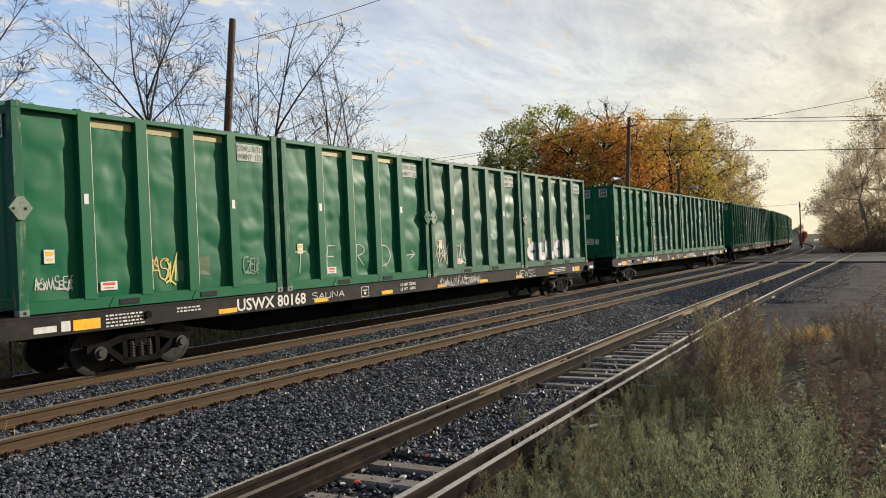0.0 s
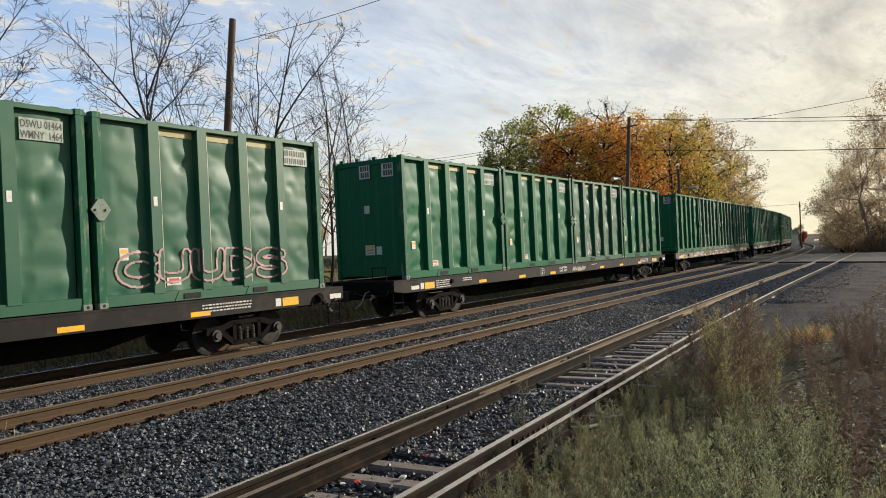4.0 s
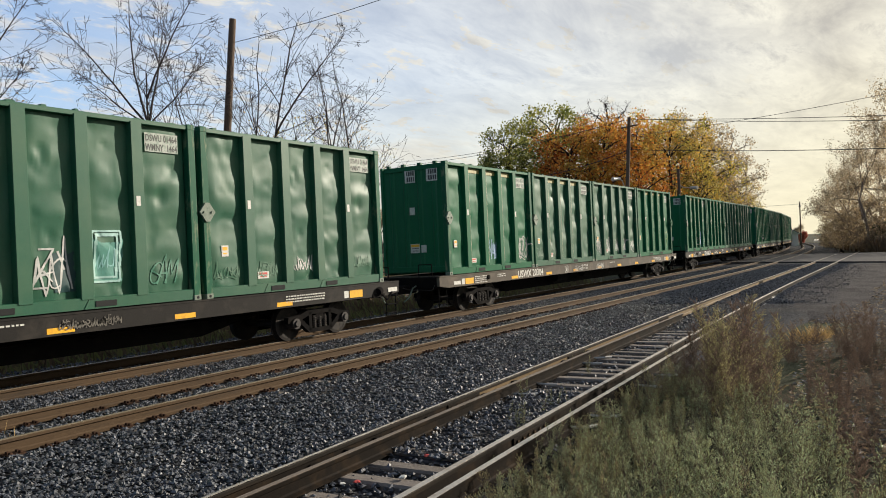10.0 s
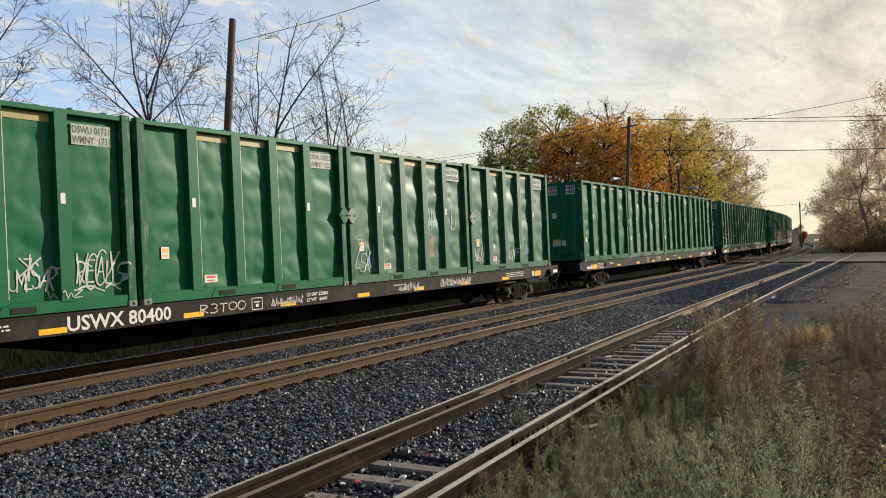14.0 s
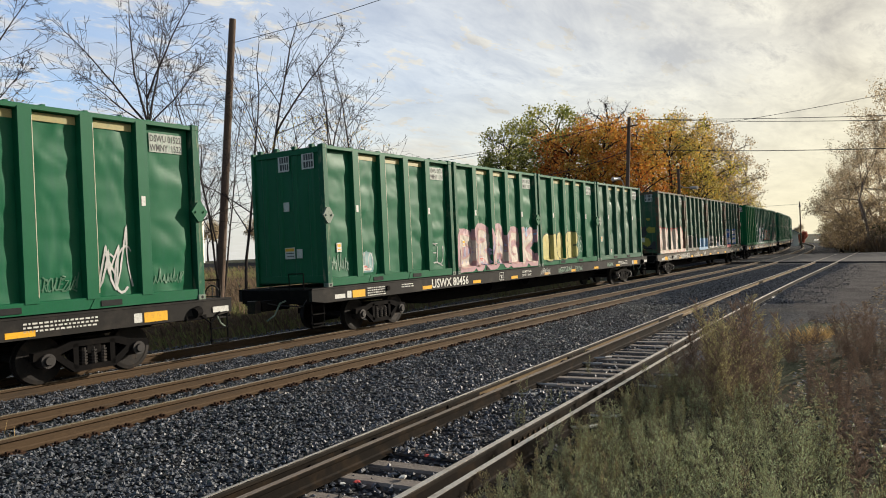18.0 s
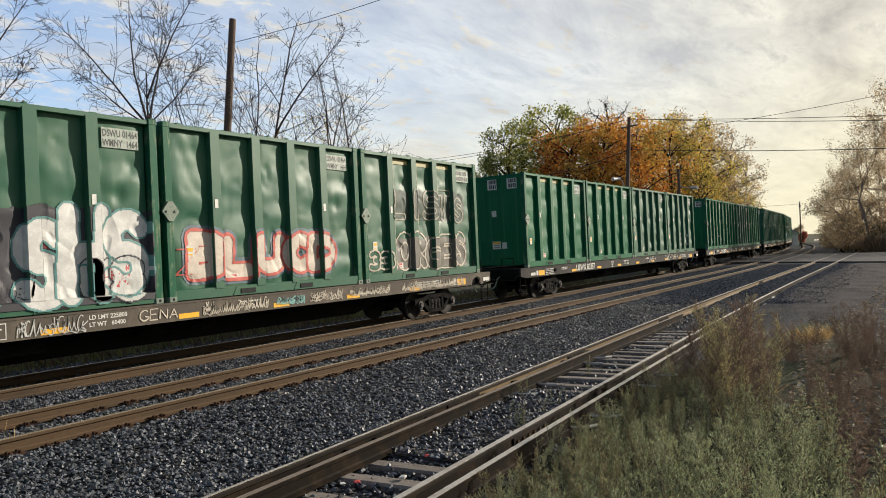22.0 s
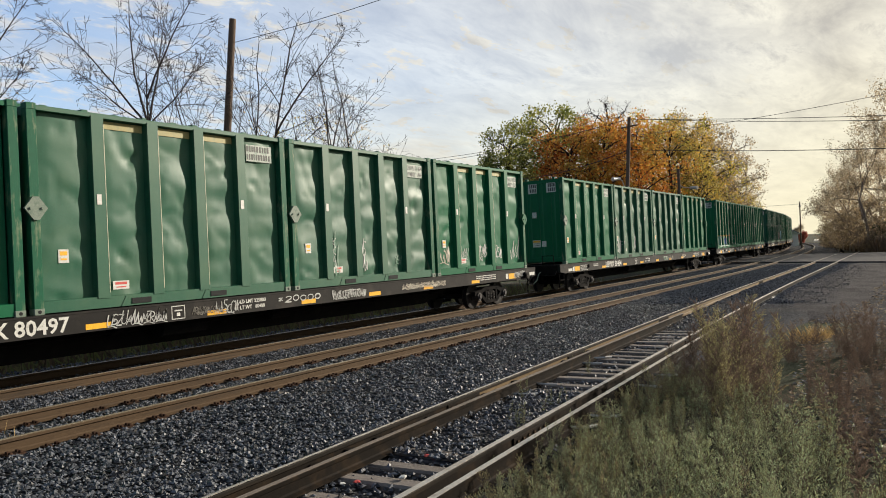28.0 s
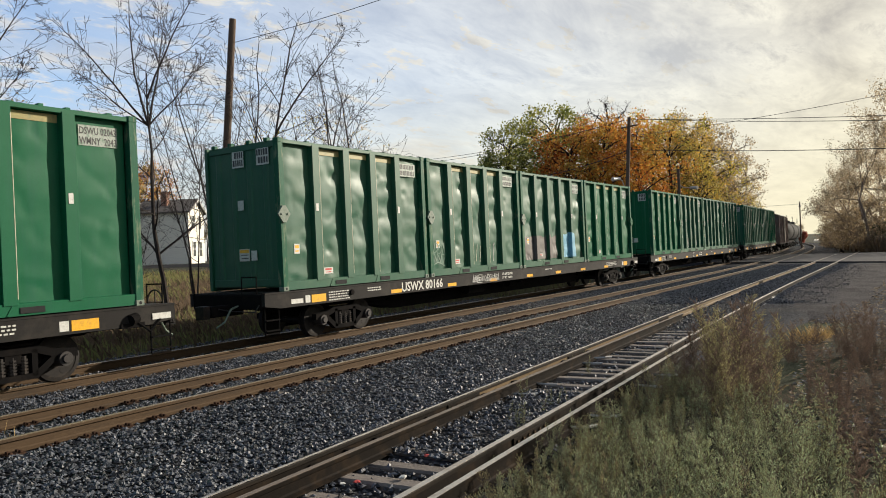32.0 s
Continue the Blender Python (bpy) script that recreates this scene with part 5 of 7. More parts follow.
# car: kinds of its four containers, number, small shift along the car line
CARS = {
    0: ("abdc", "USWX 80168", -0.16), 1: ("bcdd", "USWX 80181", -0.12), 2: ("acdc", "USWX 80496", 0.10), 3: ("bbca", "", 0.06),
    4: ("bcdd", "USWX 40238", 0.03), 5: ("acdb", "USWX 80326", 0.16), 6: ("acdd", "USWX 80423", 0.18), 7: ("acdt", "USWX 20304", 0.06), 8: ("abdc", "USWX 80214", -0.02),
    9: ("abcc", "USWX 80400", -0.06), 10: ("bcab", "", -0.12), 11: ("ccdb", "USWX 80272", -0.17), 12: ("abtc", "USWX 80456", 0.12), 13: ("wwww", "USWX 40133", -0.29),
    14: ("nddc", "USWX 80530", -0.24), 15: ("aadd", "USWX 80357", -0.20), 16: ("abca", "USWX 80301", -0.05), 17: ("cdcb", "USWX 80277", 0.0), 18: ("acdb", "USWX 80497", -0.1),
    19: ("acdb", "USWX 80454", -0.07), 20: ("bbas", "USWX 80372", -0.1), 21: ("ccdb", "USWX 80166", 0.1), 22: ("bcdc", "", 0.0), 23: ("cdcb", "", 0.0),
}
W, LB, LIL, PINK, YEL, RED, BLK, CRM = ((0.47, 0.48, 0.46), (0.26, 0.40, 0.58), (0.36, 0.34, 0.48), (0.48, 0.28, 0.26), (0.55, 0.50, 0.12), (0.45, 0.07, 0.07), (0.03, 0.03, 0.04),
                                        (0.52, 0.47, 0.38))
BLU, TEAL, FAINT, GHOST, BROWN = (0.06, 0.16, 0.42), (0.22, 0.46, 0.44), (0.16, 0.27, 0.20), (0.06, 0.17, 0.10), (0.22, 0.12, 0.07)
WHITE_FILL, CREAM_FILL, SMOKE = (0.60, 0.60, 0.58), (0.56, 0.49, 0.41), (0.13, 0.12, 0.10)
LEFT_TO_RIGHT = ((0.3, 1.0), (1.5, 2.2), (2.65, 3.35), (3.76, 4.5), (4.9, 5.6))


def row_of(z0, h, colour, bays=(0, 1, 2, 3, 4)):
    return [("tag", *LEFT_TO_RIGHT[k], z0, h, colour) for k in bays]


# car, container: kind, from, to, foot, height, colour, second colour, letters, stroke, glow
PAINTED = {
    (0, 0): [("tag", 0.35, 1.02, 0.42, 0.2, W), ("tag", 2.62, 3.02, 0.45, 0.5, (0.6, 0.40, 0.12)), ("tag", 2.95, 3.2, 0.42, 0.5, YEL), ("block", 3.18, 3.42, 0.42, 0.42, GHOST),
             ("block", 3.74, 4.1, 0.5, 0.4, (0.05, 0.09, 0.04)), ("tag", 5.0, 5.45, 0.5, 0.35, FAINT)],
    (0, 1): [("word", 0.4, 0.85, 0.45, 0.55, W, None, "T"), ("word", 1.55, 1.95, 0.45, 0.6, W, None, "E"), ("word", 2.7, 3.15, 0.48, 0.6, W, None, "R"), ("word", 3.8, 4.3, 0.46, 0.6, W, None, "D"),
             ("word", 5.0, 5.5, 0.55, 0.4, W, None, ">")],
    (0, 2): [("tag", 0.3, 1.0, 0.4, 0.6, CRM), ("tag", 1.5, 2.1, 0.42, 0.55, W), ("block", 3.75, 4.3, 1.1, 0.7, FAINT)],
    (0, 3): [("fat", 0.42, 4.6, 0.27, 0.74, WHITE_FILL, LIL, "CLUOS", 0.19)],
    (1, 0): row_of(0.55, 0.4, FAINT), (1, 1): [("fat", 0.4, 4.2, 0.32, 0.7, None, (0.30, 0.42, 0.40), "COUE", 0.16)],
    (1, 2): [("tag", 0.3, 1.0, 0.5, 0.3, FAINT), ("tag", 2.66, 3.3, 0.33, 0.75, W)],
    (1, 3): [("tag", 0.3, 0.95, 0.35, 0.4, W), ("tag", 1.5, 2.15, 0.6, 0.55, W), ("word", 2.65, 3.3, 0.82, 0.24, W, None, "BUCE"), ("tag", 2.65, 3.3, 0.3, 0.2, W), ("tag", 4.95, 5.5, 0.45, 0.55, W)],
    (2, 0): row_of(0.42, 0.72, W, (2,)) + row_of(0.48, 0.5, W, (3,)) + row_of(0.42, 0.65, W, (4,)), (2, 2): row_of(0.4, 0.5, FAINT, (1, 2)),
    (2, 3): [("fat", 0.4, 4.9, 0.38, 0.66, None, (0.42, 0.27, 0.27), "CUUDS", 0.14)],
    (3, 2): row_of(0.4, 0.6, W, (1, 2)), (3, 3): row_of(0.4, 0.6, PINK, (2, 3)),
    (4, 1): [("ring", 0.35, 1.0, 0.3, 0.7, (0.32, 0.44, 0.38)), ("fat", 1.35, 3.0, 0.26, 0.85, None, (0.36, 0.48, 0.42), "OC", 0.15)],
    (4, 2): [("word", 2.6, 3.42, 0.34, 0.8, W, None, "MA"), ("word", 3.7, 4.55, 0.34, 0.85, W, None, "MD"), ("word", 4.4, 4.85, 0.4, 0.35, W, None, ">"), ("word", 4.85, 5.7, 0.34, 0.85, W, None, "MD")]
            + row_of(0.36, 0.75, W, (3, 4)),
    (4, 3): row_of(0.38, 0.75, W, (2, 3)) + [("word", 3.25, 3.6, 0.55, 0.3, W, None, ">"), ("tag", 4.9, 5.5, 0.4, 0.5, (0.5, 0.45, 0.16))],
    (5, 1): [("tag", 0.3, 1.0, 0.42, 0.2, FAINT), ("tag", 1.5, 1.95, 0.6, 0.2, BROWN), ("tag", 2.65, 3.2, 0.4, 0.4, FAINT), ("tag", 3.76, 4.5, 0.35, 0.5, W), ("word", 4.9, 5.55, 0.42, 0.3, (0.34, 0.16, 0.09), None, "EVER")],
    (5, 2): [("tag", 1.5, 2.0, 0.4, 0.5, BROWN), ("tag", 2.65, 3.35, 0.4, 0.42, W), ("tag", 3.74, 4.3, 0.38, 0.62, W)], (5, 3): row_of(0.45, 0.4, FAINT, (2,)),
    (6, 1): row_of(0.4, 0.85, W, (0,)) + row_of(0.4, 0.75, W, (1,)),
    (6, 2): [("tag", 0.3, 0.9, 0.4, 0.8, W), ("block", 3.0, 3.42, 0.36, 0.7, (0.01, 0.05, 0.05)), ("tag", 2.62, 3.35, 0.36, 0.85, W), ("tag", 2.62, 3.1, 0.34, 0.8, W), ("block", 3.74, 4.36, 0.5, 0.75, (0.08, 0.26, 0.21)),
             ("fat", 3.72, 4.4, 0.42, 0.92, None, (0.30, 0.50, 0.46), "#", 0.04), ("tag", 3.8, 4.3, 0.75, 0.32, TEAL), ("tag", 4.9, 5.45, 0.4, 0.6, (0.05, 0.2, 0.13))],
    (6, 3): row_of(0.42, 0.3, GHOST, (0, 1)) + [("tag", 2.65, 3.35, 0.48, 0.3, W)] + row_of(0.5, 0.25, GHOST, (4,)),
    (7, 0): [("tag", 2.6, 3.3, 0.4, 0.6, LB), ("tag", 4.85, 5.75, 0.42, 0.72, W), ("tag", 5.0, 5.5, 0.42, 0.66, W)], (7, 1): row_of(0.4, 0.3, FAINT, (0, 1)), (7, 2): row_of(0.38, 0.6, W),
    (7, 3): [("ring", 4.98, 5.55, 0.45, 0.85, (0.30, 0.42, 0.12))],
    (8, 0): [("tag", 1.5, 1.8, 0.35, 0.3, FAINT), ("tag", 2.7, 3.5, 0.4, 0.65, W), ("word", 3.3, 3.62, 0.45, 0.45, W, None, "S"), ("block", 3.76, 4.12, 0.28, 0.85, (0.30, 0.42, 0.52)), ("block", 4.12, 4.56, 0.3, 0.95, LB),
             ("tag", 4.9, 5.5, 0.5, 0.42, W)],
    (8, 2): row_of(0.4, 0.4, GHOST, (1,)) + [("tag", 0.3, 0.7, 1.5, 0.7, W), ("word", 3.72, 4.4, 0.32, 0.85, W, None, "MA"), ("tag", 3.72, 4.2, 0.4, 0.7, W), ("word", 4.6, 4.85, 0.35, 0.3, W, None, ">"),
            ("word", 4.9, 5.4, 0.9, 0.32, W, None, "TSC"), ("word", 5.15, 5.65, 0.62, 0.3, W, None, "WH")],
    (8, 3): row_of(0.5, 0.4, FAINT, (0,)),
    (9, 0): [("word", 3.8, 4.5, 0.5, 0.62, W, None, "*"), ("tag", 3.76, 4.5, 0.42, 0.5, W), ("tag", 4.9, 5.8, 0.42, 0.62, W), ("word", 4.95, 5.7, 0.5, 0.42, W, None, "REAL"), ("word", 4.4, 5.1, 0.26, 0.14, W, None, "WWZ")],
    (9, 2): [("tag", 0.3, 0.95, 0.33, 0.72, W), ("tag", 0.8, 1.15, 0.4, 0.6, LB), ("tag", 3.75, 4.3, 1.5, 0.6, LB), ("block", 3.8, 4.1, 0.6, 0.6, BROWN), ("tag", 4.95, 5.4, 1.4, 0.6, W)],
    (9, 3): row_of(0.4, 0.5, W, (0, 2)) + row_of(0.5, 0.5, LB, (3,)),
    (10, 3): row_of(0.4, 0.8, W, (4,)),
    (11, 0): [("fat", 0.3, 4.9, 0.26, 0.98, None, W, "SOJUS", 0.15, None, 0.05), ("tag", 5.0, 5.75, 0.52, 0.45, W), ("word", 5.1, 5.7, 0.5, 0.4, W, None, "*")],
    (11, 1): [("word", 0.3, 0.95, 0.36, 0.45, W, None, "EXX"), ("tag", 1.5, 2.2, 0.42, 0.6, W), ("fat", 3.82, 4.12, 0.86, 0.26, None, W, "O", 0.1), ("tag", 3.78, 4.18, 0.34, 0.5, W), ("tag", 3.8, 4.14, 0.36, 0.42, W),
              ("tag", 4.92, 5.5, 0.36, 0.45, W)],
    (11, 2): row_of(0.4, 0.4, W, (3,)), (11, 3): row_of(0.4, 0.5, W, (0,)) + [("tag", 3.72, 4.45, 0.34, 1.0, W), ("tag", 3.74, 4.3, 0.34, 0.85, W)] + row_of(0.4, 0.25, GHOST, (2, 4)),
    (12, 0): row_of(0.4, 0.4, FAINT, (0,)) + [("block", 1.5, 2.0, 0.3, 0.55, (0.16, 0.3, 0.3)), ("word", 1.52, 2.0, 0.35, 0.45, W, None, "10"), ("tag", 4.9, 5.5, 0.42, 0.7, W)],
    (12, 1): [("fat", 0.2, 5.85, 0.22, 1.2, CREAM_FILL, PINK, "DRAGK", 0.13, ((0.42, 0.25, 0.27), 0.20), 0.06), ("tag", 4.7, 5.8, 1.0, 0.5, LB), ("tag", 0.5, 3.8, 0.3, 0.9, LIL)],
    (12, 2): [("fat", 0.25, 3.65, 0.2, 1.1, (0.52, 0.46, 0.15), (0.05, 0.06, 0.03), "SLUZ", 0.25, None, 0.035), ("fat", 3.8, 4.45, 0.45, 0.7, None, FAINT, "OS", 0.12)],
    (13, 0): [("fat", -0.5, 5.8, 0.02, 1.62, CREAM_FILL, RED, "SPURS", 0.24, None, 0.055), ("block", 0.1, 5.8, 0.05, 0.35, CREAM_FILL), ("word", 4.2, 4.6, 1.1, 0.22, RED, None, "SAC"), ("ring", 5.05, 5.4, 1.1, 0.3, RED)],
    (13, 1): [("ring", 0.35, 1.8, 1.1, 1.0, FAINT), ("tag", 1.6, 2.6, 1.2, 0.5, FAINT), ("tag", 4.95, 5.5, 1.3, 0.5, FAINT), ("fat", 0.15, 3.3, 0.1, 0.98, SMOKE, (0.42, 0.41, 0.36), "2RST", 0.17, None, 0.04),
              ("block", 3.3, 5.95, 0.06, 0.8, (0.20, 0.33, 0.46))],
    (13, 2): [("block", 0.15, 2.9, 0.1, 0.85, (0.30, 0.28, 0.22)), ("fat", 0.2, 2.9, 0.14, 0.82, (0.5, 0.47, 0.40), BLK, "BEXE", 0.13, None, 0.05), ("fat", 2.9, 5.9, 0.16, 0.8, WHITE_FILL, BLK, "AUGST", 0.11, None, 0.04)],
    (13, 3): [("fat", 0.2, 4.55, 0.36, 1.02, WHITE_FILL, (0.05, 0.06, 0.10), "KACER", 0.135, (BLU, 0.11), 0.03), ("word", 2.95, 3.6, 1.02, 0.2, BLK, None, "UMXS"), ("fat", 4.8, 5.8, 0.26, 1.0, (0.45, 0.46, 0.43), BLK, "BC", 0.24, None, 0.025),
              ("tag", 4.9, 5.75, 2.05, 0.35, W), ("tag", 5.1, 5.45, 1.65, 0.3, W), ("block", 0.15, 1.7, 0.05, 0.22, (0.35, 0.05, 0.05))],
    (14, 1): [("fat", 0.2, 1.5, 0.2, 1.2, None, (0.42, 0.46, 0.42), "R", 0.2), ("block", 1.5, 5.9, 0.12, 1.72, BLK), ("fat", 1.5, 5.95, 0.12, 1.75, WHITE_FILL, (0.10, 0.26, 0.25), "GISHS", 0.12, None, 0.04),
              ("block", 3.6, 3.95, 1.15, 0.35, RED), ("tag", 4.9, 5.4, 0.4, 0.4, RED), ("tag", 2.7, 3.5, 0.32, 0.35, BLK), ("fat", 4.4, 5.8, 0.1, 0.85, (0.52, 0.53, 0.5), BLK, "US", 0.22, None, 0.025)],
    (14, 2): [("fat", 0.5, 5.3, 0.36, 1.02, CREAM_FILL, (0.5, 0.09, 0.07), "BLUCD", 0.18, ((0.10, 0.15, 0.18), 0.10), 0.07), ("word", 0.25, 0.95, 0.5, 0.5, (0.5, 0.09, 0.07), None, "Z")],
    (14, 3): [("block", 1.4, 5.4, 1.75, 0.85, (0.035, 0.06, 0.045)), ("fat", 1.4, 5.4, 1.7, 0.9, None, (0.30, 0.29, 0.22), "LISTS", 0.1), ("block", 1.5, 5.5, 0.3, 0.9, SMOKE), ("fat", 0.3, 1.4, 0.35, 0.55, None, CRM, "33", 0.15),
              ("fat", 1.5, 5.5, 0.26, 1.05, None, CRM, "ORGES", 0.14)],
    (15, 3): row_of(0.42, 0.35, FAINT, (0, 1)) + [("tag", 2.64, 3.35, 0.38, 0.85, W), ("fat", 2.66, 3.2, 0.5, 0.7, None, W, "C", 0.2), ("tag", 3.76, 4.55, 0.42, 0.75, W), ("word", 3.8, 4.5, 0.6, 0.4, W, None, "AX")],
    (15, 2): row_of(0.42, 0.3, FAINT, (2,)),
    (16, 0): row_of(0.5, 0.5, W), (16, 2): [("word", 0.3, 1.0, 0.38, 0.65, W, None, "GUM"), ("tag", 0.3, 0.95, 0.36, 0.5, FAINT), ("word", 1.1, 1.3, 0.36, 1.0, W, None, "3"), ("tag", 3.9, 4.45, 0.36, 0.45, W), ("tag", 4.9, 5.55, 0.45, 0.7, W)],
    (16, 3): row_of(0.35, 0.6, FAINT, (0, 1)),
    (17, 1): row_of(0.35, 0.5, LB, (0, 2)), (17, 2): row_of(0.35, 0.6, W, (1, 3)),
    (18, 0): [("fat", 0.6, 5.3, 0.28, 0.8, (0.36, 0.54, 0.60), W, "DORE", 0.17)],
    (18, 2): [("word", 1.52, 1.68, 0.34, 0.22, W, None, "H"), ("word", 1.52, 1.68, 0.58, 0.2, W, None, "A"), ("word", 1.52, 1.68, 0.8, 0.2, W, None, "K"), ("word", 1.52, 1.68, 1.02, 0.2, W, None, "K"), ("tag", 1.48, 1.75, 0.3, 0.95, FAINT),
              ("tag", 2.68, 2.9, 0.34, 0.42, W), ("tag", 2.66, 2.84, 0.76, 0.4, W), ("tag", 4.2, 4.5, 0.45, 0.25, FAINT)],
    (18, 3): [("tag", 0.3, 0.9, 0.4, 0.45, CRM), ("tag", 1.5, 2.0, 0.5, 0.35, W), ("tag", 2.65, 3.2, 0.45, 0.45, W), ("tag", 3.76, 4.3, 0.45, 0.4, W), ("tag", 4.9, 5.7, 0.36, 0.75, W)],
    (19, 1): [("fat", 0.3, 0.75, 0.62, 0.42, None, W, "O", 0.05, None, 0.035), ("tag", 0.3, 1.1, 0.33, 0.6, W), ("word", 0.6, 1.15, 0.4, 0.45, W, None, "BK"), ("tag", 2.64, 3.25, 0.4, 0.58, W)],
    (19, 2): [("tag", 2.65, 3.35, 0.34, 0.65, GHOST), ("word", 2.9, 3.3, 0.55, 0.16, W, None, "S-"), ("tag", 4.95, 5.5, 0.72, 0.6, FAINT)],
    (19, 3): [("word", a, a + 0.6, 0.42, 0.46, W, None, ch) for (a, _), ch in zip(LEFT_TO_RIGHT, "YKVPZ")],
    (20, 0): [("block", 0.9, 4.7, 0.14, 0.82, (0.34, 0.52, 0.38)), ("fat", 0.9, 4.6, 0.2, 0.72, None, (0.04, 0.09, 0.16), "CISO", 0.14, None, 0.06), ("block", 3.2, 3.6, 0.3, 0.45, BLU), ("tag", 1.0, 4.8, 0.92, 0.1, (0.6, 0.36, 0.05)),
              ("fat", 4.75, 5.65, 0.24, 0.82, (0.36, 0.05, 0.15), (0.52, 0.42, 0.2), "OO", 0.2), ("tag", 4.8, 5.6, 0.7, 0.35, W), ("tag", 4.9, 5.5, 0.26, 0.12, YEL)],
    (20, 1): [("fat", 0.35, 1.35, 0.42, 0.6, None, W, "PP", 0.12, None, 0.04), ("fat", 1.5, 2.3, 0.3, 0.62, None, W, "UU", 0.12, None, 0.04), ("tag", 0.7, 1.4, 0.27, 0.12, W)],
    (20, 2): [("word", 3.0, 5.6, 0.72, 0.26, (0.36, 0.46, 0.40), None, "KILL THE STATE"), ("word", 0.3, 1.0, 0.72, 0.3, FAINT, None, "YOU"), ("tag", 0.3, 1.0, 0.42, 0.25, FAINT)],
    (21, 1): [("tag", 0.3, 0.95, 0.4, 0.7, FAINT), ("word", 2.65, 3.35, 0.38, 0.55, (0.5, 0.52, 0.4), None, "III"), ("word", 3.76, 4.3, 0.4, 0.6, W, None, "I1")],
    (21, 2): [("block", 0.3, 3.3, 0.28, 0.9, (0.13, 0.12, 0.11)), ("block", 3.72, 5.2, 0.28, 1.0, (0.16, 0.40, 0.55))],
    (22, 1): row_of(0.35, 0.6, W, (1, 3)),
}
# car: scrawls on its near sill, from, to, foot, height, colour
SILL_PAINT = {
    0: [(7.0, 8.25, 0.98, 0.15, W, "SAUNA"), (12.7, 15.2, 0.92, 0.24, W), (17.8, 19.5, 0.92, 0.24, W, "NEWSE")],
    1: [(11.5, 12.4, 0.98, 0.17, W, "NAN"), (13.1, 15.3, 0.92, 0.24, W), (17.6, 18.3, 0.93, 0.2, W), (19.2, 21.6, 0.94, 0.18, W)],
    2: [(6.95, 7.9, 0.93, 0.2, W)], 3: [(12.0, 13.4, 0.94, 0.16, W)],
    4: [(3.0, 3.8, 0.9, 0.2, CRM), (4.0, 4.6, 0.92, 0.2, CRM), (16.8, 18.2, 0.88, 0.26, CRM), (18.2, 19.0, 0.95, 0.17, W), (20.6, 21.5, 0.95, 0.16, CRM), (19.2, 19.8, 0.9, 0.18, BROWN)],
    5: [(7.35, 8.7, 0.91, 0.25, W, "KANTO"), (8.7, 9.0, 0.98, 0.14, W), (17.9, 19.4, 0.94, 0.18, W)],
    6: [(15.4, 16.6, 0.95, 0.15, SMOKE)],
    7: [(9.9, 10.8, 0.93, 0.2, W), (12.4, 13.3, 0.9, 0.24, W), (23.5, 24.6, 0.9, 0.26, W, "MM")],
    8: [(8.1, 8.9, 0.94, 0.2, CRM), (14.2, 15.8, 0.92, 0.24, (0.55, 0.54, 0.30)), (16.1, 17.2, 0.98, 0.16, (0.55, 0.54, 0.30), "2021"), (17.9, 19.4, 0.93, 0.22, (0.26, 0.17, 0.21))],
    9: [(7.5, 8.75, 0.95, 0.18, CRM, "R3TOO"), (9.5, 10.5, 0.95, 0.17, W), (14.4, 15.4, 0.94, 0.2, W), (16.6, 18.4, 0.94, 0.2, W), (0.6, 1.0, 0.92, 0.2, W)],
    12: [(12.2, 13.1, 0.91, 0.25, W), (13.9, 15.2, 0.93, 0.2, FAINT), (15.6, 16.4, 0.92, 0.2, FAINT), (19.4, 20.2, 0.95, 0.15, FAINT)],
    13: [(2.7, 3.4, 0.93, 0.2, W), (3.6, 4.2, 0.93, 0.22, CRM, "DSO"), (4.3, 4.6, 0.95, 0.14, CRM), (8.0, 9.6, 0.93, 0.16, CRM), (19.9, 21.2, 0.93, 0.22, W), (23.5, 24.3, 0.95, 0.22, W)],
    14: [(8.0, 8.7, 0.95, 0.14, CRM), (9.4, 10.6, 0.91, 0.26, W), (11.7, 12.6, 0.94, 0.2, CRM, "GENA"), (13.2, 15.0, 0.93, 0.22, CRM), (15.3, 16.2, 0.95, 0.16, TEAL), (16.4, 17.6, 0.95, 0.2, CRM), (17.9, 19.6, 0.95, 0.18, CRM), (20.2, 23.6, 0.93, 0.2, CRM)],
    15: [(14.4, 16.0, 0.92, 0.24, W, "TUNE>"), (17.6, 19.0, 0.91, 0.26, W, "TUNE>"), (19.0, 20.4, 0.92, 0.26, CRM, "TUNE>"), (20.6, 21.8, 0.96, 0.16, SMOKE)],
    16: [(13.4, 14.5, 0.93, 0.2, W), (17.0, 18.6, 0.94, 0.16, CRM)], 17: [(10.2, 12.2, 0.95, 0.14, CRM)],
    18: [(7.5, 8.8, 0.91, 0.24, W), (9.4, 10.2, 0.95, 0.14, SMOKE), (10.0, 10.6, 0.92, 0.24, W), (11.8, 13.3, 1.0, 0.13, W, "*20000"), (13.7, 15.0, 0.93, 0.2, W), (16.7, 19.0, 0.97, 0.14, CRM), (23.6, 24.6, 0.95, 0.18, W)],
    19: [(14.0, 14.8, 0.93, 0.2, FAINT), (15.0, 16.0, 0.93, 0.2, SMOKE), (17.9, 18.9, 0.93, 0.2, CRM, "3XK>")],
    20: [(7.75, 9.0, 0.91, 0.25, W, "SAMTA"), (9.4, 10.6, 0.91, 0.26, W), (12.9, 14.2, 0.97, 0.2, W), (15.4, 16.9, 0.98, 0.17, W)],
    21: [(8.6, 10.4, 0.95, 0.2, W)],
}
# the older cars hold their containers farther apart
SPACING = {4: 6.29, 13: 6.25}
MOVING = []          # thing, car number, place on its car


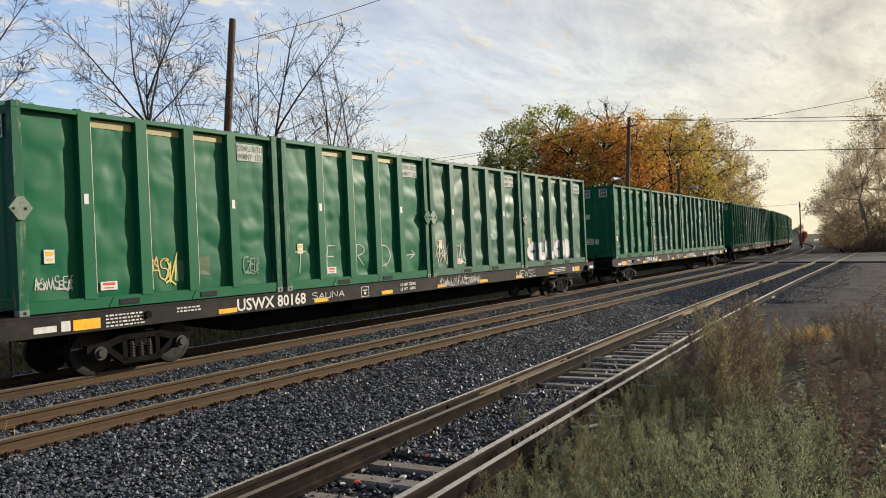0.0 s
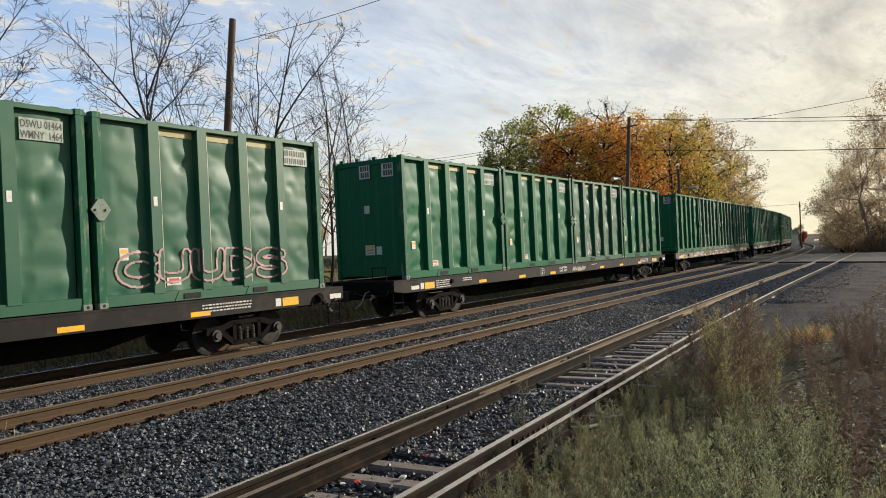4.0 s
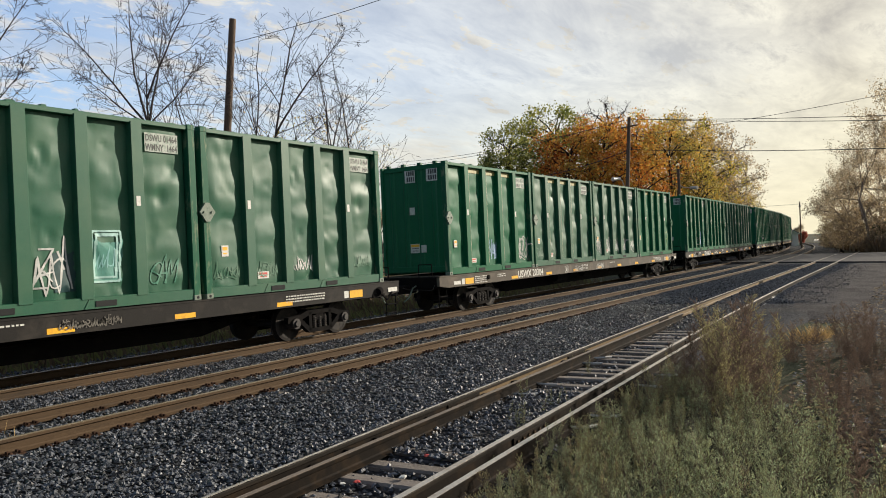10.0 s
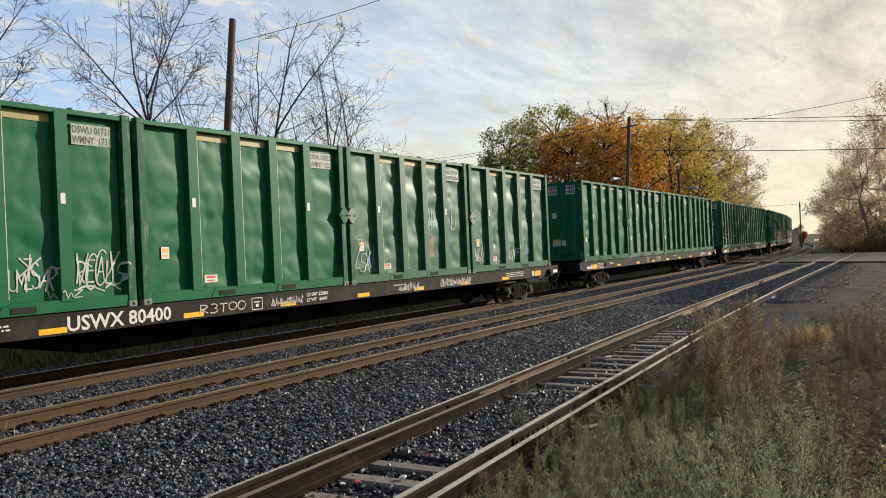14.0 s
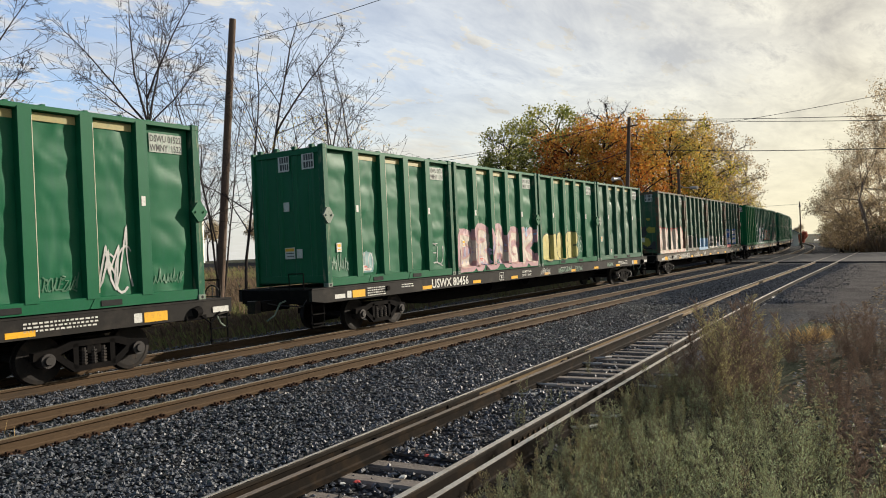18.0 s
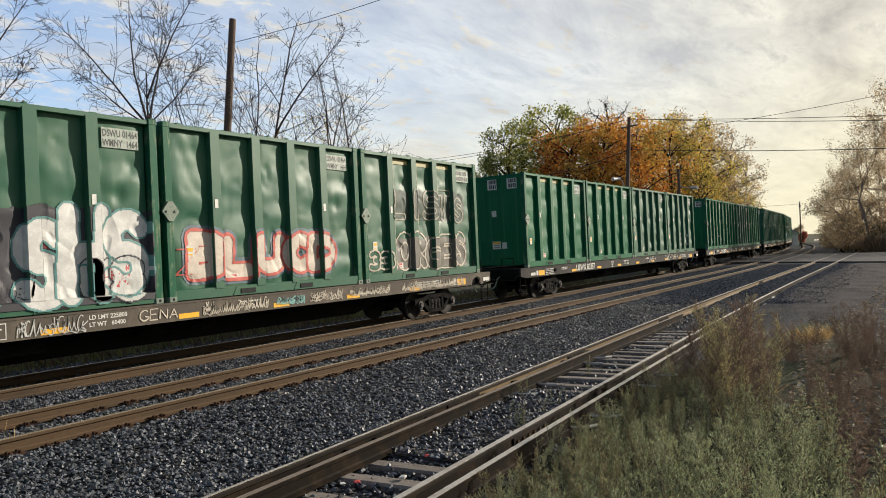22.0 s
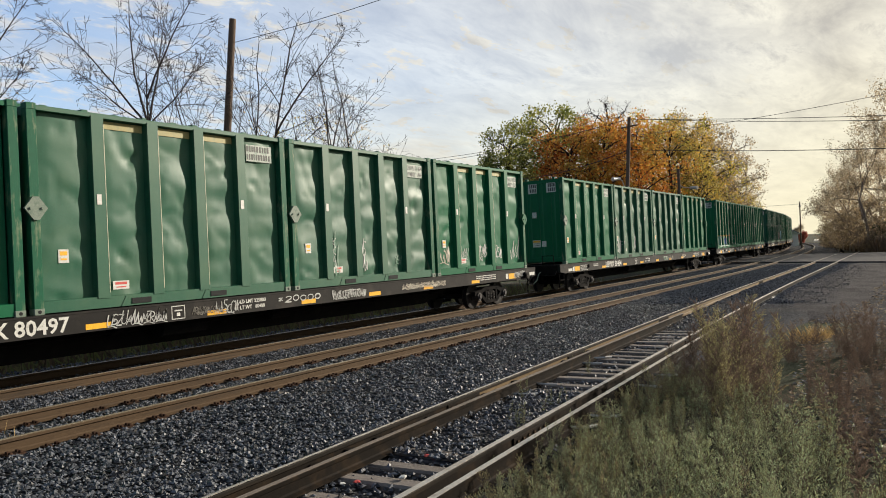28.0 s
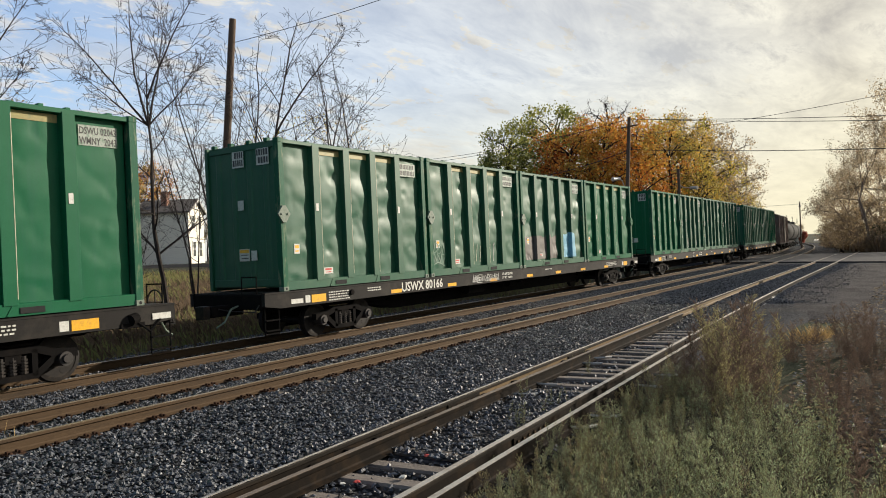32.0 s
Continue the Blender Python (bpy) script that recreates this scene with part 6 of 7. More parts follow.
def build_train():
    models = {}
    for i, (kinds, number, shift) in CARS.items():
        steel = GREY_STEEL if i in (4, 7, 13, 14) else BLACK_STEEL
        key = steel.name
        if key not in models:
            car = models[key] = make_car(steel)
        else:
            car = copy_thing(models[key], Matrix())
        if steel is GREY_STEEL:
            car["label"] = "older dusty brown-grey container flat car with worn side sills"
        MOVING.append((car, i, Matrix()))
        for k, kd in enumerate(kinds):
            key = kd, k == 0
            if key not in models:
                con = models[key] = make_container(lead=k == 0, **KINDS[kd])
                con["label"] = KIND_LABEL[kd]
            else:
                con = copy_thing(models[key], Matrix())
            MOVING.append((con, i, Matrix.Translation((k * SPACING.get(i, 6.205), -1.30, 1.245))))
    # numbers and paint go on after copying, so that they stay on their own car
    for car, i, _ in [m for m in MOVING if m[0].name.startswith("flat_car")]:
        number = CARS[i][1]
        if number:
            me = lettering(number, 0.37)
            me.materials.append(STICKER)
            t = part("car_number", me, None, car, "white painted reporting mark and number")
            t.location, t.rotation_euler = (4.64, -1.311, 0.915), (radians(90), 0, 0)
            t.scale = (2.16 / max(0.5, max(v.co.x for v in me.vertices)), 1, 1)
    for i, rows in SILL_PAINT.items():
        car = next(m[0] for m in MOVING if m[1] == i and m[0].name.startswith("flat_car"))
        rng = random.Random(i)
        for x0, x1, z0, h, colour, *word in rows:
            g = Geo()
            lines = [ln for letter in spell(rng, word[0], x0, x1, z0, h) for ln in letter] if word else scrawl(rng, x0, x1, z0, h)
            for ln in lines:
                ribbon(g, [(x, min(1.19, max(0.875, z))) for x, z in ln], 0.033 if word else 0.026, lambda x, z: -1.3195)
            paint_part(g, spray(colour), car, "small scrawl sprayed on the sill")
    # the painted end of the worn car
    con = next(m[0] for m in MOVING if m[1] == 13 and m[0].name.startswith("waste_container"))
    for colour, shift, lo in (((0.30, 0.27, 0.04), 3.0, -0.05), (RED, 9.0, 0.22), (BLK, 14.0, 0.16)):
        g = Geo()
        for iy in range(44):
            for iz in range(36):
                y, z = 0.24 + iy * 0.05, 0.32 + iz * 0.05
                if noise.noise((y * 1.9 + shift, z * 1.6, shift)) > lo + 0.5 * max(0, z - 1.5):
                    xx = 0.0135 - shift * 0.0003
                    g.quad((xx, y + 0.05, z), (xx, y, z), (xx, y, z + 0.05), (xx, y + 0.05, z + 0.05))
        paint_part(g, spray(colour), con, "large spray-painted shapes on the end door")
    # paint goes on after copying, so that it stays on its own container
    cons = [m for m in MOVING if m[0].name.startswith("waste_container")]
    for (con, i, place) in cons:
        k = round(place.translation.x / 6.18)
        kd = CARS[i][0][k]
        for row in PAINTED.get((i, k), []):
            graffiti(con, KINDS[kd]["seed"], KINDS[kd]["rough"], *row)
            con["label"] = KIND_LABEL[kd].replace(" with ", ", graffiti and ") if " with " in KIND_LABEL[kd] else KIND_LABEL[kd] + " with graffiti"


build_train()


# ---------------------------------------------------------------- the last cars of the train
def build_tail():
    box = thing("box_car", "dusty brown ribbed steel box car of the train", "box car", "last cars of the train")
    part("body", Geo().box(-0.4, 17.2, -1.5, 1.5, 1.05, 4.5, 0.03), BOXCAR, box)
    part("roof", Geo().extrude([(-1.55, 4.5), (1.55, 4.5), (0.9, 4.68), (-0.9, 4.68)], "x", -0.45, 17.25), GREY_STEEL, box)
    for k in range(14):
        part("side_post", Geo().box(0.2 + k * 1.25, 0.34 + k * 1.25, -1.56, -1.49, 1.1, 4.45), BOXCAR, box)
    part("door", Geo().box(7.2, 9.9, -1.6, -1.5, 1.15, 4.35, 0.02), GREY_STEEL, box)
    part("centre_sill", Geo().box(-0.9, 17.7, -0.3, 0.3, 0.7, 1.06), UNDER_STEEL, box)
    make_bogie(box, 2.43)
    make_bogie(box, 14.4)
    MOVING.append((box, 24, Matrix.Translation((0.2, 0, 0))))
    for n in range(3):
        car = thing("tank_car", "dark cylindrical tank car with a top platform", "tank car", "last cars of the train")
        r = 1.5
        part("tank", Geo().tube((0.2, 0, 2.6), (15.2, 0, 2.6), r, r, 28).tube((-0.35, 0, 2.6), (0.2, 0, 2.6), r * 0.75, r, 28, False)
             .tube((15.2, 0, 2.6), (15.75, 0, 2.6), r, r * 0.75, 28, False), TANK, car, smooth=False)
        part("underframe", Geo().box(-0.8, 16.2, -0.35, 0.35, 0.75, 1.15), UNDER_STEEL, car)
        part("manway", Geo().tube((7.7, 0, 4.0), (7.7, 0, 4.5), 0.5, n=14), TANK, car)
        part("platform", Geo().box(6.6, 8.8, -0.9, 0.9, 4.22, 4.27), GREY_STEEL, car)
        part("platform_rail", Geo().pipe([(6.6, -0.9, 4.25), (6.6, -0.9, 5.1), (8.8, -0.9, 5.1), (8.8, -0.9, 4.25)], 0.025), GREY_STEEL, car)
        make_bogie(car, 2.43)
        make_bogie(car, 13.0)
        MOVING.append((car, 24, Matrix.Translation((19.2 + n * 17.6, 0, 0))))


build_tail()


# ---------------------------------------------------------------- trees
def grow(g, tips, rng, p, d, length, r, level, top, up, spread, wig, clear=2):
    segs = 4 if level == 0 else 3
    n = 7 if level == 0 else 5 if level == 1 else 3
    q = Vector(p)
    d = Vector(d).normalized()
    joints = []
    r_end = r * (0.66 if level < top else 0.4)
    for k in range(segs):
        d = (d + Vector((rng.gauss(0, wig), rng.gauss(0, wig), rng.gauss(0, wig) + up)) * (0.6 if level == 0 else 1)).normalized()
        nx = q + d * (length / segs)
        ra, rb = r + (r_end - r) * k / segs, r + (r_end - r) * (k + 1) / segs
        g.tube(q, nx, max(ra, 0.011), max(rb, 0.009), n, False)
        q = nx
        joints.append((q.copy(), d.copy(), rb))
    if level >= top:
        tips.append((q, d))
        tips.append((joints[0][0], d))
        return
    if level == top - 1:
        tips.append((q, d))
    for k, (j, dj, rj) in enumerate(joints):
        if level == 0 and k < clear:
            continue
        count = 2 if k == segs - 1 else rng.choice((0, 1, 1))
        for _ in range(count):
            side = dj.orthogonal().normalized()
            side.rotate(Matrix.Rotation(rng.uniform(0, 6.283), 3, dj))
            a = radians(rng.uniform(*spread))
            nd = dj * math.cos(a) + side * math.sin(a)
            grow(g, tips, rng, j, nd, length * rng.uniform(0.5, 0.78), rj * rng.uniform(0.62, 0.85), level + 1, top, up, spread, wig)


def leaf_cloud(tips, rng, each, size, scatter):
    rs = np.random.RandomState(rng.randint(0, 99999))
    c = np.array([tuple(t[0]) for t in tips])
    c = np.repeat(c, each, 0)
    n = len(c)
    off = rs.normal(0, 1, (n, 3))
    off /= np.linalg.norm(off, axis=1)[:, None]
    c = c + off * (1.7 * scatter * rs.rand(n) ** 0.5)[:, None]
    a, b = rs.normal(0, 1, (n, 3)), rs.normal(0, 1, (n, 3))
    a /= np.linalg.norm(a, axis=1)[:, None]
    b -= a * (a * b).sum(1)[:, None]
    b /= np.linalg.norm(b, axis=1)[:, None]
    s = size * (0.6 + 0.8 * rs.rand(n))[:, None]
    v = np.stack([c - a * s, c + b * s * 0.6, c + a * s, c - b * s * 0.6], 1).reshape(-1, 3)
    g = Geo()
    g.v = v.tolist()
    g.f = (np.arange(n * 4).reshape(-1, 4)).tolist()
    return g


def make_tree(seed, height, radius, levels, label, leaf=None, each=0, size=0.2, scatter=0.5, up=0.05, spread=(22, 50), wig=0.13, lean=(0, 0), wood=None, first=0.45, category="tree", clear=2):
    rng = random.Random(seed)
    g, tips = Geo(), []
    grow(g, tips, rng, (0, 0, -0.15), (lean[0], lean[1], 1), height * first, radius, 0, levels, up, spread, wig, clear)
    # bring the crown to its height
    top = max(v[2] for v in g.v)
    k = height / top
    g.v = [(x * k, y * k, z * k) for x, y, z in g.v]
    tips = [(t[0] * k, t[1]) for t in tips]
    ob = thing("tree", label, category)
    part("trunk", g, wood or BARK, ob, fix=False)
    if leaf:
        tagged(part("crown", leaf_cloud(tips, rng, each, size, scatter), leaf, ob, "", fix=False), kind="stuff")
    return ob


def crowned_tree(seed, height, wide, base, label, leaf, lobes=20, subs=12, each=26, size=0.13, wood=None, twiggy=0):
    """A tree whose limbs each end in a bough of leaf clumps; the boughs fill an uneven crown with gaps between them."""
    rng = random.Random(seed)
    g, tips = Geo(), []
    r0 = 0.018 * height
    stem = [Vector((0, 0, -0.2))]
    for k in range(8):
        stem.append(stem[-1] + Vector((rng.gauss(0, 0.09), rng.gauss(0, 0.09), 1)) * ((height * 0.78 + 0.2) / 8))
        g.tube(stem[-2], stem[-1], r0 * (1 - 0.1 * k), r0 * (1 - 0.1 * (k + 1)), 7, False)
    mid, half = (base + height) / 2, (height - base) / 2

    def bend(a, b, ra, rb, n, sag):
        q = a
        for k in range(n):
            f = (k + 1) / n
            nx = a.lerp(b, f) + Vector((rng.gauss(0, 0.04), rng.gauss(0, 0.04), sag * math.sin(math.pi * f))) * (b - a).length * (0.3 if f < 1 else 0)
            g.tube(q, nx, ra + (rb - ra) * (f - 1 / n), ra + (rb - ra) * f, 5 if ra > 0.03 else 3, False)
            q = nx

    for k in range(lobes):
        a, u = k * 2.4 + rng.uniform(-0.4, 0.4), -0.85 + 1.75 * (k + 0.5) / lobes
        ring = math.sqrt(max(0.05, 1 - u * u)) * rng.uniform(0.35, 0.95)
        c = Vector((wide * ring * math.cos(a), wide * ring * math.sin(a), mid + half * u * 0.92 + rng.uniform(-0.3, 0.3)))
        foot = min(stem[2:], key=lambda v: abs(v.z - (c.z - 0.9 - 0.35 * wide * ring)))
        bend(foot, c, 0.35 * r0, 0.035, 4, 0.25)
        lr = wide * rng.uniform(0.22, 0.36)
        for _ in range(subs):
            d = Vector((rng.gauss(0, 1), rng.gauss(0, 1), rng.gauss(0.15, 0.75)))
            e = c + d.normalized() * lr * rng.uniform(0.5, 1.15)
            bend(c, e, 0.028, 0.012, 2, 0.1)
            tips.append((e, d))
            for _ in range(twiggy):
                bend(e, e + Vector((rng.gauss(0, 0.5), rng.gauss(0, 0.5), rng.uniform(0.2, 0.9))) * (0.5 * lr), 0.013, 0.008, 2, 0.0)
    ob = thing("tree", label, "tree")
    part("trunk", g, wood or BARK, ob, fix=False)
    if each:
        tagged(part("crown", leaf_cloud(tips, rng, each, size, 0.12 * wide), leaf, ob, fix=False), kind="stuff")
    return ob


def limb(g, twigs, rng, p, d, length, r, level, curl):
    """A leafless limb with kinks, and side twigs on alternating sides."""
    segs = (10, 8, 5, 3)[level]
    n = (7, 5, 4, 3)[level]
    q, d = Vector(p), Vector(d).normalized()
    turn = rng.uniform(0, 6.283)
    nodes = [q.copy()]
    for k in range(segs):
        f = (k + 1) / segs
        k1 = 1.0 if level == 0 else 1.6
        d = (d + Vector((rng.gauss(0, 0.07) * k1, rng.gauss(0, 0.07) * k1, rng.gauss(0, 0.04) * k1 + curl))).normalized()
        nx = q + d * (length / segs)
        r0, r1 = r * (1 - 0.8 * k / segs), r * (1 - 0.8 * f)
        g.tube(q, nx, max(r0, 0.008), max(r1, 0.0065), n, False)
        q = nx
        nodes.append(q.copy())
        if level < 3 and f > (0.28 if level == 0 else 0.1) and rng.random() < (1.0, 0.62, 0.5)[level]:
            for _ in range(2 if level == 0 and rng.random() < 0.35 else 1):
                turn += 2.4 + rng.gauss(0, 0.5)
                side = d.orthogonal().normalized()
                side.rotate(Matrix.Rotation(turn, 3, d))
                a = radians(rng.uniform(28, 56))
                nd = d * math.cos(a) + side * math.sin(a)
                ln = ((1.2 - f) * length * 0.55, (1.15 - f) * length * 0.6 + 0.25, 0.42 * length + 0.12)[level] * rng.uniform(0.6, 1.1)
                limb(twigs, twigs, rng, q, nd, ln, max(0.008, r1 * 0.55), level + 1, curl)
    return nodes


def bare_tree(seed, label, limbs, category="tree"):
    """limbs: foot height, sideways lean, lean in depth, length, radius."""
    rng = random.Random(seed)
    g, twigs = Geo(), Geo()
    ob = thing("tree", label, category, "bare trees behind the train")
    stem = None
    for z, lean, deep, length, r in limbs:
        foot = Vector((0, 0, z)) if stem is None or z < 1 else min(stem, key=lambda v: abs(v.z - z))
        nodes = limb(g, twigs, rng, foot, (0.547 * lean + 0.837 * deep, -0.837 * lean + 0.547 * deep, 1), length, r, 0, 0.012)
        stem = stem or nodes
    part("trunk", g, BARK, ob, fix=False)
    tagged(part("crown", twigs, BARK, ob, "bare dark twigs", fix=False), kind="stuff")
    return ob


def put(ob, x, y, turn=0.0, size=1.0, first=False, z=None):
    m = Matrix.Translation((x, y, lay(x, y) if z is None else z)) @ Matrix.Rotation(turn, 4, "Z") @ Matrix.Scale(size, 4)
    if first:
        ob.matrix_basis = m
        return ob
    o = copy_thing(ob, m)
    o.scale = (size, size, size)
    return o


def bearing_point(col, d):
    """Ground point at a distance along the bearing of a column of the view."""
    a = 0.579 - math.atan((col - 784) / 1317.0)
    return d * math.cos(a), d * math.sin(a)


def build_trees():
    # leafless trees behind the train
    spreading = bare_tree(11, "tall bare grey-brown tree with spreading limbs",
                          [(-0.2, -0.04, 0, 9.8, 0.11), (7.2, -1.5, 0.2, 3.3, 0.036), (7.4, -0.75, -0.2, 4.9, 0.046), (7.7, -0.36, 0.2, 5.4, 0.048), (7.9, 0.04, 0.3, 5.4, 0.048), (8.2, 0.4, -0.2, 4.8, 0.042),
                           (7.5, 1.0, 0.2, 3.4, 0.034)])
    slim = bare_tree(12, "slender bare tree with a straight stem and short twigs", [(-0.2, 0.0, 0, 12.4, 0.072)])
    forked = bare_tree(13, "slender forked bare tree with fine twigs", [(-0.2, 0.03, 0, 13.2, 0.09), (7.6, 0.55, 0.1, 5.6, 0.05)])
    sapling = bare_tree(15, "young bare sapling with several thin stems", [(-0.1, -0.12, 0.1, 9.6, 0.048), (-0.1, 0.03, -0.1, 10.6, 0.048), (-0.1, 0.13, 0.1, 9.0, 0.045)])
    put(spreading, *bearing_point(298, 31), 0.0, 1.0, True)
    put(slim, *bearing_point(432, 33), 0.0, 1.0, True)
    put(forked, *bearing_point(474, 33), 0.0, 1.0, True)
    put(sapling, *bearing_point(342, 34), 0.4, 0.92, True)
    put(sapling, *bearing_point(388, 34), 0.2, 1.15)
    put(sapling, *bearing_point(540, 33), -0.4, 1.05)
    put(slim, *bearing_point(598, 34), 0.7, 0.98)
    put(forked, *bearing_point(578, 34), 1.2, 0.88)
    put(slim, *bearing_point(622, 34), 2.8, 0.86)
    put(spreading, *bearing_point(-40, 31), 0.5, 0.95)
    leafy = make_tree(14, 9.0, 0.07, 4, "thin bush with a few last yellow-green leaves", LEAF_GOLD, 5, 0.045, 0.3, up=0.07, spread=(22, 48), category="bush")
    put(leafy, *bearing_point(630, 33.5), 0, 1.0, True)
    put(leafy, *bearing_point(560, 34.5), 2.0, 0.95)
    # the autumn trees behind the bend
    olive = crowned_tree(21, 15.2, 3.9, 4.5, "tall tree with olive-green autumn leaves", LEAF_OLIVE, 22, 12, 32, 0.115)
    orange = crowned_tree(22, 14.4, 4.6, 3.5, "broad tree with rust-orange autumn leaves", LEAF_ORANGE, 24, 12, 27, 0.115)
    gold = crowned_tree(23, 16.0, 4.3, 4.0, "tree with thinning golden-green autumn leaves", LEAF_GOLD, 22, 12, 18, 0.115, twiggy=1)
    thin = crowned_tree(24, 15.0, 3.6, 4.0, "half-bare tree with pale tan leaves", LEAF_TAN, 20, 12, 9, 0.12, TWIG, 2)
    crownless = crowned_tree(25, 18.0, 3.4, 8.0, "tall bare tree with a crown of fine twigs", None, 18, 10, 0, 0.1, None, 3)
    for o in (olive, orange, gold, thin, crownless):
        o["group"] = "autumn trees behind the bend"
    first = set()
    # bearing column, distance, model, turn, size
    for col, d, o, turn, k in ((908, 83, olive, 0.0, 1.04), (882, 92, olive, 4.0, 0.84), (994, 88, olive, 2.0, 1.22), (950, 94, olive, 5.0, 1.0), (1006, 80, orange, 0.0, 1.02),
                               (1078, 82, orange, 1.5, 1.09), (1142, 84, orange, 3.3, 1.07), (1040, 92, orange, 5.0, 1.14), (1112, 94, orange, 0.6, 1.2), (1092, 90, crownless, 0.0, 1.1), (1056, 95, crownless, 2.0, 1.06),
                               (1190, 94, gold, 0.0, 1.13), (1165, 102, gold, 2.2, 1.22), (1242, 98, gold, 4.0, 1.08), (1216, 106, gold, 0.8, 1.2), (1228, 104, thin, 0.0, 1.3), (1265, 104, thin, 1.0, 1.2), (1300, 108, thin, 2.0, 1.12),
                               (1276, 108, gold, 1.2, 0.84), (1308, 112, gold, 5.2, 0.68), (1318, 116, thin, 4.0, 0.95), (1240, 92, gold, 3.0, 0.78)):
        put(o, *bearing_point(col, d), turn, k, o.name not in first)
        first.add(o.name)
    # the wood on the near side of the line, beyond the road
    wood = make_tree(31, 21, 0.24, 5, "tall tree with pale sunlit twigs and few leaves", LEAF_TAN, 6, 0.11, 0.45, clear=1, first=0.42, spread=(20, 48), wood=TWIG)
    low = crowned_tree(32, 9.0, 3.6, 0.5, "dense brown undergrowth tree with dry leaves", LEAF_BROWN, 20, 12, 9, 0.12, TWIG, 2)
    dark = make_tree(33, 7, 0.12, 4, "dark evergreen bush at the wood edge", LEAF_DARK, 60, 0.15, 0.6, clear=0, first=0.3, spread=(30, 62), category="bush")
    for o in (wood, low, dark):
        o["group"] = "wood beside the road"
    put(wood, 92, 2.6, 0, 1.0, True)
    for x, y, t, k in ((96, 5.6, 1, 0.82), (103, 7.8, 2, 0.66), (111, 9.6, 3, 0.56), (119, 11.2, 4, 0.46), (127, 12.6, 5, 0.40), (99, 2.0, 1.5, 0.95), (108, 5.0, 2.5, 0.8), (118, 7.5, 0.7, 0.7),
                       (128, 10.0, 3.3, 0.6), (90, -3.0, 2.1, 0.9), (95, -6.0, 4.4, 0.9)):
        put(wood, x, y, t, k)
    put(low, 94, 4.6, 0, 0.5, True)
    for x, y, t, k in ((97, 6.8, 1, 0.5), (101, 8.0, 2, 0.55), (106, 9.2, 3, 0.5), (112, 10.4, 4, 0.5), (118, 11.8, 5, 0.45), (124, 12.9, 2.4, 0.42), (93, 2.4, 0.4, 0.6), (99, 4.4, 1.7, 0.75),
                       (105, 6.4, 2.9, 0.75), (112, 8.0, 3.9, 0.7), (120, 9.6, 3.4, 0.65), (92, 0.0, 5.5, 0.6), (131, 13.8, 0.6, 0.4), (91, 4.0, 2.2, 0.26), (93, 5.8, 3.2, 0.24), (90.5, 2.4, 4.1, 0.28)):
        put(low, x, y, t, k)
    # unseen trees added behind the viewer, meant to shade the weeds
    for k in range(16):
        put(wood, 68 - 6.5 * k, -21 - 3 * math.sin(k * 2.7), k * 1.1, 0.46 + 0.05 * math.sin(k * 1.9))
        put(low, 65 - 6.5 * k, -19 - 2 * math.sin(k * 1.3), k * 1.7, 0.85 + 0.12 * math.sin(k * 2.1))
    put(dark, 99, 1.2, 0, 0.6, True)
    put(dark, 90, 2.6, 1.2, 0.5)
    put(dark, 91, 0.8, 2.4, 0.62)
    put(dark, 96, 4.0, 3.1, 0.45)
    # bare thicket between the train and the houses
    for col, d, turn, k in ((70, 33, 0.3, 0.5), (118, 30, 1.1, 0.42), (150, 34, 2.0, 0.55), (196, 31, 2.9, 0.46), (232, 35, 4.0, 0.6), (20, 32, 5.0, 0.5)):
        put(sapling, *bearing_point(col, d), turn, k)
    # far trees that close the view past the bend and behind the houses
    far = make_tree(41, 14, 0.3, 4, "distant hazy tree with thinning leaves", LEAF_TAN, 24, 0.24, 0.9, first=0.35, spread=(25, 58))
    far["group"] = "distant trees"
    put(far, 250, 38, 0, 0.3, True)
    for k in range(26):
        a = 0.06 + 0.075 * k
        d = 235 + 30 * math.sin(k * 2.3)
        put(far, d * math.cos(a), d * math.sin(a), k * 1.3, (0.26 if k < 4 else 0.9) + 0.1 * math.sin(k * 1.7))
    for k in range(14):
        put(far, 160 + 25 * k, -22 + 2.1 * k + 6 * math.sin(k * 2.1), k, 1.0 + 0.15 * math.sin(k))
    red = make_tree(42, 5, 0.14, 4, "small tree with red autumn leaves", LEAF_RED, 50, 0.15, 0.5, first=0.34, spread=(28, 60))
    put(red, 168, 22.2, 0, 0.55, True)
    # gardens of the houses
    put(red, 61.8, 112.1, 1.0, 2.0)
    put(gold, 53.5, 101.5, 0.6, 0.85)
    put(orange, 56.5, 104.5, 2.6, 0.7)
    put(dark, 60.2, 103.0, 0.4, 1.1)
    put(olive, 42.1, 70.4, 1.9, 0.38)
    put(olive, 45.0, 71.5, 3.9, 0.42)
    put(gold, 50.6, 79.0, 5.1, 0.92)
    put(orange, 64.8, 91.3, 2.0, 1.0)
    for k in range(6):
        put(dark, 33.0 + 1.9 * k, 67.2 - 1.1 * k, k * 1.1, 0.25 + 0.03 * math.sin(k * 2.3))
    put(thin, 25.0, 50.0, 4.0, 0.8)
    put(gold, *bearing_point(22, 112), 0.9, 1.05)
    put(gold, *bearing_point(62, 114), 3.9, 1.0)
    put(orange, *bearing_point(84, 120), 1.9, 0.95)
    put(thin, 17.0, 45.0, 5.0, 0.85)


build_trees()


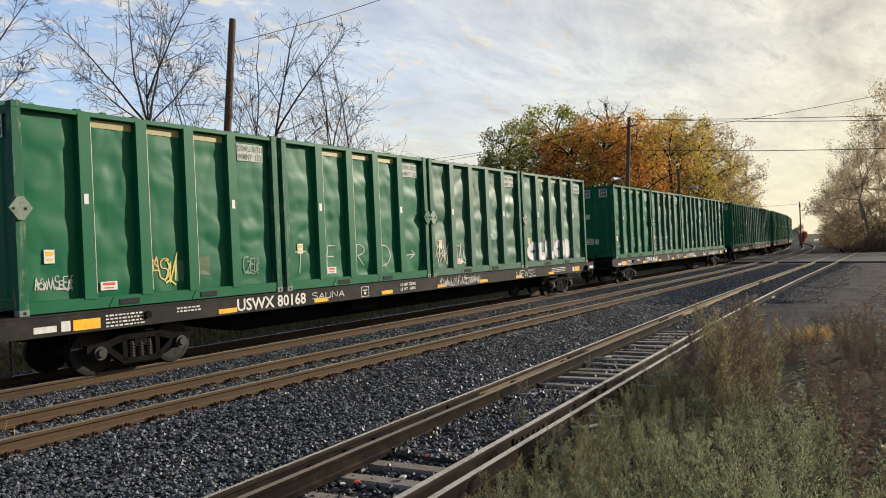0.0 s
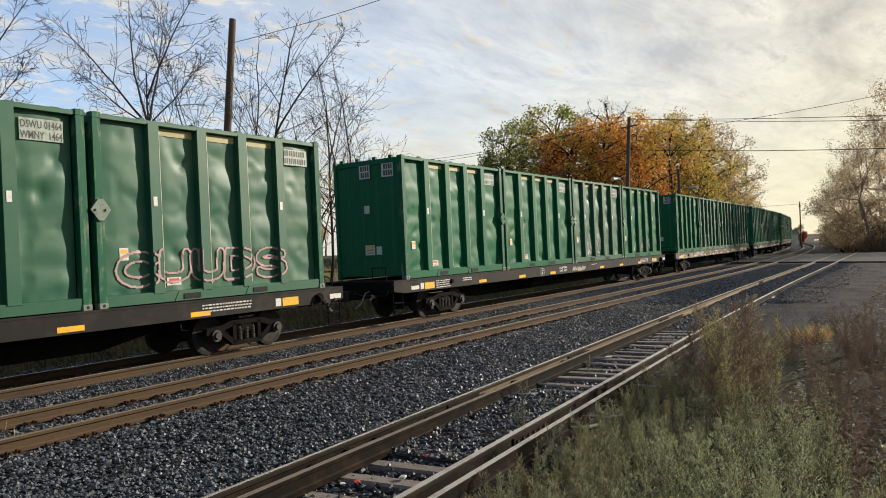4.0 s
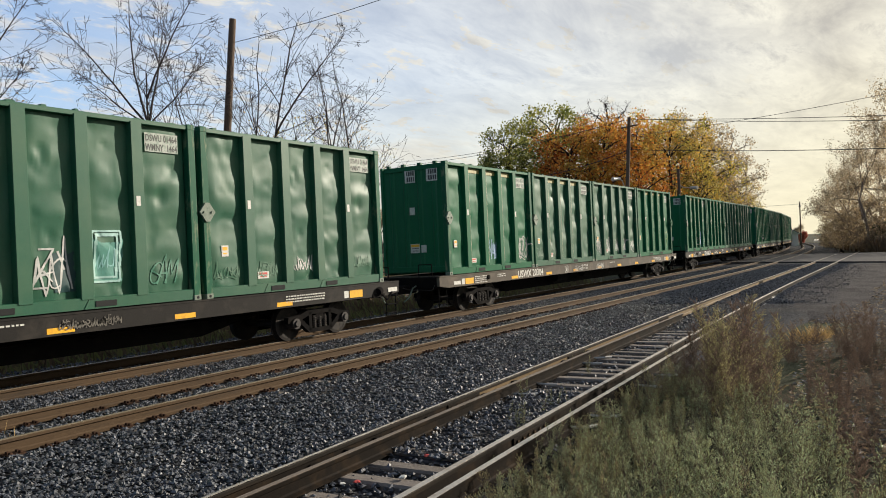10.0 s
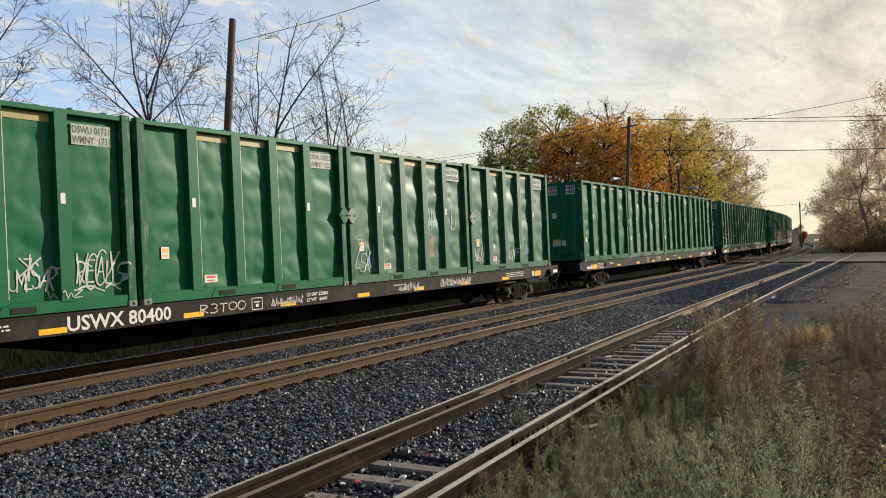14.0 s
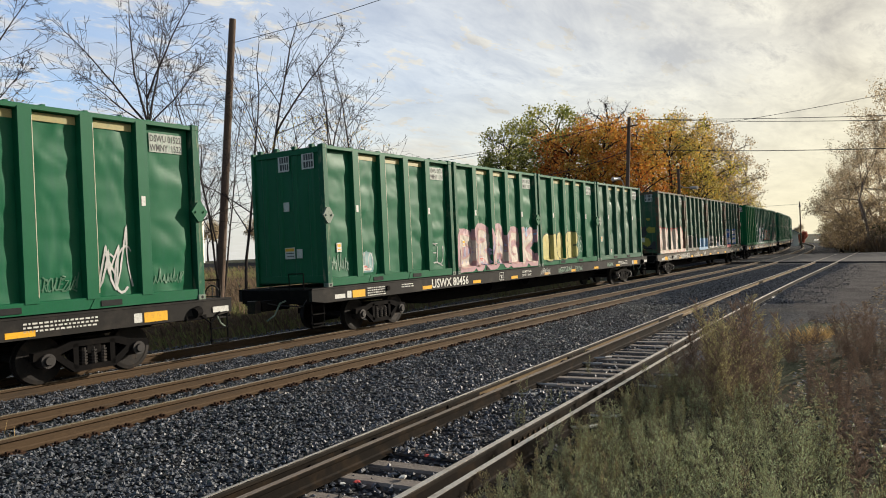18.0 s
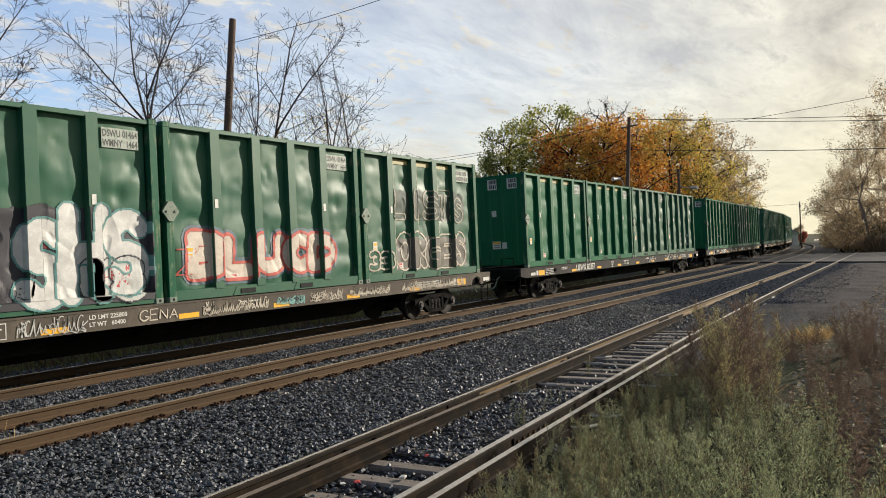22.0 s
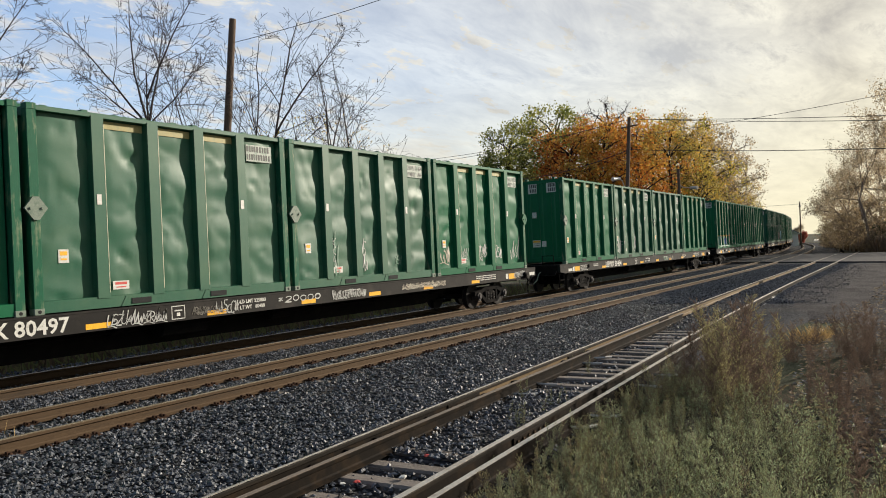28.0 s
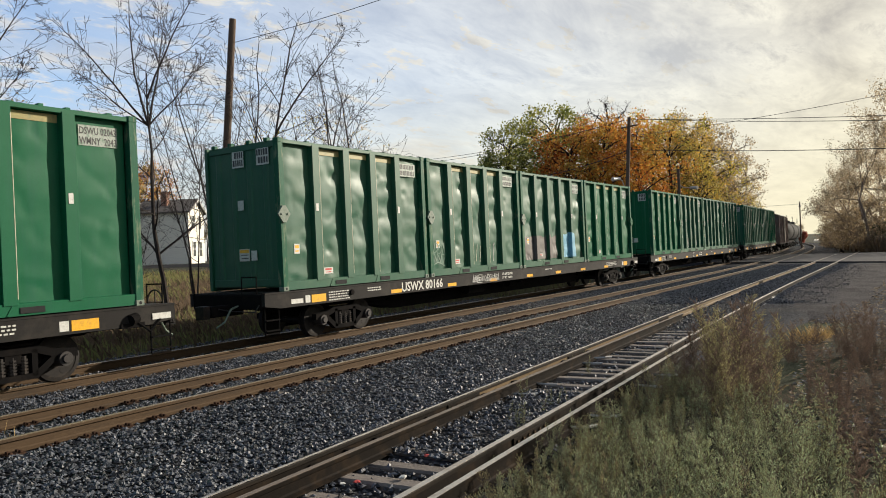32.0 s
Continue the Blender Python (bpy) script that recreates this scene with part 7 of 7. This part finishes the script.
# ---------------------------------------------------------------- houses, poles and wires
def make_house(label, at, turn, wide, deep, eave, ridge, siding, trim_low, windows, porch, chimney, dormer=False):
    """A house whose gable end looks along its own -y."""
    h = thing("house", label, "house", "houses behind the tracks", at=at, turn=turn)
    w = wide / 2
    part("wall", Geo().extrude([(-w, -0.3), (w, -0.3), (w, eave), (0, ridge), (-w, eave)], "y", 0, deep), siding, h)
    if trim_low:
        part("lower_wall", Geo().box(-w - 0.03, w + 0.03, -0.05, deep, -0.3, trim_low), SIDING_WHITE, h, "white painted lower storey")
    for s in (-1, 1):
        g = Geo().extrude([(s * (w + 0.4), eave - 0.32), (0, ridge + 0.02), (0, ridge + 0.2), (s * (w + 0.4), eave - 0.14)], "y", -0.35, deep + 0.35)
        part("roof", g, SHINGLE, h)
        g = Geo().extrude([(s * (w + 0.42), eave - 0.42), (0, ridge - 0.08), (0, ridge + 0.03), (s * (w + 0.42), eave - 0.30)], "y", -0.42, -0.30)
        part("gable_trim", g, WHITE, h)
    for x, z, ww, hh in windows:
        fr = part("window", Geo().box(x - ww / 2 - 0.1, x + ww / 2 + 0.1, -0.09, 0.02, z - 0.1, z + hh + 0.1, 0.02), WHITE, h)
        part("pane", Geo().box(x - ww / 2, x + ww / 2, -0.105, -0.09, z, z + hh / 2 - 0.03), PANE, fr)
        part("pane", Geo().box(x - ww / 2, x + ww / 2, -0.105, -0.09, z + hh / 2 + 0.03, z + hh), PANE, fr)
    if porch:
        x0, x1, top = porch
        part("porch_roof", Geo().extrude([(-2.6, top), (0.0, top + 0.75), (0.0, top + 0.9), (-2.75, top + 0.12)], "x", x0 - 0.2, x1 + 0.2), SHINGLE, h)
        part("porch_floor", Geo().box(x0, x1, -2.5, 0, -0.3, 0.3), SIDING_GREY, h)
        n = max(2, round((x1 - x0) / 2.2))
        for k in range(n + 1):
            x = x0 + 0.12 + (x1 - x0 - 0.24) * k / n
            part("porch_column", Geo().box(x - 0.1, x + 0.1, -2.45, -2.25, 0.3, top + 0.05, 0.02), WHITE, h)
        part("porch_beam", Geo().box(x0, x1, -2.48, -2.22, top - 0.2, top + 0.06), WHITE, h)
        part("door", Geo().box((x0 + x1) / 2 - 0.5, (x0 + x1) / 2 + 0.5, -0.07, 0.02, 0.3, 2.4, 0.02), SIDING_BLUE, h)
    if chimney:
        part("chimney", Geo().box(chimney[0] - 0.4, chimney[0] + 0.4, chimney[1], chimney[1] + 0.7, eave, ridge + 1.0, 0.03), BRICK_RED, h)
    return h


def build_houses():
    make_house("grey gabled house with white trim and a white lower storey", (47.1, 88.2, 1.86), radians(-13), 5.3, 9, 5.4, 7.1, SIDING_GREY, 3.7,
               [(-1.5, 4.2, 0.8, 1.3), (1.3, 4.2, 0.8, 1.3), (-1.6, 1.2, 0.9, 1.3), (1.4, 1.2, 0.9, 1.3)], None, None)
    make_house("blue-grey gabled house with a columned front porch", (54.9, 81.2, 1.86), radians(-20), 6.6, 9, 6.7, 8.3, SIDING_BLUE, 0,
               [(-1.6, 4.6, 0.9, 1.3), (1.5, 4.6, 0.9, 1.3), (-2.2, 1.0, 1.0, 1.4)], (-1.0, 3.4, 2.9), None)
    make_house("cream two-storey house with a gable and tall windows", (55.2, 69.2, 1.86), radians(33), 5.2, 5.5, 5.9, 7.1, SIDING_WHITE, 0,
               [(-1.1, 3.9, 0.8, 1.4), (1.0, 3.9, 0.8, 1.4), (-1.1, 0.8, 0.8, 1.6), (1.0, 0.8, 0.8, 1.6)], None, (-1.2, 2.6))
    make_house("low pale house beside the crossing", (156, 24.5, -0.2), radians(-80), 7, 9, 2.6, 4.4, SIDING_WHITE, 0, [(-1.5, 1.0, 0.9, 1.1), (1.5, 1.0, 0.9, 1.1)], None, None)
    # street in front of the houses
    g = Geo()
    rows = [(4.0, 72.0), (24.0, 66.0), (42.0, 57.5), (58.0, 49.0), (72.0, 41.0)]
    for x, y in rows:
        for dy, dz in ((-2.2, 0.0), (2.2, 0.0), (2.4, -0.8), (-2.4, -0.8)):
            g.v.append((x + dy * 0.45, y + dy, max(lay(x, y - 3), lay(x, y + 3), lay(x, y)) + dz + 0.05))
    for k in range(len(rows) - 1):
        for j in range(4):
            g.f.append((4 * k + j, 4 * k + (j + 1) % 4, 4 * k + 4 + (j + 1) % 4, 4 * k + 4 + j))
    solid("street", g, ASPHALT, "grey residential street behind the trees", "street", "structure")


def make_pole(label, foot, top, r0, r1, arms=()):
    p = thing("utility_pole", label, "utility pole", "utility poles", at=foot)
    d = Vector(top) - Vector(foot)
    part("pole", Geo().tube((0, 0, -0.3), d, r0, r1, 14), POLE_WOOD, p, smooth=False)
    for z, half, turn in arms:
        k = d * (z / d.z)
        c, s = math.cos(turn), math.sin(turn)
        g = Geo().tube((k.x - half * c, k.y - half * s, z), (k.x + half * c, k.y + half * s, z), 0.06, 0.06, 6)
        part("cross_arm", g, POLE_WOOD, p)
        for u in (-0.9, -0.45, 0.45, 0.9):
            part("insulator", Geo().tube((k.x + half * u * c, k.y + half * u * s, z + 0.05), (k.x + half * u * c, k.y + half * u * s, z + 0.22), 0.05, 0.03, 8), PALE_METAL, p)
    return p


def wire(a, b, sag, r=0.016):
    a, b = Vector(a), Vector(b)
    pts = []
    for k in range(25):
        t = k / 24
        q = a.lerp(b, t)
        q.z -= sag * 4 * t * (1 - t)
        pts.append(q)
    g = Geo()
    for q in pts:
        for t in range(5):
            o = (b - a).normalized()
            u = o.orthogonal().normalized()
            w = o.cross(u)
            g.v.append(tuple(q + u * (r * math.cos(t * 1.2566)) + w * (r * math.sin(t * 1.2566))))
    g.f = [(5 * k + t, 5 * k + (t + 1) % 5, 5 * k + 5 + (t + 1) % 5, 5 * k + 5 + t) for k in range(24) for t in range(5)]
    return solid("overhead_wire", g, CABLE, "thin black overhead wire", "wire", group="overhead wires")


def lamp_head(label, foot, arm, pole_h=0):
    """A street light on a curved arm."""
    o = thing("street_lamp", label, "street lamp", "street lamps", at=foot)
    ax, ay, az = arm
    part("arm", Geo().pipe([(0, 0, 0), (ax * 0.3, ay * 0.3, az * 0.8), (ax * 0.8, ay * 0.8, az)], 0.035), PALE_METAL, o)
    L = math.hypot(ax, ay)
    u, v = ax / L, ay / L
    c = Vector((ax, ay, az))
    part("head", Geo().tube(c - Vector((u * 0.35, v * 0.35, 0)), c + Vector((u * 0.4, v * 0.4, -0.05)), 0.10, 0.16, 10), PALE_METAL, o, "pale metal lamp head")
    return o


def build_poles():
    make_pole("weathered brown wooden utility pole, leaning", (21.8, 26.1, -0.2), (22.66, 25.35, 12.65), 0.19, 0.15)
    make_pole("dark wooden utility pole with a short cross arm", (53.6, 19.0, -0.3), (54.0, 18.3, 11.3), 0.18, 0.13, ((10.9, 0.75, 1.2),))
    make_pole("short dark wooden pole", (67.5, 18.6, -0.3), (67.5, 18.6, 8.4), 0.15, 0.12)
    make_pole("distant utility pole with a cross arm", (133.9, 17.6, -0.3), (133.8, 17.55, 7.4), 0.11, 0.09, ((6.9, 0.9, 0.3),))
    lamp_head("grey street lamp on a wooden pole", (53.7, 18.75, 6.0), (-0.75, 0.35, 0.75))
    lamp_head("pale street lamp on a short pole", (67.5, 18.5, 6.9), (-0.5, -1.3, -0.3))
    wire((22.6, 25.4, 11.6), (27.5, 10.8, 14.6), 0.35, 0.014)
    wire((53.95, 18.4, 8.9), (45.8, -0.6, 6.2), 0.15, 0.022)
    wire((54.0, 18.3, 11.15), (46.0, -0.6, 7.9), 0.1, 0.018)
    wire((54.3, 17.6, 11.1), (46.0, -0.6, 7.65), 0.15, 0.018)
    wire((53.97, 18.35, 9.9), (44.6, -0.3, 9.2), 0.2, 0.014)
    wire((53.95, 18.4, 8.9), (63.1, 34.7, 8.6), 0.6, 0.03)
    wire((54.0, 18.3, 11.15), (60.3, 44.6, 11.1), 0.5, 0.018)
    wire((54.0, 18.9, 11.1), (60.8, 44.9, 10.8), 0.5, 0.018)
    wire((133.8, 17.6, 7.0), (100.0, 40.0, 7.0), 0.4, 0.02)
    wire((133.8, 17.6, 7.0), (125.0, 2.0, 7.0), 0.3, 0.02)
    wire((30.0, 58.0, 11.0), (64.0, 74.0, 11.5), 0.5, 0.02)
    wire((30.0, 58.0, 10.4), (64.0, 74.0, 10.9), 0.5, 0.02)
    # small street sign behind the tracks, guard rail past the bend
    s = thing("street_sign", "small white sign on a post in the grass", "sign", at=(22.6, 42.0, lay(22.6, 42.0)))
    part("post", Geo().box(-0.03, 0.03, -0.03, 0.03, -0.2, 2.4), PALE_METAL, s)
    part("plate", Geo().box(-0.26, 0.26, -0.05, -0.03, 1.75, 2.45), WHITE, s)
    g = thing("guard_rail", "pale steel guard rail beside the bend", "guard rail", at=(225, 26.4, -0.3))
    for k in range(6):
        part("post", Geo().box(k * 2.0 - 0.06, k * 2.0 + 0.06, -0.06, 0.06, -0.2, 0.75), PALE_METAL, g)
    part("beam", Geo().extrude([(-0.1, 0.45), (-0.06, 0.52), (-0.1, 0.6), (-0.06, 0.68), (-0.1, 0.75), (-0.13, 0.6)], "x", -0.4, 10.4), PALE_METAL, g)


build_houses()
build_poles()


# ---------------------------------------------------------------- weeds, brush and litter
def weed_model(seed, twigs, leaf, spread, gap=0.0125, stout=1.0):
    """One plant of unit height: stem triangles and leaf quads, as arrays."""
    rng = random.Random(seed)
    stems, lv = Geo(), []
    p = Vector((0, 0, -0.04))
    d = Vector((rng.gauss(0, 0.1), rng.gauss(0, 0.1), 1)).normalized()
    segs = 6
    for k in range(segs):
        d = (d + Vector((rng.gauss(0, 0.09), rng.gauss(0, 0.09), 0.04))).normalized()
        q = p + d / segs
        stems.tube(p, q, stout * 0.009 * (1.15 - k / segs), stout * 0.009 * (1.05 - (k + 1) / segs) + 0.001, 3, False)
        for _ in range(twigs):
            a, up = rng.uniform(0, 6.283), rng.uniform(0.5, 1.8)
            td = Vector((math.cos(a), math.sin(a), up)).normalized()
            ln = rng.uniform(0.12, 0.30) * (1.15 - 0.75 * k / segs) * spread
            b = p.lerp(q, rng.random())
            e = b + td * ln
            stems.tube(b, e, 0.004 * stout, 0.002 * stout, 3, False)
            n = max(6, int(ln / gap))
            for j in range(n):
                c = b.lerp(e, (j + 0.7) / n)
                u = (td * 1.1 + Vector((rng.gauss(0, 0.6), rng.gauss(0, 0.6), rng.gauss(0.3, 0.55)))).normalized()
                w = u.cross(td)
                if w.length < 0.05:
                    continue
                w.normalize()
                s = leaf * rng.uniform(0.6, 1.3)
                lv += [tuple(c), tuple(c + u * s * 0.45 + w * s * 0.13), tuple(c + u * s), tuple(c + u * s * 0.45 - w * s * 0.13)]
        p = q
    return np.array(stems.v), np.array(stems.f), np.array(lv)


class Thicket:
    """Many plants gathered into one stem mesh and one leaf mesh."""

    def __init__(self):
        self.sv, self.sf, self.lv, self.n = [], [], [], 0

    def add(self, model, rng, x, y, h, z=None):
        a, t = rng.uniform(0, 6.283), rng.uniform(0.8, 1.2) * h
        r = np.array([(math.cos(a) * t, -math.sin(a) * t, 0), (math.sin(a) * t, math.cos(a) * t, 0), (0, 0, h)])
        o = np.array((x, y, lay(x, y) if z is None else z))
        sv, sf, lv = model
        self.sv.append(sv @ r.T + o)
        self.sf.append(sf + self.n)
        self.n += len(sv)
        self.lv.append(lv @ r.T + o)

    def finish(self, name, leaf_mat, label):
        g = Geo()
        g.v, g.f = np.concatenate(self.sv).tolist(), np.concatenate(self.sf).tolist()
        stuff_ob(name + "_stems", g, STEM, "thin brown stems of the weeds", "weeds")
        g = Geo()
        v = np.concatenate(self.lv)
        g.v, g.f = v.tolist(), np.arange(len(v)).reshape(-1, 4).tolist()
        stuff_ob(name, g, leaf_mat, label, "weeds")


def stuff_ob(name, g, mat, label, category):
    return solid(name, g, mat, label, category, "stuff", fix=False)


def build_weeds():
    rng = random.Random(77)
    bushy = [weed_model(k, 10, 0.032, 0.85) for k in range(6)]
    airy = [weed_model(20 + k, 7, 0.03, 0.75) for k in range(5)]
    plume = [weed_model(40 + k, 14, 0.024, 0.85, 0.0075, 0.45) for k in range(5)]
    green, brown, olive = Thicket(), Thicket(), Thicket()
    n = 0
    while n < 800:
        x, y = rng.uniform(2.6, 17.0), rng.uniform(-2.6, 4.4)
        rail_b = siding(x)[1] - OLD_GAUGE / 2
        d, bear = math.hypot(x, y), math.atan2(y, x)
        edge = rail_b - y
        if edge < 0.40 or d < 3.3 or y < -0.10 * x:
            continue
        lush = noise.noise((x * 0.45, y * 0.6, 2.0))
        h = 0.56 + 0.22 * lush + rng.uniform(-0.08, 0.12)
        kind = green
        if edge < 1.15:
            # low growth along the rail
            h = rng.uniform(0.22, 0.5)
            kind = rng.choice((green, olive, green))
        if d > 9.4:
            if 0.165 < bear < 0.275 and d < 13.6:
                if rng.random() < 0.5:
                    continue
                kind, h = rng.choice((olive, brown, brown)), rng.uniform(0.8, 1.5)
                if edge < 1.0:
                    h *= 0.6
            elif bear >= 0.275:
                kind, h = rng.choice((olive, olive, green)), rng.uniform(0.25, 0.5)
            else:
                # bare soil with a few reddish stalks
                if noise.noise((x * 0.7, y * 0.9, 6.0)) < 0.02 or rng.random() < 0.3 or d > 15.5:
                    continue
                kind, h = brown, rng.uniform(0.4, 0.95)
        elif d > 6.3 and bear < 0.10:
            if rng.random() < 0.2 or noise.noise((x * 0.8, y * 0.9, 6.0)) < -0.12:
                continue
            kind, h = brown, rng.uniform(0.4, 0.8)
        elif d > 8.2 and bear < 0.17:
            if rng.random() < 0.7:
                continue
            kind = rng.choice((brown, green))
        elif rng.random() < 0.06:
            kind = olive
        kind.add(rng.choice(plume if h > 0.7 or kind is brown else bushy), rng, x, y, h)
        n += 1
    for _ in range(420):
        x = rng.uniform(3.6, 12.5)
        y = siding(x)[1] - OLD_GAUGE / 2 - rng.uniform(0.42, 1.5)
        rng.choice((green, green, olive)).add(rng.choice(bushy), rng, x, y, rng.uniform(0.2, 0.48))
    green.finish("green_weeds", WEED_GREEN, "tall grey-green feathery weeds beside the siding")
    olive.finish("olive_weeds", WEED_OLIVE, "tall yellow-olive feathery weeds beside the siding")
    brown.finish("brown_weeds", WEED_BROWN, "dry brown autumn weeds beside the siding")
    # short weeds between the siding's rails
    short = Thicket()
    for x, y, k in ((8.3, 4.35, 8), (12.2, 5.0, 4), (9.4, 4.5, 5), (6.4, 3.75, 3), (13.2, 5.7, 2), (7.2, 3.55, 6), (10.1, 5.2, 3)):
        for _ in range(k):
            short.add(rng.choice(airy), rng, x + rng.gauss(0, 0.16), y + rng.gauss(0, 0.1), rng.uniform(0.15, 0.36), -0.2)
    short.finish("short_weeds", WEED_GREEN, "short green weeds growing through the ballast")
    # fallen leaves, twigs and stones strewn over the lot
    g, g2 = Geo(), Geo()
    for _ in range(18000):
        x = 8 + 34 * rng.random() ** 1.7
        y = rng.uniform(-5, 3.2)
        if y > 3.0 - max(0, 24 - x) * 0.1:
            continue
        z, s, a = lay(x, y) + 0.06, rng.uniform(0.02, 0.06), rng.uniform(0, 6.28)
        c, d = math.cos(a) * s, math.sin(a) * s
        t = rng.uniform(0.0, 0.03)
        (g if rng.random() < 0.6 else g2).quad((x - c, y - d, z), (x + d * 0.6, y - c * 0.6, z + t), (x + c, y + d, z + 0.01), (x - d * 0.6, y + c * 0.6, z + t))
    stuff_ob("leaf_litter", g, LEAF_BROWN, "fallen brown leaves strewn over the lot", "leaves")
    stuff_ob("gravel_bits", g2, STONE, "grey gravel bits strewn over the lot", "gravel")
    # dry grass tuft on the lot
    g = Geo()
    for cx, cy, cnt, hh in ((17.1, 2.1, 240, 0.36), (5.05, 10.25, 3, 0.3)):
        for _ in range(cnt):
            x, y = cx + rng.gauss(0, 0.16), cy + rng.gauss(0, 0.2)
            h = hh * rng.uniform(0.5, 1.1)
            z = lay(x, y) if cnt > 10 else -0.21
            dx, dy = rng.gauss(0, 0.12), rng.gauss(0, 0.12)
            g.quad((x - 0.006, y, z), (x + 0.006, y, z), (x + dx * 0.5 + 0.004, y + dy * 0.5, z + h * 0.6), (x + dx, y + dy, z + h))
    stuff_ob("dry_grass", g, STRAW, "tufts of dry straw-coloured grass", "grass")
    # brush behind the train
    g, g2, st = Geo(), Geo(), Geo()
    for _ in range(26000):
        y = rng.uniform(19.6, 48)
        x = rng.uniform(0.25, 1.3) * y + rng.uniform(-3, 3)
        k = noise.noise((x * 0.12, y * 0.12, 4))
        z, h = lay(x, y), rng.uniform(0.2, 0.5) + 0.35 * max(0, k)
        dx, dy, w = rng.gauss(0, 0.22), rng.gauss(0, 0.22), rng.uniform(0.02, 0.05)
        (g if k + rng.gauss(0, 0.25) < 0.12 - 0.012 * (y - 30) else g2).quad((x - w, y, z), (x + w, y, z), (x + dx * 0.5 + w, y + dy * 0.5, z + h * 0.6), (x + dx, y + dy, z + h))
    for _ in range(9000):
        x, y = rng.uniform(2, 44), rng.uniform(16.9, 20.5)
        h, w = rng.uniform(0.1, 0.45), rng.uniform(0.015, 0.04)
        dx, dy, z = rng.gauss(0, 0.15), rng.gauss(0, 0.15), -0.36 - 0.02 * (y - 17)
        (g if rng.random() < 0.5 else g2).quad((x - w, y, z), (x + w, y, z), (x + dx * 0.5 + w, y + dy * 0.5, z + h * 0.6), (x + dx, y + dy, z + h))
    # rank growth under the wood beside the road
    for _ in range(7000):
        x = rng.uniform(88, 140)
        y = rng.uniform(-8, 0.0) + 4.5 + (x - 88) * 0.2
        z, h, w = lay(x, y), rng.uniform(0.6, 2.2), rng.uniform(0.03, 0.09)
        dx, dy = rng.gauss(0, 0.5), rng.gauss(0, 0.5)
        g.quad((x, y - w, z), (x, y + w, z), (x + dx * 0.5, y + dy * 0.5 + w, z + h * 0.6), (x + dx, y + dy, z + h))
    stuff_ob("brush", g, BRUSH, "tall brown dry brush behind the train", "brush")
    stuff_ob("green_brush", g2, GRASS, "yellow-green grass and brush behind the train", "brush")
    # litter on the siding
    for label, mat, x, y, s in (("crumpled red plastic wrapper on the ties", RED_INK, 5.55, 4.75, 0.035), ("crumpled white paper on the ties", STICKER, 5.85, 4.42, 0.04),
                                ("crumpled white paper on the ties", STICKER, 5.45, 4.85, 0.03), ("crumpled red plastic wrapper on the ties", RED_INK, 6.6, 4.65, 0.03)):
        bm = bmesh.new()
        bmesh.ops.create_icosphere(bm, subdivisions=2, radius=s)
        for v in bm.verts:
            v.co *= 1 + 0.5 * noise.noise(v.co * 30 + Vector((x, y, 0)))
            v.co.z *= 0.45
        me = bpy.data.meshes.new("litter")
        bm.to_mesh(me)
        bm.free()
        me.materials.append(mat)
        o = tagged(new("litter", me), label, "litter", "litter on the siding")
        o.location = (x, y, -0.175 + s * 0.3)
    # bent steel rail anchors along the siding
    a = thing("rail_anchor", "bent steel rail anchor beside the siding rail", "rail anchor", "rail anchors")
    part("clip", Geo().pipe([(0, 0, -0.16), (0.0, -0.10, -0.14), (0.02, -0.22, -0.17), (0.05, -0.50, -0.165), (0.16, -0.62, -0.17)], 0.02), PALE_METAL, a)
    spots = ((9.9, 1), (10.9, 1), (13.0, 1), (13.5, 1), (8.2, -1), (9.0, -1), (11.3, -1), (12.2, -1))
    for i, (s, sgn) in enumerate(spots):
        x, y, t = siding(s)
        m = Matrix.Translation((x, y + sgn * OLD_GAUGE / 2, 0)) @ Matrix.Rotation(t + 0.4 * math.sin(i * 5), 4, "Z")
        if i == 0:
            a.matrix_basis = m
        else:
            copy_thing(a, m)


build_weeds()


# ---------------------------------------------------------------- what moves
def along(i, t):
    """Distance along the line of a car's leading container at t seconds."""
    return 6.672 + CAR_PITCH * i - 18.4773 * t + 0.004789 * t * t


def motions():
    times = [0.5 * k for k in range(65)]
    for ob, i, place in MOVING:
        rows = []
        for t in times:
            s = along(i, t) + (CARS[i][2] if i in CARS else 0.0)
            x1, y1, _ = on_track(TRAIN_Y, s + 2.43)
            x2, y2, _ = on_track(TRAIN_Y, s + 22.3)
            a = math.atan2(y2 - y1, x2 - x1)
            car = Matrix.Translation((x1, y1, 0)) @ Matrix.Rotation(a, 4, "Z") @ Matrix.Translation((-2.43, 0, 0))
            rows.append((t, car @ place))
        walk(ob, rows)
    # every wheelset turns at the same pace: one set of keys serves them all
    sets = [o for o in scene.objects if o.name.startswith("wheelset")]
    rows = []
    for k in range(961):
        t = k / 30
        turn = -(along(0, 0) - along(0, t)) / 0.42
        rows.append((t, Matrix.Rotation(turn % (2 * math.pi), 4, "Y")))
    walk(sets[0], rows)
    for o in sets[1:]:
        o.rotation_mode = "QUATERNION"
        o.animation_data_create()
        o.animation_data.action = sets[0].animation_data.action
        o.animation_data.action_slot = sets[0].animation_data.action_slot


motions()
